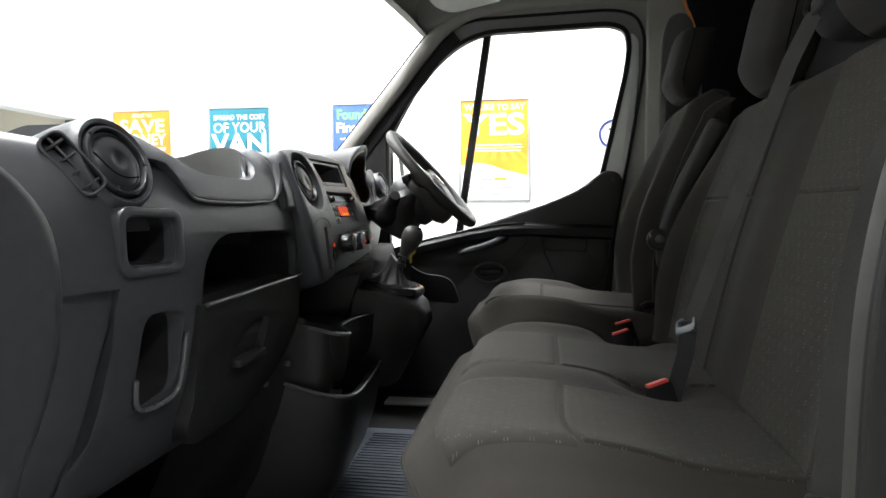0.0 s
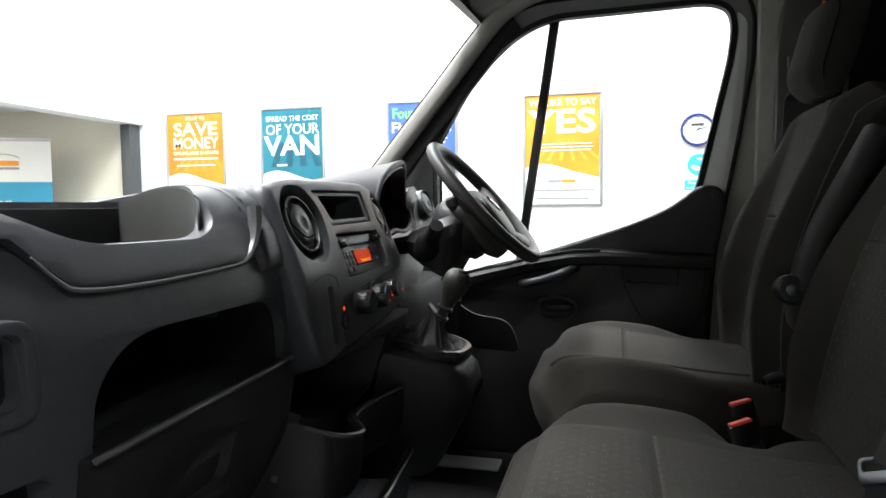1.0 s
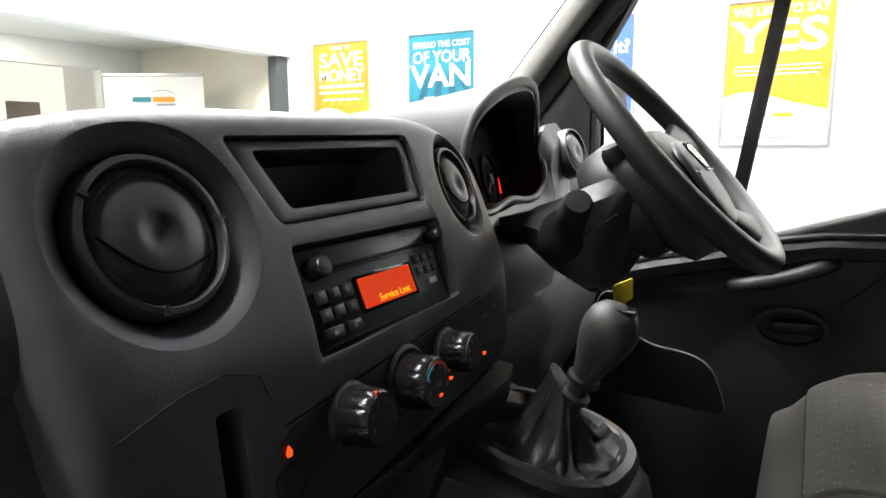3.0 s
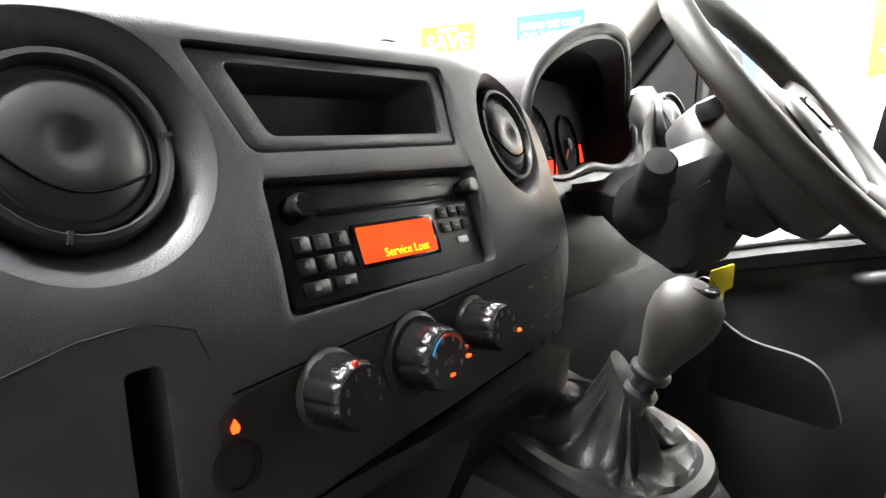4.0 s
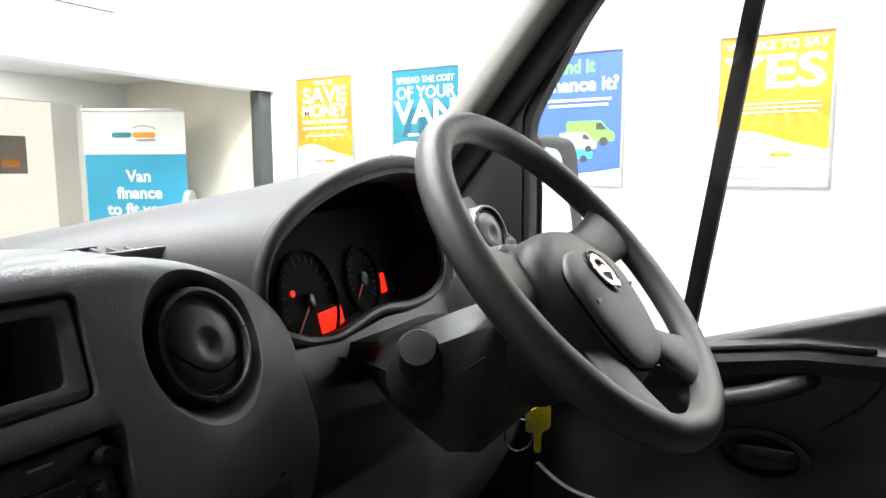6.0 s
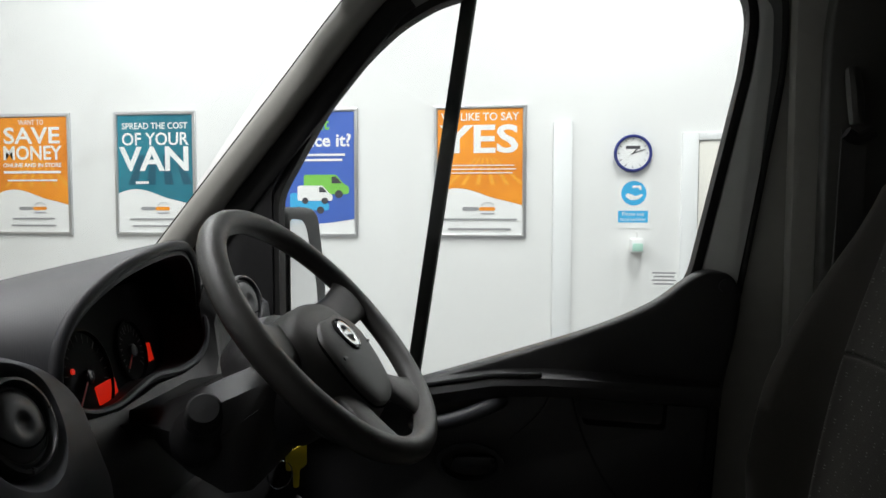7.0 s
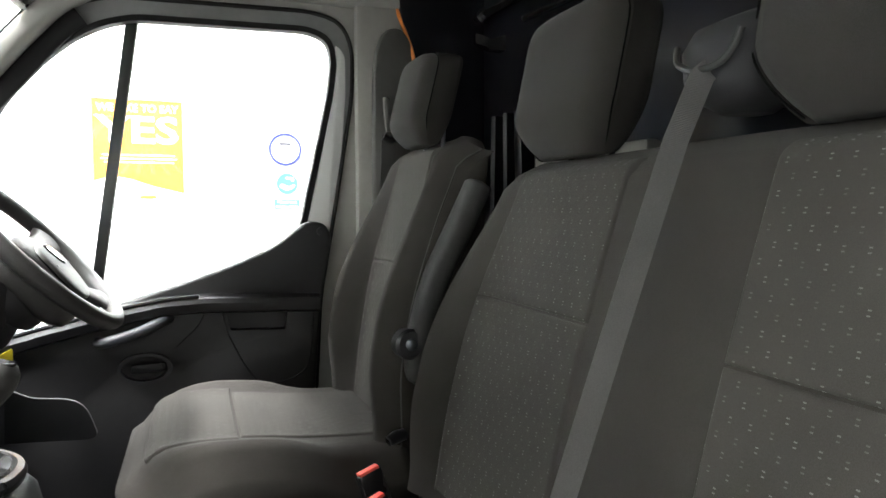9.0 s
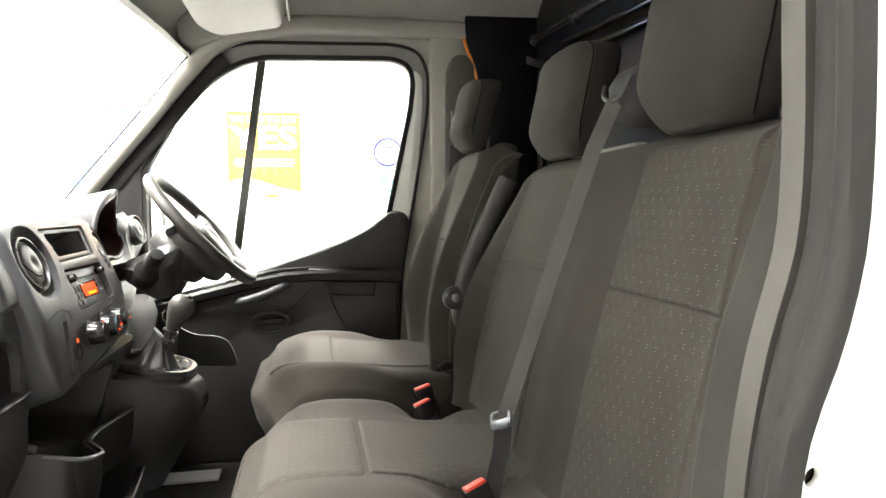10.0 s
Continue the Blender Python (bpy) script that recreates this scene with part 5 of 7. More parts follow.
for p in wall:
    z1 = [q for q in zip(cov, cov[1:]) if q[0][0] >= p.x >= q[1][0]]
    (xa, za), (xb, zb) = z1[0] if z1 else (cov[-2], cov[-1])
    top = za + (zb - za) * (p.x - xa) / (xb - xa) - 0.004
    cols.append([(p.x, p.y - 0.0035, 1.412), (p.x, p.y - 0.0035, top), (p.x, p.y + 0.002, top), (p.x, p.y + 0.002, 1.412)])
add_loft(bm, cols)
part("tray_end", bm, M_TRAY, tpan, "pale grey curved end wall of the tray", smooth=60)
# the tray's shaded floor and back wall, drawn as a black sheet
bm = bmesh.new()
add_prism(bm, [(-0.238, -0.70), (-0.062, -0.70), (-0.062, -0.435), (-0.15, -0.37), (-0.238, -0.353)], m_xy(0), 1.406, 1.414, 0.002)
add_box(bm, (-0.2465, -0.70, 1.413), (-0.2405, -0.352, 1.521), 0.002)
part("tray_shade", bm, M_DEEP, tpan, "black sheet standing in for shade on the tray's floor and back")


def wall_behind(rim):
    """The inner wall that runs from a rim forwards and down behind the dials."""
    bm = bmesh.new()
    rows = [[(p.x - d, p.y + 0.1 * d * (p.y - 0.5), p.z - e) for p in rim] for d, e in ((0.0, 0.002), (0.03, 0.008), (0.08, 0.014), (0.12, 0.018), (0.12, 0.03), (0.03, 0.02), (0.0, 0.008))]
    add_loft(bm, rows, cap=False, closed=False, wrap=True)
    return bm


HOOD = [(0.268, 1.485), (0.269, 1.535), (0.292, 1.574), (0.34, 1.604), (0.405, 1.627), (0.475, 1.638), (0.54, 1.640), (0.60, 1.634), (0.65, 1.614), (0.683, 1.585), (0.70, 1.55), (0.708, 1.515)]
hp = [(p.x, p.y) for p in spline([Vector(p) for p in HOOD], 3)]
bm = bmesh.new()
loops = []
for k in range(10):
    f = k / 9
    x = -0.075 - 0.40 * f
    out, inn = [], []
    for y, z in hp:
        lift = (1 - f) ** 0.8
        zz = 1.50 + (z - 1.50) * lift + 0.03 * f
        yy = 0.45 + (y - 0.45) * (1 + (0.7 if y > 0.45 else 0.12) * f)
        sk = -0.075 * max(0, (y - 0.42) / 0.29) ** 1.5 * (1 - f)
        shoulder = 0.13 * smooth_ramp(0.44 - y, 0.0, 0.18) * smooth_ramp(f, 0.0, 0.45)
        out.append((x + sk, yy - shoulder, zz))
        g = 0.012 if f < 0.15 else 0.02
        inn.append((x + sk + (0.004 if k == 0 else 0), 0.45 + (yy - 0.45) * 0.93, 1.47 + (zz - 1.47) * 0.90 - 0.004))
    loops.append(out + inn[::-1])
add_loft(bm, loops)
hood = part("dial_hood", bm, M_GRAIN, dash, "grained hood over the dials")
bm = bmesh.new()
add_loft(bm, [[(p[0], 0.46 + (p[1] - 0.46) * s, 1.46 + (p[2] - 1.46) * s) for p in row[len(hp):]] + [(p[0], 0.46 + (p[1] - 0.46) * (s - 0.012), 1.46 + (p[2] - 1.46) * (s - 0.012)) for p in reversed(row[len(hp):])] for row, s in zip(loops[1:8], [0.985] * 7)])
part("hood_lining", bm, M_FACE, hood, "matt black lining")
bm = bmesh.new()
add_tube(bm, [(-0.073 - 0.075 * max(0, (y - 0.42) / 0.29) ** 1.5, 0.45 + (y - 0.45) * 0.965, 1.485 + (z - 1.485) * 0.95) for y, z in hp], 0.0075, 10)
part("hood_lip", bm, M_GRAIN, hood)
# dial cluster sunk under the hood
DM = basis((-0.158, 0.505, 1.48), Vector((-0.2, 1, 0)).normalized(), (0, 0, 1), Vector((1, 0.2, 0)).normalized()) @ Matrix.Rotation(radians(-14), 4, "X")
bm = bmesh.new()
add_prism(bm, rrect(0.43, 0.19, 0.06, 6, 0.015, 0.0), DM, -0.02, 0.0)
clu = part("dial_panel", bm, M_FACE, dash, "black dial panel")
for y, z, r in ((-0.1, -0.002, 0.06), (0.035, 0.002, 0.045)):
    rm = DM @ Matrix.Translation((y, z, 0.001))
    bm = bmesh.new()
    add_lathe(bm, [(r, 0), (r, 0.004), (r - 0.003, 0.005), (r - 0.004, 0.0)], rm, 40, cap=False)
    dl = part("dial_ring", bm, M_FACE, clu)
    for q in range(19):
        bm = bmesh.new()
        add_box(bm, (r - (0.015 if q % 2 else 0.018), -0.0008, 0.0005), (r - 0.007, 0.0008, 0.0012), 0, m=rm @ Matrix.Rotation(radians(225 - q * 15), 4, "Z"))
        part("tick", bm, M_TICK, dl)
    bm = bmesh.new()
    add_box(bm, (0, -0.001, 0.003), (r - 0.012, 0.001, 0.004), 0, m=rm @ Matrix.Rotation(radians(218), 4, "Z"))
    part("needle", bm, M_RED, dl, "red needle")
    bm = bmesh.new()
    add_lathe(bm, [(0.009, 0.0), (0.009, 0.005), (0.007, 0.0065), (0.0005, 0.0065)], rm, 20, cap=False)
    part("needle_hub", bm, M_SMOOTH, dl)
for y, z, w, h, lean in ((-0.062, -0.03, 0.052, 0.024, 0.0), (0.09, -0.012, 0.018, 0.027, 0.0)):
    bm = bmesh.new()
    add_prism(bm, rrect(w, h, 0.002, 3, y, z), DM, 0.0005, 0.0025)
    part("info_display", bm, G_RED, clu, "glowing red display")
for y, z in ((-0.128, 0.012),):
    bm = bmesh.new()
    add_lathe(bm, [(0.0035, 0.0), (0.0035, 0.002), (0.0005, 0.0021)], DM @ Matrix.Translation((y, z, 0.001)), 12, cap=False)
    part("warning_lamp", bm, G_RED, clu, "small lit red warning lamp")
RIMLINE = spline([Vector(p) for p in ((-0.1, 0.33, 1.462), (-0.1, 0.37, 1.447), (-0.1, 0.412, 1.4435), (-0.105, 0.46, 1.45), (-0.11, 0.51, 1.455), (-0.11, 0.57, 1.449), (-0.11, 0.62, 1.453), (-0.112, 0.65, 1.468), (-0.114, 0.662, 1.494), (-0.13, 0.682, 1.52), (-0.165, 0.735, 1.538))], 5)
bm = bmesh.new()
add_tube(bm, RIMLINE, 0.0055, 8)
part("cluster_surround", bm, M_PLASTIC, dash, "charcoal rim below the dials")
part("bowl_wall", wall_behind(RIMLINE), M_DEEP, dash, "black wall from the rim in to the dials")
# demister grille let into the top beside the hood
bm = bmesh.new()
TG = basis((-0.165, 0.2, 1.5555), Vector((-0.1, 1, 0)).normalized(), Vector((-1, -0.1, 0.03)).normalized(), (0, 0, 1))
add_ring(bm, rrect(0.12, 0.05, 0.022, 6), rrect(0.108, 0.038, 0.017, 6), TG, -0.008, 0.003, 0.0012)
tg = part("top_grille", bm, M_PLASTIC, dash, "oval demister grille in the top")
bm = bmesh.new()
add_prism(bm, rrect(0.109, 0.039, 0.017, 6), TG, -0.012, -0.004)
part("cavity", bm, M_SEAM, tg)
for k in range(7):
    bm = bmesh.new()
    add_box(bm, (-0.0018, -0.019, -0.005), (0.0018, 0.019, 0.0022), 0.0006, m=TG @ Matrix.Translation((-0.042 + 0.014 * k, 0, 0)) @ Matrix.Rotation(radians(-24), 4, "Z"))
    part("slat", bm, M_PLASTIC, tg)

# driver's end with its vent
bm = bmesh.new()
loops = []
for y, x0, z1 in ((0.255, -0.075, 1.465), (0.33, -0.082, 1.447), (0.41, -0.08, 1.438), (0.5, -0.085, 1.447), (0.57, -0.088, 1.443), (0.62, -0.09, 1.448), (0.655, -0.1, 1.478), (0.67, -0.115, 1.53), (0.69, -0.118, 1.556), (0.7, -0.118, 1.562), (0.72, -0.12, 1.575), (0.8, -0.13, 1.58), (0.87, -0.15, 1.56), (0.95, -0.19, 1.52)):
    loops.append([(x0 - 0.01, y, 1.2), (x0 + 0.02, y, 1.36), (x0 + 0.01, y, z1 - 0.03), (x0 - 0.015, y, z1), (x0 - 0.12 if y > 0.69 else x0 - 0.03, y, min(z1, 1.53) if y > 0.69 else min(1.43, z1 - 0.012)), (-0.4, y, 1.40), (-0.4, y, 1.2)])
add_loft(bm, loops)
# darker plastic puts the shade below the dials into the colour
part("driver_side", bm, M_LOWER, dash)
vent("air_vent", (-0.098, 0.775, 1.523), (1, -0.1, 0.3), 0.047, -30, dash)
# knee panels below, their black base standing in for the column's shade
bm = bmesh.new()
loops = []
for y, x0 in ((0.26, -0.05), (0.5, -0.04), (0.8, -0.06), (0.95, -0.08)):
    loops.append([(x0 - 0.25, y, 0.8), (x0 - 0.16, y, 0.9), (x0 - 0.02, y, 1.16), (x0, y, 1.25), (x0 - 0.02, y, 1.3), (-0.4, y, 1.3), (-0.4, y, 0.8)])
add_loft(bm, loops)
part("knee_panel", bm, M_DEEP, dash, "knee panel blackened for the shade under the column")
bm = bmesh.new()
lobe = soft_poly([(0.03 + 0.8 * (x - 0.03), z + 0.022) for x, z in [(0.03, 1.1), (0.036, 1.218), (0.06, 1.202), (0.1, 1.186), (0.185, 1.18), (0.225, 1.158), (0.25, 1.095), (0.235, 1.085), (0.03, 1.095)]], [0.005, 0.01, 0.04, 0.05, 0.04, 0.03, 0.01, 0.01, 0.005], 5)
add_prism(bm, lobe, m_xz(0), 0.644, 0.654, 0.002, 2)
part("driver_pocket", bm, M_DEEP, dash)

# lower console under the stack, with the cup holder and a second pocket
bm = bmesh.new()
loops = []
for z, x1, ya, yb in ((1.29, 0.03, -0.225, 0.24), (1.2, 0.005, -0.26, 0.28), (1.1, -0.02, -0.285, 0.30), (1.0, -0.05, -0.30, 0.30), (0.88, -0.09, -0.24, 0.28), (0.75, -0.16, -0.15, 0.24), (0.7, -0.2, -0.1, 0.22)):
    loops.append([(x1 - 0.06, ya, z), (x1 - 0.015, ya + 0.015, z), (x1, ya + 0.06, z), (x1, yb - 0.06, z), (x1 - 0.015, yb - 0.01, z), (x1 - 0.06, yb, z), (-0.45, yb, z), (-0.45, ya, z)])
add_loft(bm, loops)
low = part("lower_console", bm, M_LOWER, dash, "dark lower console")
c1, c2 = bmesh.new(), bmesh.new()
add_prism(c1, soft_poly([(-0.26, 1.27), (-0.25, 1.19), (-0.1, 1.155), (0.03, 1.16), (0.06, 1.27)], 0.02, 4), m_yz(0), -0.16, 0.1)
add_prism(c2, soft_poly([(-0.22, 1.06), (-0.2, 1.03), (-0.05, 1.0), (0.1, 1.0), (0.24, 1.06)], 0.02, 4), m_yz(0), -0.16, 0.1)
cut(low, [c1, c2], 0.004)
CUP = spline([(-0.08, -0.25, 1.192), (-0.019, -0.26, 1.184), (0.02, -0.255, 1.175), (0.05, -0.235, 1.163), (0.066, -0.2, 1.156), (0.064, -0.175, 1.154), (0.04, -0.145, 1.157), (0.03, -0.126, 1.16), (0.034, -0.09, 1.165), (0.046, -0.04, 1.167), (0.052, 0.03, 1.161), (0.053, 0.078, 1.156)], 4)
POCKET = spline([(-0.05, -0.285, 1.066), (-0.012, -0.284, 1.055), (0.03, -0.275, 1.042), (0.07, -0.255, 1.032), (0.09, -0.225, 1.029), (0.093, -0.18, 1.03), (0.089, -0.08, 1.036), (0.082, 0.031, 1.043)], 4)


def wall_below(rim, steps, thick):
    """A curved wall hanging from a rim: steps of (drop, inward shift)."""
    rows = [[(p.x - s, p.y, p.z - h) for p in rim] for h, s in steps]
    rows += [[(p.x - s - thick, p.y, p.z - h) for p in rim] for h, s in reversed(steps)]
    bm = bmesh.new()
    add_loft(bm, rows, cap=False, closed=False, wrap=True)
    return bm


bm = bmesh.new()
add_tube(bm, CUP, 0.0045, 8)
part("cup_rim", bm, M_LIP, low)
part("cup_holder", wall_below(CUP, [(0, 0), (0.03, 0.001), (0.06, 0.004), (0.09, 0.012), (0.105, 0.02)], 0.012), M_LOWER, low, smooth=60)
bm = bmesh.new()
add_tube(bm, POCKET, 0.0045, 8)
part("pocket_rim", bm, M_LIP, low)
part("console_pocket", wall_below(POCKET, [(0, 0), (0.05, 0.003), (0.12, 0.016), (0.2, 0.045), (0.28, 0.09), (0.34, 0.13)], 0.014), M_LOWER, low, smooth=60)
# the console's own skin, from behind the glovebox lid to the two pockets
SKIN = spline([Vector(p) for p in ((-0.16, -0.47, 1.17), (-0.1, -0.39, 1.18), (-0.068, -0.336, 1.19), (-0.04, -0.292, 1.193), (-0.005, -0.266, 1.186), (0.03, -0.254, 1.172), (0.045, -0.236, 1.162))], 4)
part("console_skin", wall_below(SKIN, [(0, 0), (0.06, 0.0), (0.12, 0.006), (0.2, 0.03), (0.3, 0.08), (0.42, 0.16), (0.5, 0.22)], 0.01), M_LOWER, low, smooth=60)
for p in ((-0.036, -0.288, 1.108), (-0.066, -0.333, 1.075)):
    bm = bmesh.new()
    add_lathe(bm, [(0.006, -0.02), (0.006, 0.003), (0.003, 0.004), (0.0004, 0.003)], axis_frame(p, (1, -0.5, 0)), 12, cap=False)
    part("screw", bm, M_METAL, low, "small steel screw")

# gear lever console
gear = thing("gear_lever", (0.09, 0.19, 1.2), "black gear lever with pear knob and leather gaiter", "gear lever")
bm = bmesh.new()
loops = []
for x, z, ya, yb in ((-0.1, 1.26, 0.05, 0.33), (-0.02, 1.238, 0.06, 0.325), (0.06, 1.22, 0.075, 0.315), (0.13, 1.20, 0.095, 0.3), (0.165, 1.175, 0.12, 0.28), (0.178, 1.145, 0.14, 0.26)):
    loops.append([(x, ya, z - 0.03), (x, ya + 0.008, z - 0.008), (x, ya + 0.03, z), (x, yb - 0.03, z), (x, yb - 0.008, z - 0.008), (x, yb, z - 0.03), (x - 0.09, yb - 0.02, 0.95), (x - 0.09, ya + 0.02, 0.95)])
add_loft(bm, loops)
part("console", bm, M_LOWER, gear)
bm = bmesh.new()
base = [(0.065 + 0.086 * math.copysign(abs(math.cos(q)) ** 0.75, math.cos(q)), 0.2 + 0.083 * math.copysign(abs(math.sin(q)) ** 0.75, math.sin(q))) for q in [2 * math.pi * j / 72 for j in range(72)]]
add_tube(bm, [(x, y, 1.235 - 0.22 * x) for x, y in base], 0.013, 8, closed=True)
part("gaiter_ring", bm, M_SMOOTH, gear)
bm = bmesh.new()
loops = []
for s, h, w in ((1.0, 0.0, 0.0), (0.95, 0.01, 0.02), (0.88, 0.012, 0.05), (0.78, 0.006, 0.08), (0.68, 0.003, 0.1), (0.58, 0.004, 0.11), (0.48, 0.01, 0.11), (0.4, 0.02, 0.1), (0.33, 0.03, 0.09), (0.27, 0.041, 0.07), (0.22, 0.052, 0.04), (0.18, 0.062, 0.02), (0.16, 0.07, 0.0)):
    cx, cy = 0.065 + 0.026 * (1 - s), 0.2 - 0.002 * (1 - s)
    crease = [1 + w * (0.9 * math.sin(5 * 2 * math.pi * j / 72 + 2 * s) + 0.7 * math.sin(11 * 2 * math.pi * j / 72 + 5 * s) + 0.5 * math.sin(17 * 2 * math.pi * j / 72 - 4 * s)) for j in range(72)]
    loops.append([(cx + (x - 0.065) * s * crease[j], cy + (y - 0.2) * s * crease[(j + 3) % 72], 1.235 - 0.22 * x + h + 0.05 * w * (math.sin(6 * 2 * math.pi * j / 72 + 4 * s) + 0.8 * math.sin(13 * 2 * math.pi * j / 72))) for j, (x, y) in enumerate(base)])
add_loft(bm, loops)
part("gaiter", bm, material("black_leather", (0.018, 0.0175, 0.017), 0.38, 0, 0.15, 70, 0.5, 500), gear, "creased black leather gaiter", smooth=60)
GA = axis_frame((0.089, 0.198, 1.257), (0.42, -0.03, 0.91))
bm = bmesh.new()
add_lathe(bm, [(0.013, 0.0), (0.0125, 0.02), (0.0165, 0.022), (0.0165, 0.027), (0.011, 0.03), (0.0105, 0.042), (0.0175, 0.044), (0.018, 0.049), (0.0135, 0.052)], GA, 24)
part("shaft", bm, M_SMOOTH, gear)
bm = bmesh.new()
add_lathe(bm, [(0.0125, 0.045), (0.015, 0.055), (0.0185, 0.068), (0.0245, 0.085), (0.0285, 0.1), (0.029, 0.112), (0.0265, 0.124), (0.0195, 0.133), (0.010, 0.137), (0.0005, 0.138)], GA, 32, cap=False)
kn = part("knob", bm, M_WHEEL, gear, "worn grey-black pear knob")
bm = bmesh.new()
add_prism(bm, rrect(0.026, 0.03, 0.011, 5), GA @ Matrix.Translation((0, 0.0, 0.1335)) @ Matrix.Rotation(radians(-12), 4, "X"), -0.003, 0.003, 0.001)
part("shift_plate", bm, M_GLOSS, kn, "gloss shift diagram")


# ---- steering wheel and column ----
WC = Vector((0.137, 0.498, 1.528))
WN = Vector((0.742, 0, 0.67)).normalized()
SW = axis_frame(WC, WN)
wheel = thing("steering_wheel", WC - 0.05 * WN, "grey-black worn plastic steering wheel", "steering wheel")
bm = bmesh.new()
R = 0.1865
add_tube(bm, [SW @ Vector((R * math.cos(q), R * math.sin(q), 0)) for q in [2 * math.pi * j / 72 for j in range(72)]], 0.0165, 14, closed=True)
part("rim", bm, M_WHEEL, wheel, "worn shiny rim", smooth=80)
# pad: broad shoulders above, a long tapered chin below, standing proud of the spokes
pad = [(p.x, p.y) for p in spline([Vector(p) for p in ((0.0, 0.052), (0.05, 0.046), (0.088, 0.022), (0.094, -0.02), (0.08, -0.07), (0.056, -0.112), (0.03, -0.13), (0.0, -0.134), (-0.03, -0.13), (-0.056, -0.112), (-0.08, -0.07), (-0.094, -0.02), (-0.088, 0.022), (-0.05, 0.046))], 4, True)]


def crown(y):
    """The pad falls away towards its chin."""
    return -0.10 * max(0.0, -0.03 - y)


bm = bmesh.new()
add_loft(bm, [[SW @ Vector((x * k, (y + 0.02) * k - 0.02, h + crown((y + 0.02) * k - 0.02))) for x, y in pad] for k, h in ((0.8, -0.075), (0.98, -0.06), (1.0, -0.045), (0.985, -0.024), (0.93, -0.008), (0.84, 0.0), (0.6, 0.006), (0.3, 0.008))])
hub = part("hub", bm, M_WHEEL, wheel, "grey centre pad", smooth=70)
COVERPAD = [(p.x, p.y) for p in spline([Vector(p) for p in ((0.0, 0.012), (0.035, 0.01), (0.062, -0.008), (0.068, -0.035), (0.062, -0.075), (0.044, -0.108), (0.02, -0.119), (0.0, -0.121), (-0.02, -0.119), (-0.044, -0.108), (-0.062, -0.075), (-0.068, -0.035), (-0.062, -0.008), (-0.035, 0.01))], 4, True)]
bm = bmesh.new()
add_loft(bm, [[SW @ Vector((x * k, (y + 0.05) * k - 0.05, h + crown((y + 0.05) * k - 0.05))) for x, y in COVERPAD] for k, h in ((1.0, -0.01), (1.0, 0.006), (0.985, 0.0095), (0.95, 0.0115), (0.8, 0.014), (0.5, 0.016), (0.25, 0.0165))])
part("airbag_cover", bm, M_WHEEL, hub, "raised grained pad", smooth=60)
bm = bmesh.new()
add_tube(bm, [SW @ Vector((x * 1.012, (y + 0.05) * 1.012 - 0.05, 0.004 + crown(y))) for x, y in COVERPAD], 0.0016, 5, closed=True)
part("pad_seam", bm, M_SEAM, hub)
BG = SW @ Matrix.Translation((0, -0.021, 0.0)) @ Matrix.Scale(1.0, 4)
bm = bmesh.new()
add_lathe(bm, [(0.0255, 0.008), (0.0255, 0.0165), (0.0235, 0.018), (0.0225, 0.0155), (0.0005, 0.0155)], BG, 32, cap=False)
bd = part("badge", bm, M_GLOSS, hub, "round badge with chrome emblem")
bm = bmesh.new()
add_ring(bm, [(0.019 * math.cos(q), 0.02 * math.sin(q)) for q in [2 * math.pi * j / 24 for j in range(24)]], [(0.012 * math.cos(q), 0.0135 * math.sin(q)) for q in [2 * math.pi * j / 24 for j in range(24)]], BG, 0.0152, 0.0185, 0.0008)
part("badge_mark", bm, M_CHROME, bd, "chrome emblem")
bm = bmesh.new()
add_prism(bm, soft_poly([(-0.016, 0.003), (0.006, 0.006), (0.016, -0.002), (0.016, -0.006), (-0.004, -0.002), (-0.016, -0.004)], 0.002, 3), BG, 0.0152, 0.0183, 0.0006)
part("badge_mark", bm, M_CHROME, bd, "chrome emblem")
for sx in (-1, 1):
    bm = bmesh.new()
    add_prism(bm, soft_poly([(-0.005, -0.002), (0.005, -0.001), (0.006, 0.002), (0.0, 0.003), (-0.004, 0.002)], 0.001, 2), SW @ Matrix.Translation((sx * 0.055, -0.045, 0.0)), 0.0125, 0.0142, 0.0004)
    part("horn_mark", bm, M_SMOOTH, hub)
for ang, w, flare in ((8, 0.03, 1.35), (172, 0.03, 1.35), (-58, 0.024, 2.1), (-122, 0.024, 2.1)):
    a = radians(ang)
    d = Vector((math.cos(a), math.sin(a), 0))
    s = Vector((-math.sin(a), math.cos(a), 0))
    loops = []
    for f, ww, h, th in ((0.05, w * 1.35, -0.034, 0.018), (0.09, w * 1.15, -0.026, 0.014), (0.125, w, -0.015, 0.012), (0.155, w * (0.7 + 0.3 * flare), -0.007, 0.011), (0.172, w * (0.35 + 0.65 * flare), -0.003, 0.0105), (0.186, w * flare, -0.001, 0.01)):
        loops.append([SW @ (d * (f - 0.5 * (ww * math.cos(q)) ** 2 / 0.186) + s * (ww * math.cos(q)) + Vector((0, 0, h + th * math.sin(q)))) for q in [2 * math.pi * j / 18 for j in range(18)]])
    bm = bmesh.new()
    add_loft(bm, loops)
    part("spoke", bm, M_WHEEL, wheel, smooth=70)

col = thing("steering_column", (0.0, 0.498, 1.36), "black plastic steering column shroud with stalks", "steering column")
bm = bmesh.new()
loops = []
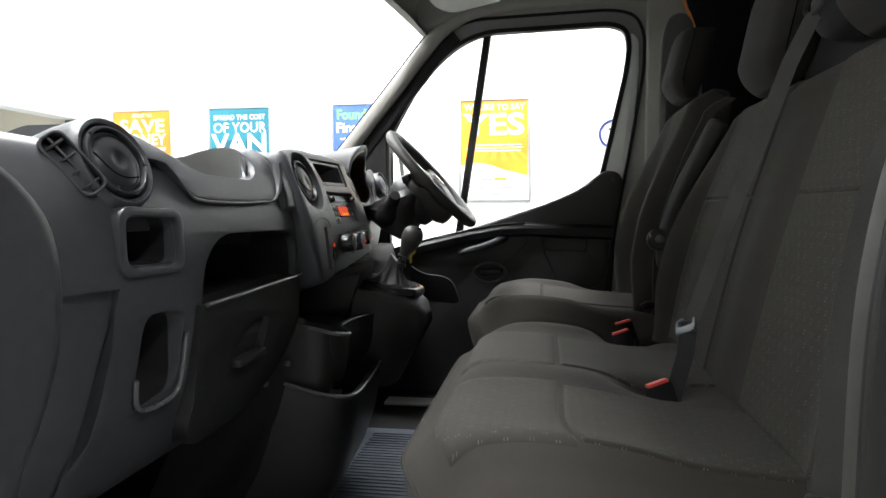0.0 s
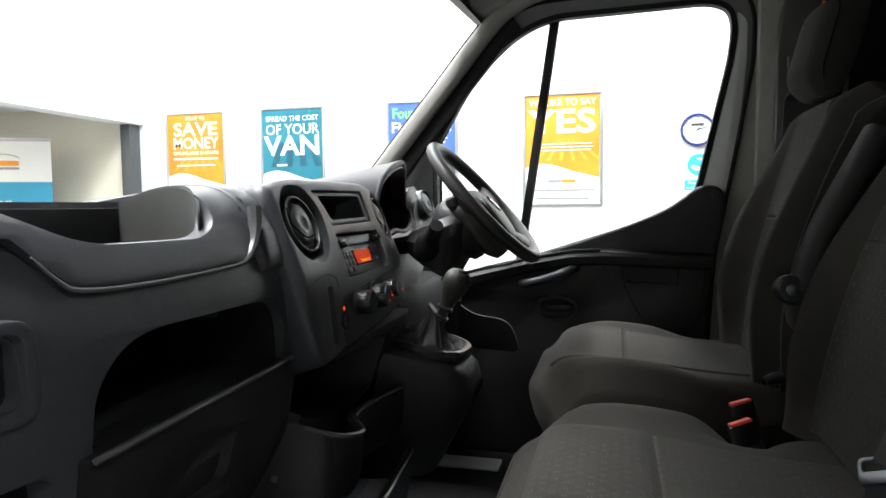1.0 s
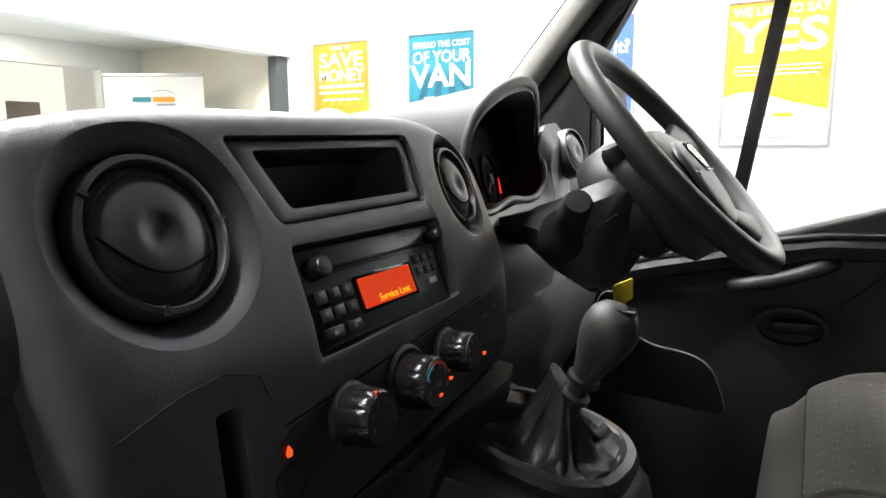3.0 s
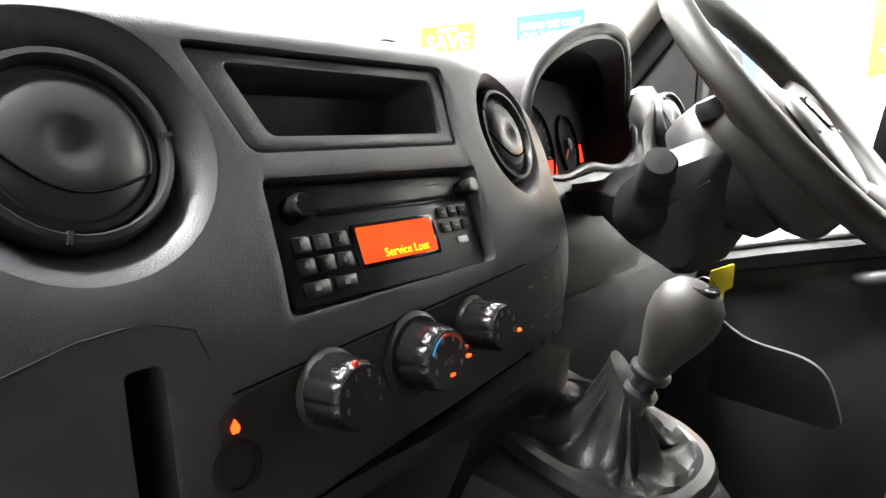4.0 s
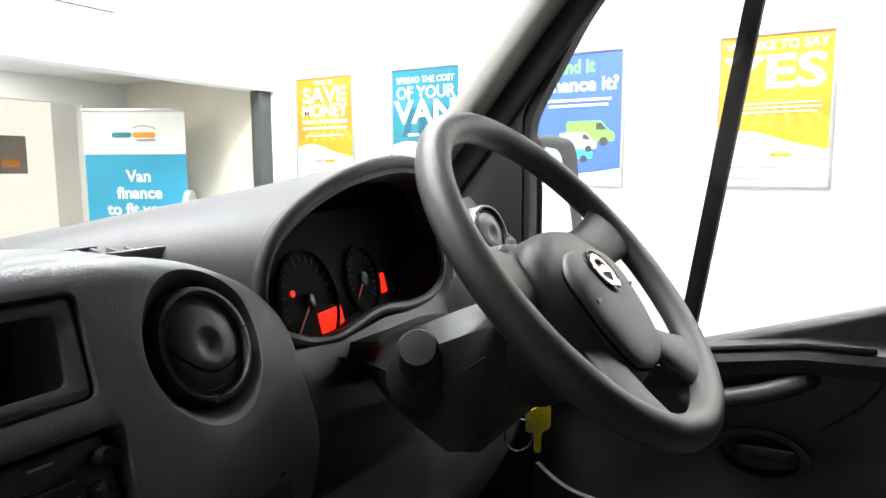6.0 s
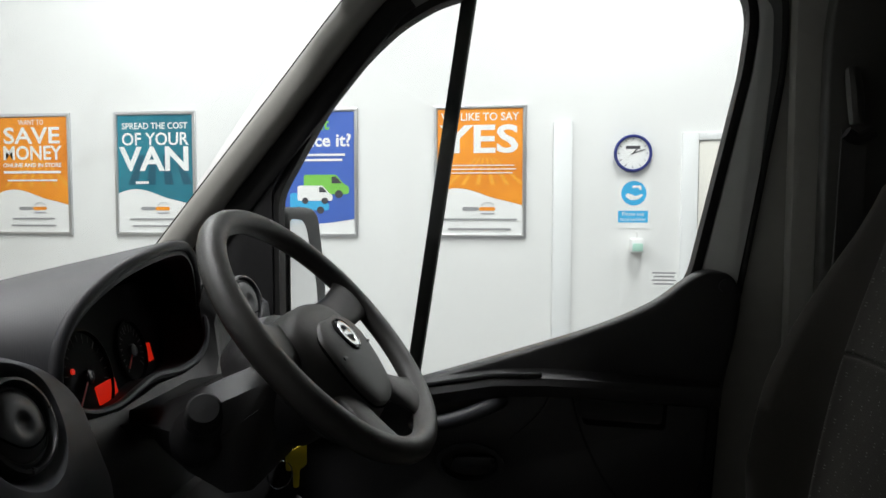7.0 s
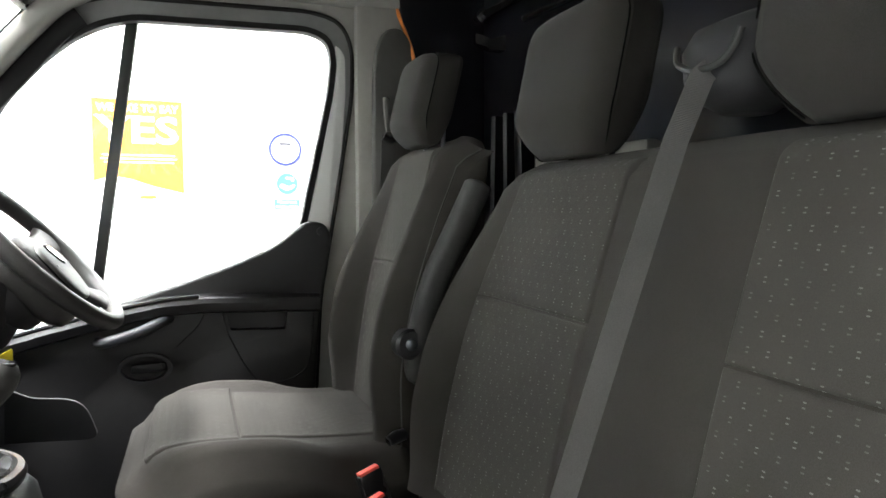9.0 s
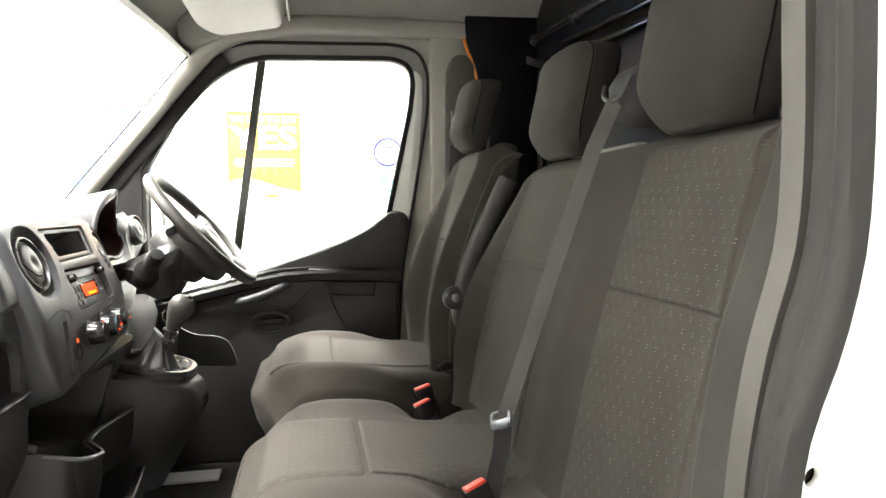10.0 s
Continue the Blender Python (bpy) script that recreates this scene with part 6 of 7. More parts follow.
for x, zt, zb, w in ((-0.12, 1.43, 1.39, 0.1), (-0.046, 1.444, 1.398, 0.115), (-0.03, 1.455, 1.386, 0.119), (0.0, 1.466, 1.362, 0.119), (0.045, 1.486, 1.338, 0.117), (0.062, 1.493, 1.34, 0.112), (0.085, 1.503, 1.375, 0.1), (0.105, 1.508, 1.43, 0.085)):
    zm = (zt + zb) / 2 + 0.012
    loops.append([(x, 0.498 - w, zm), (x, 0.498 - w + 0.004, zt - 0.025), (x, 0.498 - w + 0.03, zt), (x, 0.498 + w - 0.03, zt), (x, 0.498 + w - 0.004, zt - 0.025), (x, 0.498 + w, zm), (x, 0.498 + w - 0.015, zb + 0.012), (x, 0.498 + w - 0.045, zb), (x, 0.498 - w + 0.045, zb), (x, 0.498 - w + 0.015, zb + 0.012)])
add_loft(bm, loops)
part("shroud", bm, M_LOWER, col)
bm = bmesh.new()
add_lathe(bm, [(0.07, 0.0), (0.084, 0.01), (0.088, 0.03), (0.086, 0.06), (0.076, 0.078), (0.055, 0.085)], axis_frame(WC - 0.125 * WN - 0.012 * Vector((-0.67, 0, 0.742)), WN), 36)
part("clock_spring", bm, M_LOWER, col)
bm = bmesh.new()
add_tube(bm, [(-0.04, 0.3815, 1.432), (0.0, 0.3785, 1.425), (0.045, 0.3805, 1.422), (0.085, 0.398, 1.45)], 0.0012, 5)
part("shut_line", bm, M_DEEP, col)
bm = bmesh.new()
sm = axis_frame((0.012, 0.404, 1.415), (0.049, -0.086, 0.063))
add_lathe(bm, [(0.036, -0.012), (0.0355, 0.012), (0.032, 0.024), (0.022, 0.036), (0.0195, 0.05), (0.019, 0.07), (0.0205, 0.072), (0.0205, 0.078), (0.019, 0.08), (0.0185, 0.102), (0.0155, 0.108), (0.0005, 0.109)], sm, 28, cap=False)
part("stalk", bm, M_DEEP, col)
bm = bmesh.new()
add_lathe(bm, [(0.018, 0), (0.018, 0.012), (0.014, 0.02), (0.0005, 0.021)], axis_frame((0.075, 0.43, 1.52), (-0.4, -0.3, 1)), 24, cap=False)
part("stalk_cap", bm, M_DEEP, col)
bm = bmesh.new()
add_lathe(bm, [(0.02, 0), (0.02, 0.01), (0.016, 0.014), (0.0005, 0.014)], axis_frame((0.045, 0.608, 1.385), (0.4, 0.8, -0.1)), 24, cap=False)
part("ignition_lock", bm, M_METAL, col)
key = thing("key", (0.03, 0.66, 1.25), "ignition key with a yellow paper tag on a ring", "key")
bm = bmesh.new()
add_tube(bm, [(0.012 + 0.016 * math.cos(q), 0.645 + 0.01 * math.cos(q), 1.27 + 0.022 * math.sin(q)) for q in [2 * math.pi * j / 24 for j in range(24)]], 0.0012, 6, closed=True)
part("ring", bm, M_CHROME, key)
bm = bmesh.new()
add_prism(bm, soft_poly([(-0.016, 0.024), (0.018, 0.036), (0.018, 0.0), (0.006, -0.006), (0.005, -0.034), (-0.004, -0.034), (-0.004, -0.006), (-0.016, -0.004)], 0.004, 3), basis((0.032, 0.66, 1.278), (0.8, 0.6, 0), (0, 0, 1), (0.6, -0.8, 0)), -0.002, 0.002, 0.0008)
part("tag", bm, M_YELLOW, key, "yellow tag")


# ---- seats ----
def smooth(a, b, x):
    t = max(0.0, min(1.0, (x - a) / (b - a)))
    return t * t * (3 - 2 * t)


def grid_pad(bm, nu, nv, top, bottom):
    """A closed pad from two maps (u, v) -> point, joined round the rim."""
    A = [[bm.verts.new(top(i / nu, j / nv)) for j in range(nv + 1)] for i in range(nu + 1)]
    B = [[bm.verts.new(bottom(i / nu, j / nv)) for j in range(nv + 1)] for i in range(nu + 1)]
    fs = []
    uvl = bm.loops.layers.uv.verify()
    for i in range(nu):
        for j in range(nv):
            fs.append(bm.faces.new((A[i][j], A[i + 1][j], A[i + 1][j + 1], A[i][j + 1])))
            fs.append(bm.faces.new((B[i][j], B[i][j + 1], B[i + 1][j + 1], B[i + 1][j])))
    rim = [(i, 0) for i in range(nu)] + [(nu, j) for j in range(nv)] + [(i, nv) for i in range(nu, 0, -1)] + [(0, j) for j in range(nv, 0, -1)]
    mid = sum((A[i][j].co + B[i][j].co for i, j in rim), Vector()) / (2 * len(rim))
    rings = []
    for i, j in rim:
        a, b = A[i][j].co, B[i][j].co
        axis = (b - a).normalized()
        out = (a + b) / 2 - mid
        out = (out - axis * out.dot(axis)).normalized()
        bulge = min(0.016, 0.12 * (b - a).length)
        rings.append([A[i][j]] + [bm.verts.new(a + (b - a) * t + out * bulge * math.sin(math.pi * t) ** 0.6) for t in (0.06, 0.18, 0.5, 0.82, 0.94)] + [B[i][j]])
    for k in range(len(rim)):
        r, s = rings[k], rings[(k + 1) % len(rim)]
        for q in range(len(r) - 1):
            fs.append(bm.faces.new((r[q], r[q + 1], s[q + 1], s[q])))
    fix(bm, fs)
    return fs


def uv_by(ob, f):
    """Lay a map in metres over a part."""
    me = ob.data
    lay = me.uv_layers.new(name="UVMap") if not me.uv_layers else me.uv_layers[0]
    for lp in me.loops:
        lay.data[lp.index].uv = f(me.vertices[lp.vertex_index].co)


def patch(f, u0, u1, v0, v1, n, lift, nu=10, nv=10):
    """A thin panel of cloth laid on a surface f(u, v) along the normal n(u, v), its rim tucked in."""
    bm = bmesh.new()

    def spread(a):
        return 0.6 * a + 0.4 * (0.5 - 0.5 * math.cos(math.pi * a)) if nu < 20 else 0.5 - 0.5 * math.cos(math.pi * a)

    def top(a, b):
        a, b = spread(a), spread(b)
        u, v = u0 + (u1 - u0) * a, v0 + (v1 - v0) * b
        e = min(a, 1 - a, b, 1 - b)
        return Vector(f(u, v)) + Vector(n(u, v)) * (lift * smooth(-0.001, 0.014, e) - 0.002 * (1 - smooth(0, 0.006, e)))

    def bot(a, b):
        a, b = spread(a), spread(b)
        u, v = u0 + (u1 - u0) * a, v0 + (v1 - v0) * b
        return Vector(f(u, v)) - Vector(n(u, v)) * 0.006

    grid_pad(bm, nu, nv, top, bot)
    return bm


def back_surface(y0, y1, zb, zt, x0, slope, bolsters, curve=0.02, rim=0.10, taper=0.045):
    """The front of a backrest: u from y0 to y1, v up. bolsters: list of (y, half width, height)."""
    def f(u, v):
        y = y0 + (y1 - y0) * u
        z = zb + (zt - zb) * v
        x = x0 + slope * (z - zb) - curve * math.sin(math.pi * v) * 0.6
        for by, bw, bh in bolsters:
            x -= bh * math.exp(-((y - by) / bw) ** 2) * (1 - 0.85 * smooth(0.4, 1.0, v)) * (0.6 + 0.4 * smooth(0.0, 0.3, v))
        e = min(u, 1 - u)
        y += (taper if u < 0.5 else -taper) * smooth(0.4, 1.0, v) ** 1.3 * (1 - smooth(0, 0.4, e))
        x += 0.05 * (1 - smooth(0, rim, e)) ** 2
        x += 0.05 * (1 - smooth(0, 0.07, 1 - v)) ** 2
        z -= 0.035 * (1 - smooth(0, 1.6 * rim, e)) ** 2 * smooth(0.7, 1, v)
        return (x, y, z)
    return f


def nrm(f):
    def n(u, v):
        d = 0.002
        a = Vector(f(min(u + d, 1), v)) - Vector(f(max(u - d, 0), v))
        b = Vector(f(u, min(v + d, 1))) - Vector(f(u, max(v - d, 0)))
        c = a.cross(b).normalized()
        return c if c.x < 0 else -c
    return n


def cush_surface(x0, x1, y0, y1, z, ridges, sag=0.03, wells=()):
    """The top of a seat cushion: u across, v from the front edge back."""
    def f(u, v):
        y = y0 + (y1 - y0) * u
        x = x0 + (x1 - x0) * v
        zz = z - sag * smooth(0.2, 1.0, v) + 0.006 * math.sin(math.pi * min(1, v * 1.6))
        for wx, wy in wells:
            zz -= 0.045 * math.exp(-((y - wy) / 0.05) ** 2 - ((x - wx) / 0.06) ** 2)
        for by, bw, bh in ridges:
            zz += bh * math.exp(-((y - by) / bw) ** 2) * smooth(0.0, 0.3, v) * (1 - smooth(0.5, 0.75, v))
        e = min(u, 1 - u)
        zz -= 0.05 * (1 - smooth(0, 0.13, e)) ** 2
        zz -= 0.06 * (1 - smooth(0, 0.2, v)) ** 2
        x += 0.07 * (1 - smooth(0, 0.25, e)) ** 2 * (1 - v)
        return (x, y, zz)
    return f


def upn(f):
    g = nrm(f)

    def n(u, v):
        c = g(u, v)
        return c if c.z > 0 else -c
    return n


def headrest(parent_name, o, w, h, d, label):
    """A padded head restraint on two posts."""
    t = thing("headrest", o, label, "headrest", "headrests")

    def half_width(q):
        """Half width at height q from -1 to 1: square shoulders, cut lower corners."""
        chin = max(0.0, (-0.3 - q) / 0.7)
        return w / 2 * (1 - 0.36 * chin ** 1.7) * (max(0.0, 1 - max(0.0, q) ** 7)) ** (1 / 5)

    def front(q, y):
        """The front face: gently crowned, tucked in under the chin."""
        chin = max(0.0, (-0.35 - q) / 0.65)
        return o[0] + 0.012 + 0.025 * q - d / 2 + 0.05 * chin ** 1.6 + 0.02 * (y / (w / 2)) ** 2

    loops = []
    for k in range(25):
        q = -1 + 2 * (0.5 - 0.5 * math.cos(math.pi * k / 24))
        ww = max(0.02, half_width(q))
        z = o[2] + 0.02 + h / 2 + q * h / 2
        e = (max(0.0, 1 - abs(q) ** 9)) ** 0.25
        xb = o[0] + 0.022 + 0.025 * q + d / 2
        xm = (front(q, 0) + xb) / 2
        ring = []
        for f in [-1 + j / 7 for j in range(15)]:
            y = ww * (math.sin(math.pi / 2 * f) * 0.35 + 0.65 * f)
            r = 0.026 * max(0.0, (abs(f) - 0.7) / 0.3) ** 2
            ring.append((xm + (front(q, y) + r - xm) * (0.35 + 0.65 * e), o[1] + y, z))
        for f in (0.25, 0.55, 0.85):
            ring.append((xm + (front(q, ww) + (xb - front(q, ww)) * f - xm) * (0.35 + 0.65 * e), o[1] + ww + 0.007 * math.sin(math.pi * f), z))
        for f in [1 - j / 4 for j in range(9)]:
            ring.append((xm + (xb + 0.012 * (1 - f * f) - xm) * (0.35 + 0.65 * e), o[1] + ww * f * 0.97, z))
        for f in (0.85, 0.55, 0.25):
            ring.append((xm + (front(q, ww) + (xb - front(q, ww)) * f - xm) * (0.35 + 0.65 * e), o[1] - ww - 0.007 * math.sin(math.pi * f), z))
        loops.append(ring)
    bm = bmesh.new()
    add_loft(bm, loops)
    p = part("pad", bm, M_HEAD, t, smooth=60)
    for sy in (-1, 1):
        line = []
        for k in range(25):
            q = -0.96 + 1.9 * k / 24
            ww = max(0.02, half_width(q))
            line.append((front(q, ww) + 0.017, o[1] + sy * (ww + 0.001), o[2] + 0.02 + h / 2 + q * h / 2))
        bm = bmesh.new()
        add_tube(bm, line, 0.0014, 5)
        part("seam", bm, M_SEAM, p)
    for s in (-1, 1):
        bm = bmesh.new()
        add_tube(bm, [(o[0] + 0.05, o[1] + s * 0.06, o[2] - 0.06), (o[0] + 0.055, o[1] + s * 0.06, o[2] + 0.06)], 0.005, 10)
        part("post", bm, M_STEEL, t)
        bm = bmesh.new()
        add_box(bm, (o[0] + 0.035, o[1] + s * 0.06 - 0.012, o[2] - 0.03), (o[0] + 0.068, o[1] + s * 0.06 + 0.012, o[2] + 0.008), 0.003)
        part("guide", bm, M_DEEP, t)
    return t


def strap(pts, width, side, thick=0.0012):
    """A flat band of webbing along points; side: the direction of its width."""
    bm = bmesh.new()
    P = [Vector(p) for p in pts]
    loops = []
    for i, p in enumerate(P):
        d = (P[min(i + 1, len(P) - 1)] - P[max(i - 1, 0)]).normalized()
        s = Vector(side)
        s = (s - d * s.dot(d)).normalized() * width / 2
        n = d.cross(s).normalized() * thick
        loops.append([p - s - n, p + s - n, p + s + n, p - s + n])
    add_loft(bm, loops)
    return bm


def buckle(o, axis, length=0.085):
    t = thing("belt_buckle", o, "black seat belt buckle with a red release button", "belt buckle", "belt buckles")
    m = axis_frame(o, axis, (1, 0.25, 0.2))
    bm = bmesh.new()
    add_box(bm, (-0.012, -0.024, -length), (0.012, 0.024, 0), 0.005, m=m)
    part("body", bm, M_SMOOTH, t)
    bm = bmesh.new()
    add_box(bm, (-0.0095, -0.02, -0.004), (0.0095, 0.02, 0.0045), 0.002, m=m)
    part("release_button", bm, M_RED, t, "red release button")
    return t


# passenger bench for two
bench = thing("bench_seat", (0.55, -0.3, 0.7), "dark grey cloth double passenger seat", "bench seat")
bf = cush_surface(0.29, 0.85, -0.83, 0.205, 1.125, [(-0.40, 0.07, 0.016), (0.13, 0.06, 0.014), (-0.80, 0.08, 0.016)], 0.03, ((0.69, -0.352), (0.68, 0.108), (0.70, 0.2)))
bn = upn(bf)
bm = bmesh.new()


def under(f, drop, tuck):
    def g(u, v):
        x, y, z = f(u, v)
        return (x + tuck * (1 - v), y, z - drop + 0.03 * (1 - smooth(0, 0.2, v)))
    return g


grid_pad(bm, 44, 26, bf, under(bf, 0.17, 0.05))
cu = part("cushion", bm, M_SEAT, bench, smooth=60)
for u0, u1 in ((0.085, 0.345), (0.50, 0.785)):
    b = patch(bf, u0, u1, 0.42, 0.96, bn, 0.004, 38, 38)
    p = part("insert", b, M_INSERT, cu, "patterned cloth panel", smooth=60)
    uv_by(p, lambda c: (c.y, c.x))
    b = patch(bf, u0 - 0.02, u1 + 0.02, 0.075, 0.412, bn, 0.005, 14, 12)
    p = part("insert", b, M_INSERT, cu, smooth=60)
    uv_by(p, lambda c: (c.y, c.x))
bm = bmesh.new()
add_tube(bm, [Vector(bf(k / 40, 0.0)) + Vector((-0.003, 0, -0.004)) for k in range(41)], 0.003, 6)
part("piping", bm, M_SEAT, cu)
bm = bmesh.new()
add_box(bm, (0.36, -0.76, 0.7), (0.84, 0.13, 0.99), 0.01)
part("base", bm, M_LOWER, bench, "black steel base")
Y0, Y1 = -0.865, 0.252
sf = back_surface(Y0, Y1, 1.08, 1.69, 0.815, 0.27, [(0.215, 0.055, 0.065), (-0.33, 0.07, 0.012), (-0.81, 0.06, 0.03)], rim=0.05)
sn = nrm(sf)
bm = bmesh.new()
grid_pad(bm, 56, 30, sf, lambda u, v: (0.955 + 0.24 * (sf(u, v)[2] - 1.08), sf(u, v)[1], sf(u, v)[2] - 0.01))
bk = part("backrest", bm, M_SEAT, bench, smooth=60)
for ya, yb in ((-0.2, 0.15), (-0.755, -0.44)):
    for v0, v1 in ((0.03, 0.607), (0.609, 0.975)):
        p = part("insert", patch(sf, (ya - Y0) / (Y1 - Y0), (yb - Y0) / (Y1 - Y0), v0, v1, sn, 0.004, 38, 38), M_INSERT, bk, "patterned cloth panel", smooth=60)
        uv_by(p, lambda c: (c.y, c.z))
headrest("m", (0.985, 0.005, 1.67), 0.295, 0.24, 0.09, "dark grey cloth headrest over the middle seat")
headrest("p", (0.985, -0.553, 1.67), 0.315, 0.265, 0.1, "dark grey cloth headrest over the outer passenger seat")
# belt tower of the middle seat
tower = thing("belt_guide", (0.99, -0.31, 1.66), "black plastic belt guide on the bench shoulder", "belt guide")
bm = bmesh.new()
loops = []
for z, w, x0, x1 in ((1.735, 0.022, 0.972, 1.03), (1.75, 0.045, 0.95, 1.05), (1.775, 0.06, 0.937, 1.06), (1.81, 0.066, 0.938, 1.06), (1.835, 0.062, 0.955, 1.055), (1.848, 0.045, 0.985, 1.045)):
    loops.append([(x, -0.30 + y, z) for x, y in [((x0 + x1) / 2 + a * (x1 - x0) / 2, b * w) for a, b in [(p[0], p[1]) for p in rrect(2, 2, 0.7, 4)]]])
SHIFT = Vector((0.02, -0.045, -0.02))
add_loft(bm, [[Vector(p) + SHIFT for p in r] for r in loops])
tw = part("body", bm, M_DEEP, tower)
bm = bmesh.new()
add_tube(bm, [p + SHIFT for p in spline([Vector(p) for p in ((0.938, -0.352, 1.815), (0.932, -0.348, 1.795), (0.93, -0.328, 1.782), (0.93, -0.29, 1.782), (0.932, -0.262, 1.795), (0.938, -0.255, 1.815))])], 0.004, 8)
part("slot_lip", bm, M_MATT, tower)
bm = bmesh.new()
add_lathe(bm, [(0.034, 0.0), (0.034, 0.05), (0.032, 0.085), (0.026, 0.095)], axis_frame((1.0, -0.385, 1.655), (0, 0, 1)), 24)
part("foot", bm, M_DEEP, tower)
belt = thing("seat_belt", (0.9, -0.32, 1.3), "grey webbing seat belt across the middle backrest", "seat belt")
part("webbing", strap([(0.972, -0.352, 1.772), (0.948, -0.352, 1.752), (0.915, -0.35, 1.68), (0.838, -0.345, 1.46), (0.76, -0.335, 1.22)], 0.027, (0.85, -0.5, 0)), M_BELT, belt, smooth=60)
bm = bmesh.new()
tm = axis_frame((0.754, -0.33, 1.212), (-0.8, -0.5, 0.5), (-0.45, 0.2, 1))
add_ring(bm, rrect(0.044, 0.032, 0.008, 4), rrect(0.032, 0.012, 0.004, 4, 0, 0.005), tm, -0.004, 0.004, 0.0015)
part("tongue", bm, M_STEEL, belt, "steel belt tongue")
part("webbing", strap([(0.757, -0.335, 1.203), (0.75, -0.345, 1.16), (0.735, -0.352, 1.11), (0.725, -0.355, 1.07)], 0.03, (0.9, -0.4, 0)), M_DEEP, belt)
belt2 = thing("seat_belt", (0.9, -0.83, 1.3), "grey webbing seat belt hanging at the doorway pillar", "seat belt")
wb = part("webbing", strap(spline([(0.89, -0.878, 1.66), (0.878, -0.876, 1.6), (0.855, -0.874, 1.53), (0.826, -0.873, 1.435), (0.803, -0.873, 1.296), (0.79, -0.873, 1.12)]), 0.042, (0.9, -0.4, 0)), M_STRAP, belt2, smooth=60)
bm = bmesh.new()
add_box(bm, (0.765, -0.888, 1.06), (0.815, -0.858, 1.13), 0.006)
part("anchor", bm, M_SMOOTH, belt2, "black belt anchor")
buckle((0.70, -0.352, 1.108), (-0.35, 0.1, 1))
buckle((0.685, 0.108, 1.118), (-0.35, 0.1, 1))
buckle((0.703, 0.212, 1.126), (-0.3, 0.1, 1))

# driver's seat
seat = thing("driver_seat", (0.55, 0.5, 0.7), "dark grey cloth driver's seat with bolsters", "car seat")
df = cush_surface(0.27, 0.80, 0.24, 0.80, 1.165, [(0.28, 0.05, 0.02), (0.76, 0.05, 0.02)], 0.022, ((0.69, 0.21),))
dn = upn(df)
bm = bmesh.new()
grid_pad(bm, 34, 26, df, under(df, 0.16, 0.05))
cu = part("cushion", bm, M_SEAT, seat, smooth=60)
p = part("insert", patch(df, 0.2, 0.8, 0.41, 0.97, dn, 0.004, 38, 38), M_INSERT, cu, "patterned cloth panel", smooth=60)
uv_by(p, lambda c: (c.y, c.x))
p = part("insert", patch(df, 0.16, 0.84, 0.09, 0.402, dn, 0.004, 38, 38), M_INSERT, cu, smooth=60)
uv_by(p, lambda c: (c.y, c.x))
bm = bmesh.new()
add_tube(bm, [Vector(df(0.0, k / 30)) + Vector((0, -0.002, -0.012)) for k in range(31)], 0.0022, 5)
part("seam", bm, M_BELT, cu)
bm = bmesh.new()
add_box(bm, (0.36, 0.3, 0.7), (0.8, 0.76, 1.02), 0.015)
part("base", bm, M_LOWER, seat, "black seat base")
sf = back_surface(0.272, 0.78, 1.12, 1.762, 0.787, 0.2, [(0.318, 0.05, 0.08), (0.735, 0.05, 0.085)], taper=0.05)
sn = nrm(sf)
bm = bmesh.new()
grid_pad(bm, 30, 30, sf, lambda u, v: (0.90 + 0.16 * (sf(u, v)[2] - 1.12), sf(u, v)[1], sf(u, v)[2] - 0.01))
bk = part("backrest", bm, M_SEAT, seat, smooth=60)
for v0, v1 in ((0.03, 0.562), (0.564, 0.97)):
    p = part("insert", patch(sf, 0.24, 0.78, v0, v1, sn, 0.004, 38, 38), M_INSERT, bk, "patterned cloth panel", smooth=60)
    uv_by(p, lambda c: (c.y, c.z))
bm = bmesh.new()
add_tube(bm, [Vector(sf(0.03, k / 30)) + Vector((0.002, -0.002, 0)) for k in range(31)], 0.0018, 5)
part("seam", bm, M_BELT, bk)
headrest("d", (0.885, 0.50, 1.728), 0.228, 0.2, 0.085, "dark grey cloth headrest on the driver's seat")
arm = thing("armrest", (0.85, 0.276, 1.3), "dark padded armrest folded up beside the driver's backrest", "armrest")
bm = bmesh.new()
way = spline([(0.825, 0.276, 1.265), (0.822, 0.276, 1.33), (0.853, 0.276, 1.45), (0.91, 0.276, 1.57), (0.942, 0.276, 1.635), (0.954, 0.276, 1.66)], 6)
loops = []
for k, p in enumerate(way):
    t = (way[min(k + 1, len(way) - 1)] - way[max(k - 1, 0)]).normalized()
    side = Vector((t.z, 0, -t.x))
    e = min(k, len(way) - 1 - k)
    g = (0.55, 0.82, 0.95)[e] if e < 3 else 1.0
    loops.append([p + side * (0.026 * g * math.copysign(abs(math.cos(q)) ** 0.7, math.cos(q))) + Vector((0, 0.03 * g * math.copysign(abs(math.sin(q)) ** 0.7, math.sin(q)), 0)) for q in [2 * math.pi * j / 20 for j in range(20)]])
add_loft(bm, loops)
part("pad", bm, M_MATT, arm, smooth=60)
bm = bmesh.new()
add_lathe(bm, [(0.03, -0.02), (0.03, 0.012), (0.024, 0.018), (0.0005, 0.018)], axis_frame((0.80, 0.265, 1.345), (0, -1, 0.1)), 28, cap=False)
part("pivot", bm, M_SMOOTH, arm)
bm = bmesh.new()
add_lathe(bm, [(0.012, 0.0), (0.012, 0.02), (0.008, 0.023), (0.0005, 0.023)], axis_frame((0.80, 0.265, 1.345), (0, -1, 0.1)), 12, cap=False)
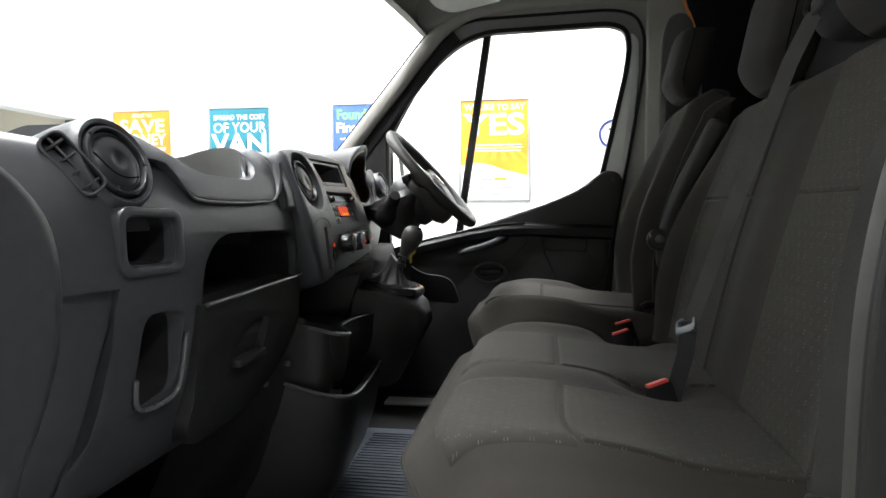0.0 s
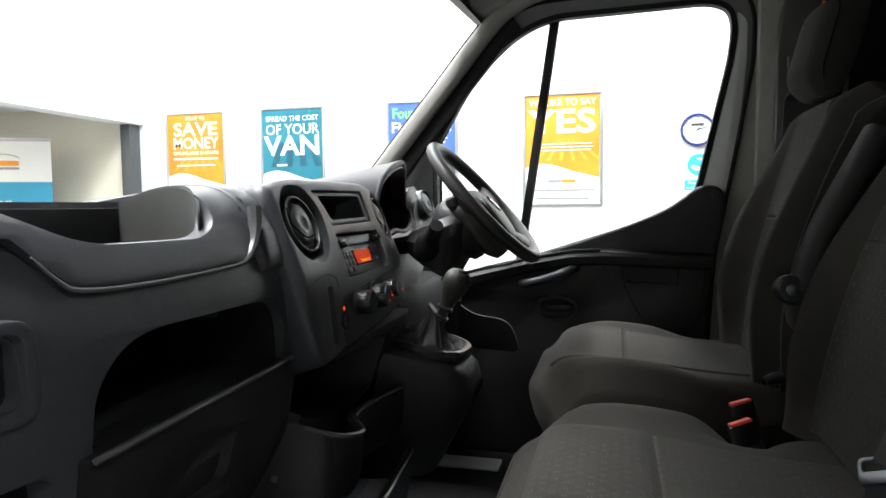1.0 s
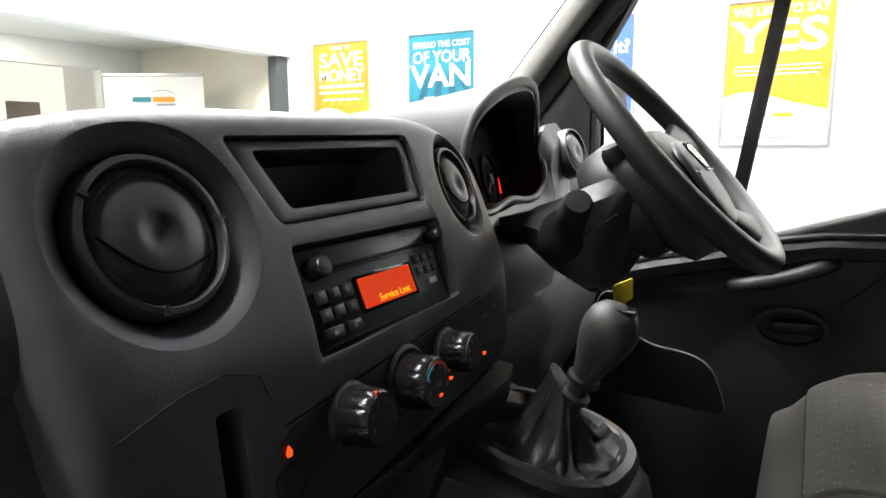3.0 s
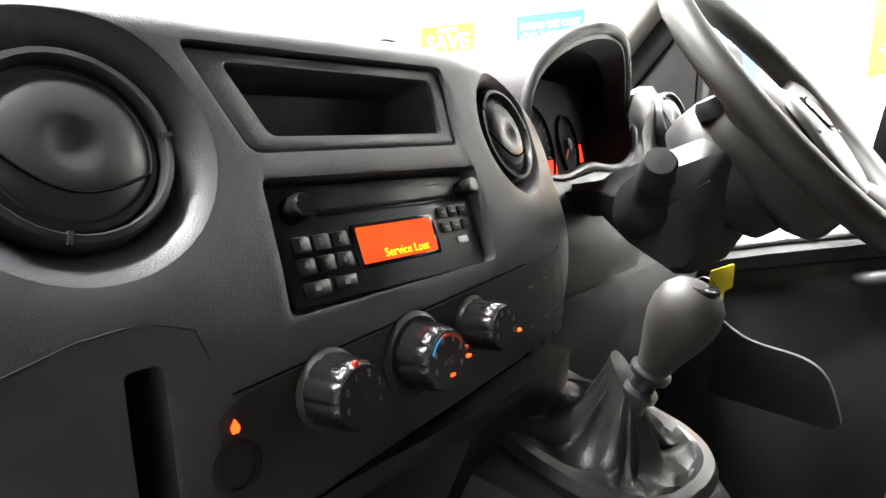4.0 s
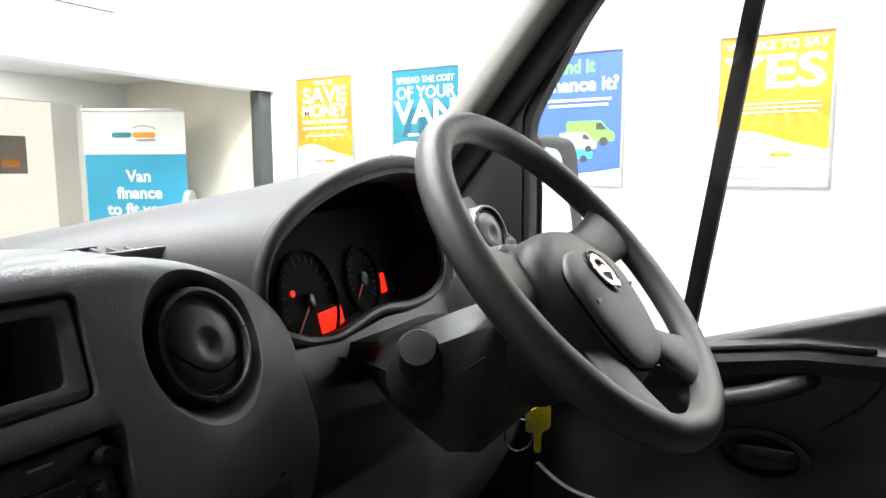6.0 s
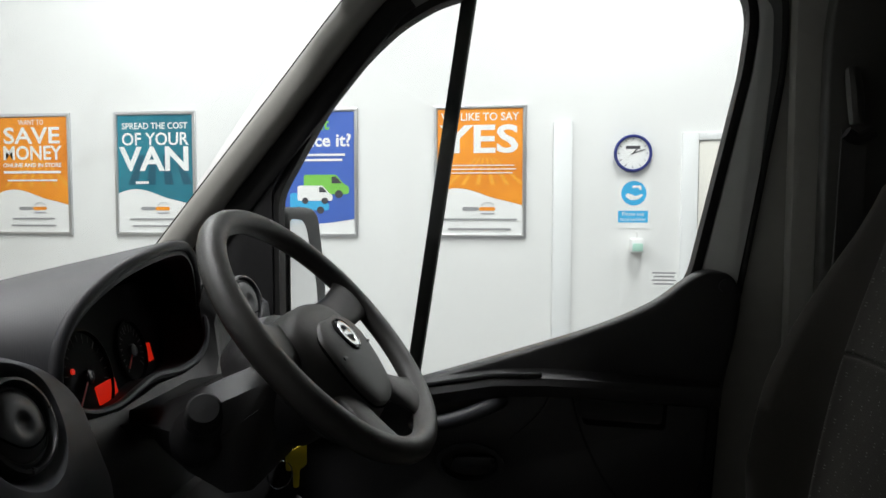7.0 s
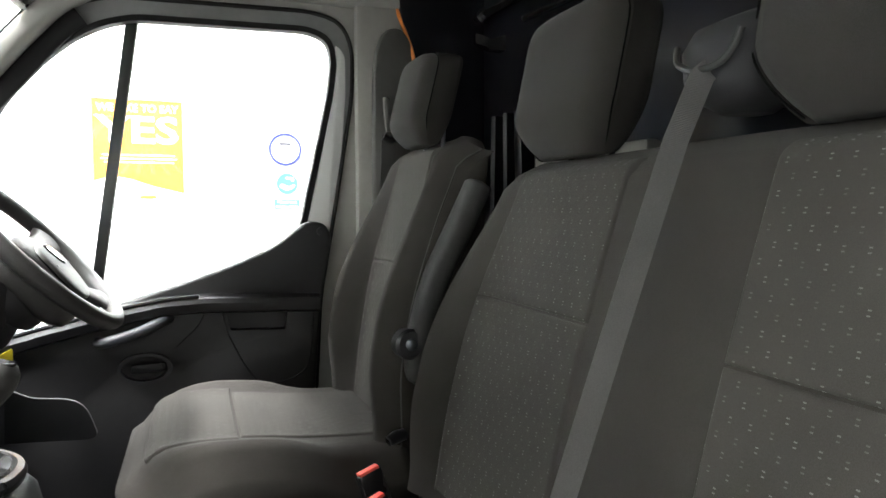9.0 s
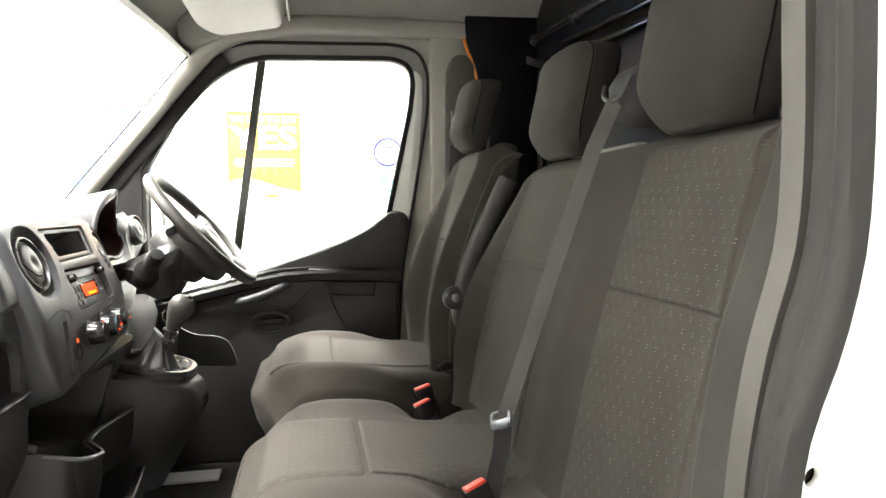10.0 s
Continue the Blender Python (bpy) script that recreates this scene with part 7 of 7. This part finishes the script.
part("pivot_bolt", bm, M_STEEL, arm, "steel pivot bolt")
bm = bmesh.new()
add_tube(bm, [(0.79, 0.27, 1.165), (0.772, 0.262, 1.165), (0.755, 0.255, 1.16)], [0.012, 0.013, 0.01], 10)
solo("recline_lever", bm, M_SMOOTH, "small black seat recline lever", "lever")


# ---- driver's door ----
door = thing("van_door", (0.3, 1.0, 0.75), "driver's door with dark trim, window and quarter light", "van door")
bm = bmesh.new()
add_ring(bm, offset(WIN, 0.082), offset(WIN, 0.012), m_xz(0), 0.992, 1.03, 0.006)
part("window_frame", bm, M_FRAME, door, "grey painted window frame")
bm = bmesh.new()
add_prism(bm, soft_poly([(0.806, 2.09), (0.815, 2.03), (0.803, 1.94), (0.722, 1.57), (0.70, 1.46), (0.70, 1.1), (0.745, 1.1), (0.765, 1.36), (0.808, 1.6), (0.838, 1.94), (0.838, 2.06)], 0.02, 3), m_xz(0), 0.984, 0.9915, 0.002)
part("rear_frame", bm, M_DOORPAINT, door, "pale grey painted rear frame")
bm = bmesh.new()
add_ring(bm, offset(WIN, 0.016), WIN, m_xz(0), 0.982, 1.02, 0.003)
part("window_seal", bm, M_RUBBER, door, "black window seal")
bm = bmesh.new()
add_prism(bm, [(0.257, 2.112), (0.286, 2.112), (0.164, 1.30), (0.137, 1.30)], m_xz(0), 1.008, 1.036, 0.003)
part("quarter_bar", bm, M_RUBBER, door, "black quarter light bar")
bm = bmesh.new()
add_prism(bm, WIN, m_xz(0), 1.002, 1.006)
gp = part("pane", bm, M_GLASS, door)
gp.visible_shadow = False
bm = bmesh.new()
add_prism(bm, soft_poly([(-0.13, 1.2), (-0.13, 1.72), (-0.05, 1.86), (-0.16, 1.75), (-0.30, 1.58), (-0.36, 1.45), (-0.36, 1.2)], 0.01), m_xz(0), 0.975, 0.99, 0.003)
part("mirror_sail", bm, M_LOWER, door, "dark triangular sail panel")
SILL = [(-0.4, 1.21), (-0.13, 1.262), (0.17, 1.345), (0.367, 1.408), (0.52, 1.458), (0.63, 1.508), (0.685, 1.555), (0.72, 1.575), (0.765, 1.568), (0.785, 1.53), (0.775, 1.45), (0.755, 1.36), (0.735, 1.15), (0.715, 0.70), (-0.3, 0.70), (-0.5, 1.1)]
SILL = soft_poly(SILL, [0.02, 0.05, 0.1, 0.1, 0.1, 0.06, 0.04, 0.03, 0.03, 0.03, 0.05, 0.05, 0.05, 0.05, 0.05, 0.05], 4)
bm = bmesh.new()
add_prism(bm, SILL, m_xz(0), 0.94, 0.99, 0.012, 3)
trim = part("door_trim", bm, M_LOWER, door, "dark grey moulded trim panel")
c = bmesh.new()
add_prism(c, soft_poly([(0.485, 1.335), (0.655, 1.328), (0.65, 1.27), (0.50, 1.275)], 0.008, 3), m_xz(0), 0.85, 0.975)
c2 = bmesh.new()
add_prism(c2, [(0.283 + 0.062 * math.cos(q), 1.188 + 0.037 * math.sin(q)) for q in [2 * math.pi * j / 24 for j in range(24)]], m_xz(0), 0.85, 0.972)
cut(trim, [c, c2], 0.004)
# armrest ledge with its glossy strip
bm = bmesh.new()
loops = []
for x, z in ((-0.32, 1.215), (-0.1, 1.27), (0.05, 1.31), (0.2, 1.345), (0.33, 1.368), (0.43, 1.372), (0.6, 1.365), (0.745, 1.358)):
    w = 0.05 if x < 0.45 else 0.05 - 0.1 * (x - 0.45)
    loops.append([(x, 0.942, z - 0.045), (x, 0.942 - w * 0.8, z - 0.035), (x, 0.942 - w, z - 0.012), (x, 0.942 - w * 0.85, z), (x, 0.942, z + 0.01)])
add_loft(bm, loops)
part("arm_ledge", bm, M_LOWER, door)
bm = bmesh.new()
add_tube(bm, [(x, 0.902, z + 0.004) for x, z in ((-0.1, 1.27), (0.05, 1.311), (0.2, 1.346), (0.33, 1.369), (0.42, 1.374))], 0.005, 8)
part("gloss_strip", bm, M_GLOSS, door, "gloss black strip")
bm = bmesh.new()
add_prism(bm, soft_poly([(-0.2, 0.0), (0.12, 0.0), (0.12, 0.07), (-0.2, 0.07)], 0.015), basis((0.2, 0.905, 1.338), Vector((1, 0, 0.22)).normalized(), (0, 1, 0), (0, 0, 1)), -0.008, 0.008, 0.003)
part("switch_panel", bm, M_GLOSS, door, "gloss black switch panel")
for k in range(3):
    bm = bmesh.new()
    add_box(bm, (0.06 + 0.05 * k, 0.92, 1.306 + 0.011 * k), (0.095 + 0.05 * k, 0.955, 1.325 + 0.011 * k), 0.003)
    part("window_switch", bm, M_SMOOTH, door)
# grab handle and release
bm = bmesh.new()
add_tube(bm, spline([(0.175, 0.93, 1.268), (0.20, 0.905, 1.272), (0.27, 0.90, 1.292), (0.325, 0.905, 1.315), (0.345, 0.93, 1.322)]), 0.015, 10)
part("grab_handle", bm, M_PLASTIC, door)
bm = bmesh.new()
add_ring(bm, [(0.283 + 0.067 * math.cos(q), 1.188 + 0.042 * math.sin(q)) for q in [2 * math.pi * j / 28 for j in range(28)]], [(0.283 + 0.057 * math.cos(q), 1.188 + 0.033 * math.sin(q)) for q in [2 * math.pi * j / 28 for j in range(28)]], m_xz(0.94), -0.006, 0.01, 0.002)
part("release_bezel", bm, M_SMOOTH, door)
bm = bmesh.new()
add_prism(bm, soft_poly([(0.245, 1.173), (0.33, 1.178), (0.335, 1.2), (0.25, 1.197)], 0.008), m_xz(0), 0.946, 0.956, 0.003)
part("release_lever", bm, M_SMOOTH, door)
# bin shut lines and stud
bm = bmesh.new()
add_tube(bm, [(x, 0.939, z) for x, z in [(p.x, p.y) for p in spline([Vector(p) for p in ((0.45, 1.37), (0.42, 1.30), (0.36, 1.24))])]], 0.002, 5)
part("shut_line", bm, M_DEEP, door)
bm = bmesh.new()
add_tube(bm, [(x, 0.938, z) for x, z in [(p.x, p.y) for p in spline([Vector(p) for p in ((0.475, 1.345), (0.50, 1.25), (0.56, 1.14), (0.62, 1.12), (0.68, 1.135), (0.715, 1.18), (0.73, 1.34))])]], 0.0025, 5)
part("shut_line", bm, M_DEEP, door)
bm = bmesh.new()
add_lathe(bm, [(0.012, 0), (0.012, 0.004), (0.0005, 0.005)], axis_frame((0.752, 0.94, 1.545), (0, -1, 0)), 18, cap=False)
part("stud", bm, M_SMOOTH, door)
# outside mirror
mir = thing("door_mirror", (-0.15, 1.25, 1.42), "black door mirror on its arm outside the window", "door mirror")
bm = bmesh.new()
add_prism(bm, soft_poly([(1.03, 1.36), (1.31, 1.38), (1.315, 1.5), (1.255, 1.69), (1.03, 1.69)], [0.03, 0.05, 0.05, 0.045, 0.03], 5), m_yz(-0.17), -0.07, 0.05, 0.02, 3)
part("housing", bm, M_DEEP, mir)
bm = bmesh.new()
add_prism(bm, soft_poly([(1.04, 1.39), (1.225, 1.4), (1.215, 1.5), (1.135, 1.66), (1.04, 1.665)], [0.02, 0.03, 0.03, 0.035, 0.02], 5), m_yz(-0.117), -0.002, 0.0015)
part("mirror_glass", bm, M_CHROME, mir, "mirror glass")
bm = bmesh.new()
add_tube(bm, [(-0.18, 0.99, 1.43), (-0.18, 1.04, 1.44), (-0.18, 1.1, 1.45)], 0.03, 10)
part("arm", bm, M_SMOOTH, mir)

# ---- loose and fixed things in the cab ----
shelf = thing("overhead_shelf", (0.25, 0, 2.2), "light grey moulded overhead shelf under the headliner", "overhead shelf")
bm = bmesh.new()
add_prism(bm, soft_poly([(0.06, 2.28), (0.092, 2.155), (0.16, 2.117), (0.352, 2.153), (0.376, 2.24), (0.376, 2.385), (0.12, 2.3)], [0.02, 0.03, 0.04, 0.02, 0.01, 0.01, 0.01], 5), m_xz(0), -0.75, 0.75, 0.014, 3)
part("body", bm, M_PILLAR, shelf)
bm = bmesh.new()
add_box(bm, (0.374, -0.74, 2.17), (0.381, 0.74, 2.235), 0.003)
part("rear_lip", bm, M_PILLAR, shelf)
mat = thing("floor_mat", (0.1, 0.2, 0.7), "grey ribbed rubber floor mat", "floor mat")
bm = bmesh.new()
add_box(bm, (-0.12, -0.1, 0.701), (0.3, 0.5, 0.709), 0.003)
part("sheet", bm, M_MAT, mat)
for k in range(12):
    bm = bmesh.new()
    y = -0.03 + 0.042 * k
    add_ring(bm, rrect(0.24, 0.026, 0.012, 4, 0.07, y), rrect(0.232, 0.018, 0.008, 4, 0.07, y), m_xy(0.709), -0.001, 0.003, 0.0008)
    part("rib", bm, M_MAT, mat)
# white base carries the lamplight that falls on this plate
bm = bmesh.new()
add_box(bm, (-0.1, 0.78, 0.70), (0.12, 0.86, 0.712), 0.004)
solo("sill_plate", bm, M_LINTEL, "sill plate on the floor, whitened as if lamplit", "sill plate")
bm = bmesh.new()
add_tube(bm, [(-0.14, 0.74, 0.715), (-0.11, 0.55, 0.715), (-0.07, 0.3, 0.715)], 0.006, 8)
solo("floor_strip", bm, M_METAL, "thin bright floor edge strip", "trim strip")
for s, y0 in ((1, 0.05), (1, 0.72)):
    w = thing("wiper", (-0.72, y0, 1.45), "black windscreen wiper parked along the foot of the glass", "wiper", "wipers")
    bm = bmesh.new()
    add_tube(bm, [(-0.80, y0, 1.42), (-0.79, y0 - 0.3, 1.445), (-0.785, y0 - 0.6, 1.45)], 0.008, 8)
    part("arm", bm, M_SMOOTH, w)
    bm = bmesh.new()
    add_tube(bm, [(-0.78, y0 - 0.1, 1.452), (-0.79, y0 - 0.4, 1.455), (-0.775, y0 - 0.75, 1.45)], 0.006, 6)
    part("blade", bm, M_RUBBER, w)
loop = thing("belt_loop", (0.945, 0.905, 1.85), "mid grey shoulder belt loop on the pillar", "belt loop")
bm = bmesh.new()
add_tube(bm, spline([(0.94, 0.905, 1.925), (0.942, 0.895, 1.88), (0.945, 0.893, 1.83)]), [0.014 + 0.004 * math.sin(math.pi * k / 12) for k in range(13)], 10, flat=0.7)
part("cover", bm, M_COVER, loop)
bm = bmesh.new()
add_tube(bm, spline([(0.925, 0.885, 1.815), (0.945, 0.885, 1.805), (0.968, 0.885, 1.815)]), 0.011, 8)
part("guide_bar", bm, M_DEEP, loop, "black belt guide bar")
part("webbing", strap([(0.945, 0.9, 1.82), (0.93, 0.88, 1.6), (0.9, 0.85, 1.3), (0.87, 0.84, 1.05)], 0.046, (1, 0.2, 0)), M_BELT, thing("seat_belt", (0.93, 0.88, 1.4), "grey webbing seat belt hanging beside the driver's seat", "seat belt"))


# ---- posters and fittings on the wall ----
PW = basis((0, 4.1, 0), (1, 0, 0), (0, 0, 1), (0, -1, 0))


def bar(parent, x, z, w, h, mat, c=0.0135):
    bm = bmesh.new()
    add_box(bm, (x - w / 2, z - h / 2, c), (x + w / 2, z + h / 2, c + 0.0006), 0, m=PW)
    return part("text_bar", bm, mat, parent)


def poster(cx, label, field, wave=True):
    """A framed printed sheet: silver snap frame, coloured upper field, white foot with a wavy top."""
    t = thing("poster", (cx, 4.09, 1.5), label, "poster", "framed posters")
    w, z0, z1 = 0.62, 1.505, 2.39
    zc = (z0 + z1) / 2
    bm = bmesh.new()
    add_ring(bm, rrect(w, z1 - z0, 0.004, 2, cx, zc), rrect(w - 0.05, z1 - z0 - 0.05, 0.003, 2, cx, zc), PW, 0.001, 0.018, 0.004)
    part("frame", bm, M_SILVER, t, "silver snap frame")
    bm = bmesh.new()
    add_prism(bm, rrect(w - 0.048, z1 - z0 - 0.048, 0.003, 2, cx, zc), PW, 0.002, 0.009)
    part("sheet", bm, M_WHITE, t, "white printed sheet")
    x0, x1 = cx - w / 2 + 0.026, cx + w / 2 - 0.026
    n = 16
    edge = []
    for k in range(n + 1):
        f = k / n
        edge.append((x0 + (x1 - x0) * f, (1.80 + 0.05 * math.sin(math.pi * min(1, f * 1.5)) * (1 - f) + 0.01 - 0.085 * f * f) if wave else 1.60 - 0.02 * math.sin(math.pi * f) + 0.03 * f))
    bm = bmesh.new()
    add_prism(bm, edge + [(x1, z1 - 0.026), (x0, z1 - 0.026)], PW, 0.009, 0.0105)
    part("colour_field", bm, field, t)
    return t, x0, x1


def logo(t, cx, z=1.70):
    for a, b, mt in ((-0.115, -0.005, M_GREYP), (-0.003, 0.105, M_ORANGE)):
        bm = bmesh.new()
        add_prism(bm, rrect(b - a, 0.024, 0.01, 3, cx + (a + b) / 2, z), PW, 0.0105, 0.0115)
        part("logo_bar", bm, mt, t)
    bm = bmesh.new()
    add_prism(bm, rrect(0.09, 0.009, 0.003, 2, cx + 0.055, z - 0.032), PW, 0.0105, 0.0115)
    part("logo_bar", bm, M_GREYP, t)
    bm = bmesh.new()
    add_tube(bm, [PW @ Vector((cx + x, z + y, 0.0115)) for x, y in ((0.01, 0.022), (0.03, 0.042), (0.075, 0.042), (0.1, 0.024))], 0.002, 5)
    part("logo_arc", bm, M_GREYP, t)


def words(t, s, cx, z, size, w=None, mat=M_WHITE, bold=0.0):
    lettering(t, s, PW @ Matrix.Translation((cx, z, 0.0112)), size, mat, width=w, bold=bold, depth=0.0004)


def streaks(t, x0, x1, z0, z1, mats):
    """Pale rays that sweep over the lower field."""
    for k in range(6):
        f = k / 5
        xa = x0 + (x1 - x0) * (0.45 + 0.2 * f)
        xb = x0 + (x1 - x0) * (0.1 + 0.88 * f)
        bm = bmesh.new()
        add_prism(bm, [(xa, z1), (xa + 0.012, z1), (xb + 0.03, z0), (xb, z0)], PW, 0.0105, 0.0108)
        part("ray", bm, mats, t)


M_ORANGE2 = material("poster_orange_light", (0.9, 0.4, 0.035), 0.5, 0, 0.08, 4)
M_TEAL2 = material("poster_teal_dark", (0.008, 0.09, 0.14), 0.5, 0, 0.1, 4)

p1, a, b = poster(-3.225, "silver framed orange poster about saving money", M_ORANGE)
streaks(p1, a, b, 1.86, 2.06, M_ORANGE2)
words(p1, "WANT TO", -3.225, 2.325, 0.052, 0.2)
words(p1, "SAVE", -3.225, 2.225, 0.165, 0.45, bold=0.003)
words(p1, "MONEY", -3.225, 2.10, 0.14, 0.47, bold=0.003)
words(p1, "ONLINE AND IN STORE", -3.225, 2.015, 0.042, 0.47, bold=0.001)
bar(p1, -3.225, 1.965, 0.46, 0.018, M_WHITE)
bar(p1, -3.225, 1.905, 0.40, 0.012, M_WHITE)
logo(p1, -3.225)
for z, w in ((1.625, 0.34), (1.575, 0.36)):
    bar(p1, -3.225, z, w, 0.012, M_GREYP)

p2, a, b = poster(-2.26, "silver framed teal poster about spreading the cost of a van", M_TEAL)
for k in range(4):
    bm = bmesh.new()
    x = -2.5 + 0.09 * k
    add_prism(bm, [(x + 0.12, 2.08), (x + 0.16, 2.08), (x + 0.10 + 0.05 * k, 1.87), (x + 0.03 + 0.05 * k, 1.87)], PW, 0.0105, 0.0108)
    part("ray", bm, M_TEAL2, p2)
words(p2, "SPREAD THE COST", -2.26, 2.285, 0.062, 0.50, bold=0.001)
words(p2, "OF YOUR", -2.26, 2.19, 0.125, 0.51, bold=0.002)
words(p2, "VAN", -2.26, 2.045, 0.235, 0.53, bold=0.006)
bar(p2, -2.36, 1.885, 0.10, 0.018, M_WHITE)
logo(p2, -2.26)
for z, w in ((1.625, 0.40), (1.575, 0.36)):
    bar(p2, -2.26, z, w, 0.012, M_GREYP)

p3, a, b = poster(-1.085, "silver framed blue poster with drawings of three vans", M_BLUE, False)
words(p3, "Found it", -1.16, 2.28, 0.12, 0.36, M_GREEN, 0.003)
words(p3, "Finance it?", -1.085, 2.165, 0.12, 0.52, M_WHITE, 0.003)
for z, w in ((2.07, 0.44), (2.035, 0.40)):
    bar(p3, -1.085, z, w, 0.016, M_WHITE)


def printed_van(t, cx, z, w, mat):
    h = w * 0.42
    bm = bmesh.new()
    add_prism(bm, soft_poly([(cx - w / 2, z), (cx + w / 2, z), (cx + w / 2, z + h * 0.4), (cx + w * 0.38, z + h * 0.55), (cx + w * 0.22, z + h), (cx - w / 2, z + h)], 0.015, 3), PW, 0.0105 + 0.002 * (0.32 - w) * 20, 0.0118 + 0.002 * (0.32 - w) * 20)
    v = part("printed_van", bm, mat, t)
    c = 0.0118 + 0.002 * (0.32 - w) * 20
    bm = bmesh.new()
    add_prism(bm, soft_poly([(cx + w * 0.12, z + h * 0.55), (cx + w * 0.35, z + h * 0.55), (cx + w * 0.22, z + h * 0.9), (cx + w * 0.12, z + h * 0.9)], 0.006, 2), PW, c, c + 0.0004)
    part("printed_window", bm, M_DARKP, v)
    for k in (-0.28, 0.28):
        bm = bmesh.new()
        add_lathe(bm, [(w * 0.09, c), (w * 0.09, c + 0.0005)], PW @ Matrix.Translation((cx + k * w, z, 0)), 16)
        part("printed_wheel", bm, M_DARKP, v)


printed_van(p3, -1.0, 1.80, 0.32, M_GREEN)
printed_van(p3, -1.08, 1.755, 0.25, M_WHITE)
printed_van(p3, -1.12, 1.69, 0.28, M_SKY)

p4, a, b = poster(0.06, "silver framed orange poster that says yes", M_ORANGE)
streaks(p4, a, b, 1.86, 2.04, M_ORANGE2)
words(p4, "WE LIKE TO SAY", 0.06, 2.31, 0.072, 0.52, bold=0.001)
words(p4, "YES", 0.06, 2.155, 0.255, 0.53, bold=0.006)
for z, w in ((1.99, 0.46), (1.965, 0.48), (1.94, 0.44)):
    bar(p4, 0.06, z, w, 0.0065, M_WHITE)
logo(p4, 0.06)
for z, w in ((1.63, 0.5), (1.565, 0.42)):
    bar(p4, 0.06, z, w, 0.012, M_GREYP)

clock = thing("wall_clock", (1.053, 4.09, 1.94), "round white wall clock with a navy blue rim", "clock")
CM = PW @ Matrix.Translation((1.053, 2.06, 0))
bm = bmesh.new()
add_lathe(bm, [(0.118, 0.001), (0.122, 0.02), (0.116, 0.034), (0.106, 0.034), (0.102, 0.022)], CM, 48, cap=False)
part("rim", bm, M_NAVY, clock)
bm = bmesh.new()
add_lathe(bm, [(0.104, 0.002), (0.104, 0.02), (0.0005, 0.0205)], CM, 48, cap=False)
part("face", bm, M_WHITE, clock)
for q in range(12):
    bm = bmesh.new()
    add_box(bm, (0.082, -0.002, 0.0205), (0.096, 0.002, 0.0215), 0, m=CM @ Matrix.Rotation(radians(30 * q), 4, "Z"))
    part("hour_mark", bm, M_DARKP, clock)
for ang, ln, wd in ((18, 0.078, 0.003), (48, 0.055, 0.004)):
    bm = bmesh.new()
    add_box(bm, (-0.012, -wd, 0.0215), (ln, wd, 0.023), 0, m=CM @ Matrix.Rotation(radians(ang), 4, "Z"))
    part("clock_pointer", bm, M_DARKP, clock)
bm = bmesh.new()
add_box(bm, (-0.045, 0.028, 0.0205), (0.045, 0.048, 0.021), 0, m=CM)
part("name_bar", bm, M_DARKP, clock)

sign = thing("hygiene_sign", (1.08, 4.095, 1.6), "white sign with a blue hand washing symbol", "sign")
bm = bmesh.new()
add_prism(bm, rrect(0.21, 0.34, 0.006, 3, 1.065, 1.745), PW, 0.001, 0.003)
part("sheet", bm, M_WHITE, sign)
SM = PW @ Matrix.Translation((1.065, 1.803, 0))
bm = bmesh.new()
add_lathe(bm, [(0.08, 0.003), (0.08, 0.004)], SM, 40)
part("blue_disc", bm, M_SKY, sign)
bm = bmesh.new()
add_prism(bm, soft_poly([(-0.055, -0.02), (-0.02, -0.045), (0.03, -0.04), (0.06, -0.012), (0.05, -0.004), (0.01, -0.02), (-0.02, -0.005), (-0.045, 0.0)], 0.008, 3), SM, 0.004, 0.0046)
part("symbol", bm, M_WHITE, sign)
bm = bmesh.new()
add_prism(bm, soft_poly([(-0.01, 0.05), (0.045, 0.05), (0.05, 0.02), (0.036, 0.02), (0.032, 0.035), (-0.01, 0.035)], 0.005, 3), SM, 0.004, 0.0046)
part("symbol", bm, M_WHITE, sign)
bm = bmesh.new()
add_prism(bm, rrect(0.19, 0.077, 0.004, 3, 1.062, 1.651), PW, 0.003, 0.004)
part("blue_field", bm, M_SKY, sign)
lettering(sign, "Please use", PW @ Matrix.Translation((1.062, 1.668, 0.0044)), 0.034, M_WHITE, depth=0.0002)
lettering(sign, "hand sanitiser", PW @ Matrix.Translation((1.062, 1.633, 0.0044)), 0.03, M_WHITE, width=0.16, depth=0.0002)
disp = thing("soap_dispenser", (1.1, 4.06, 1.45), "small clear hand gel dispenser fixed to the wall", "dispenser")
bm = bmesh.new()
add_box(bm, (1.04, 4.01, 1.42), (1.125, 4.0995, 1.51), 0.012)
part("body", bm, M_WHITE, disp)
bm = bmesh.new()
add_tube(bm, [(1.08, 4.04, 1.51), (1.08, 4.04, 1.55), (1.08, 4.02, 1.555)], 0.008, 8)
part("pump", bm, M_WHITE, disp)
bm = bmesh.new()
add_box(bm, (1.05, 4.005, 1.43), (1.115, 4.011, 1.48), 0.004)
part("label", bm, material("pale_green_label", (0.45, 0.7, 0.6), 0.5, 0, 0.05, 20), disp)
note = thing("notice", (1.25, 4.098, 1.38), "small white notice with printed lines", "notice")
bm = bmesh.new()
add_prism(bm, rrect(0.17, 0.12, 0.003, 2, 1.26, 1.25), PW, 0.001, 0.002)
part("sheet", bm, M_WHITE, note)
for k in range(4):
    bar(note, 1.265, 1.285 - 0.024 * k, 0.15 - 0.02 * (k % 2), 0.011, M_GREYP, 0.0022)
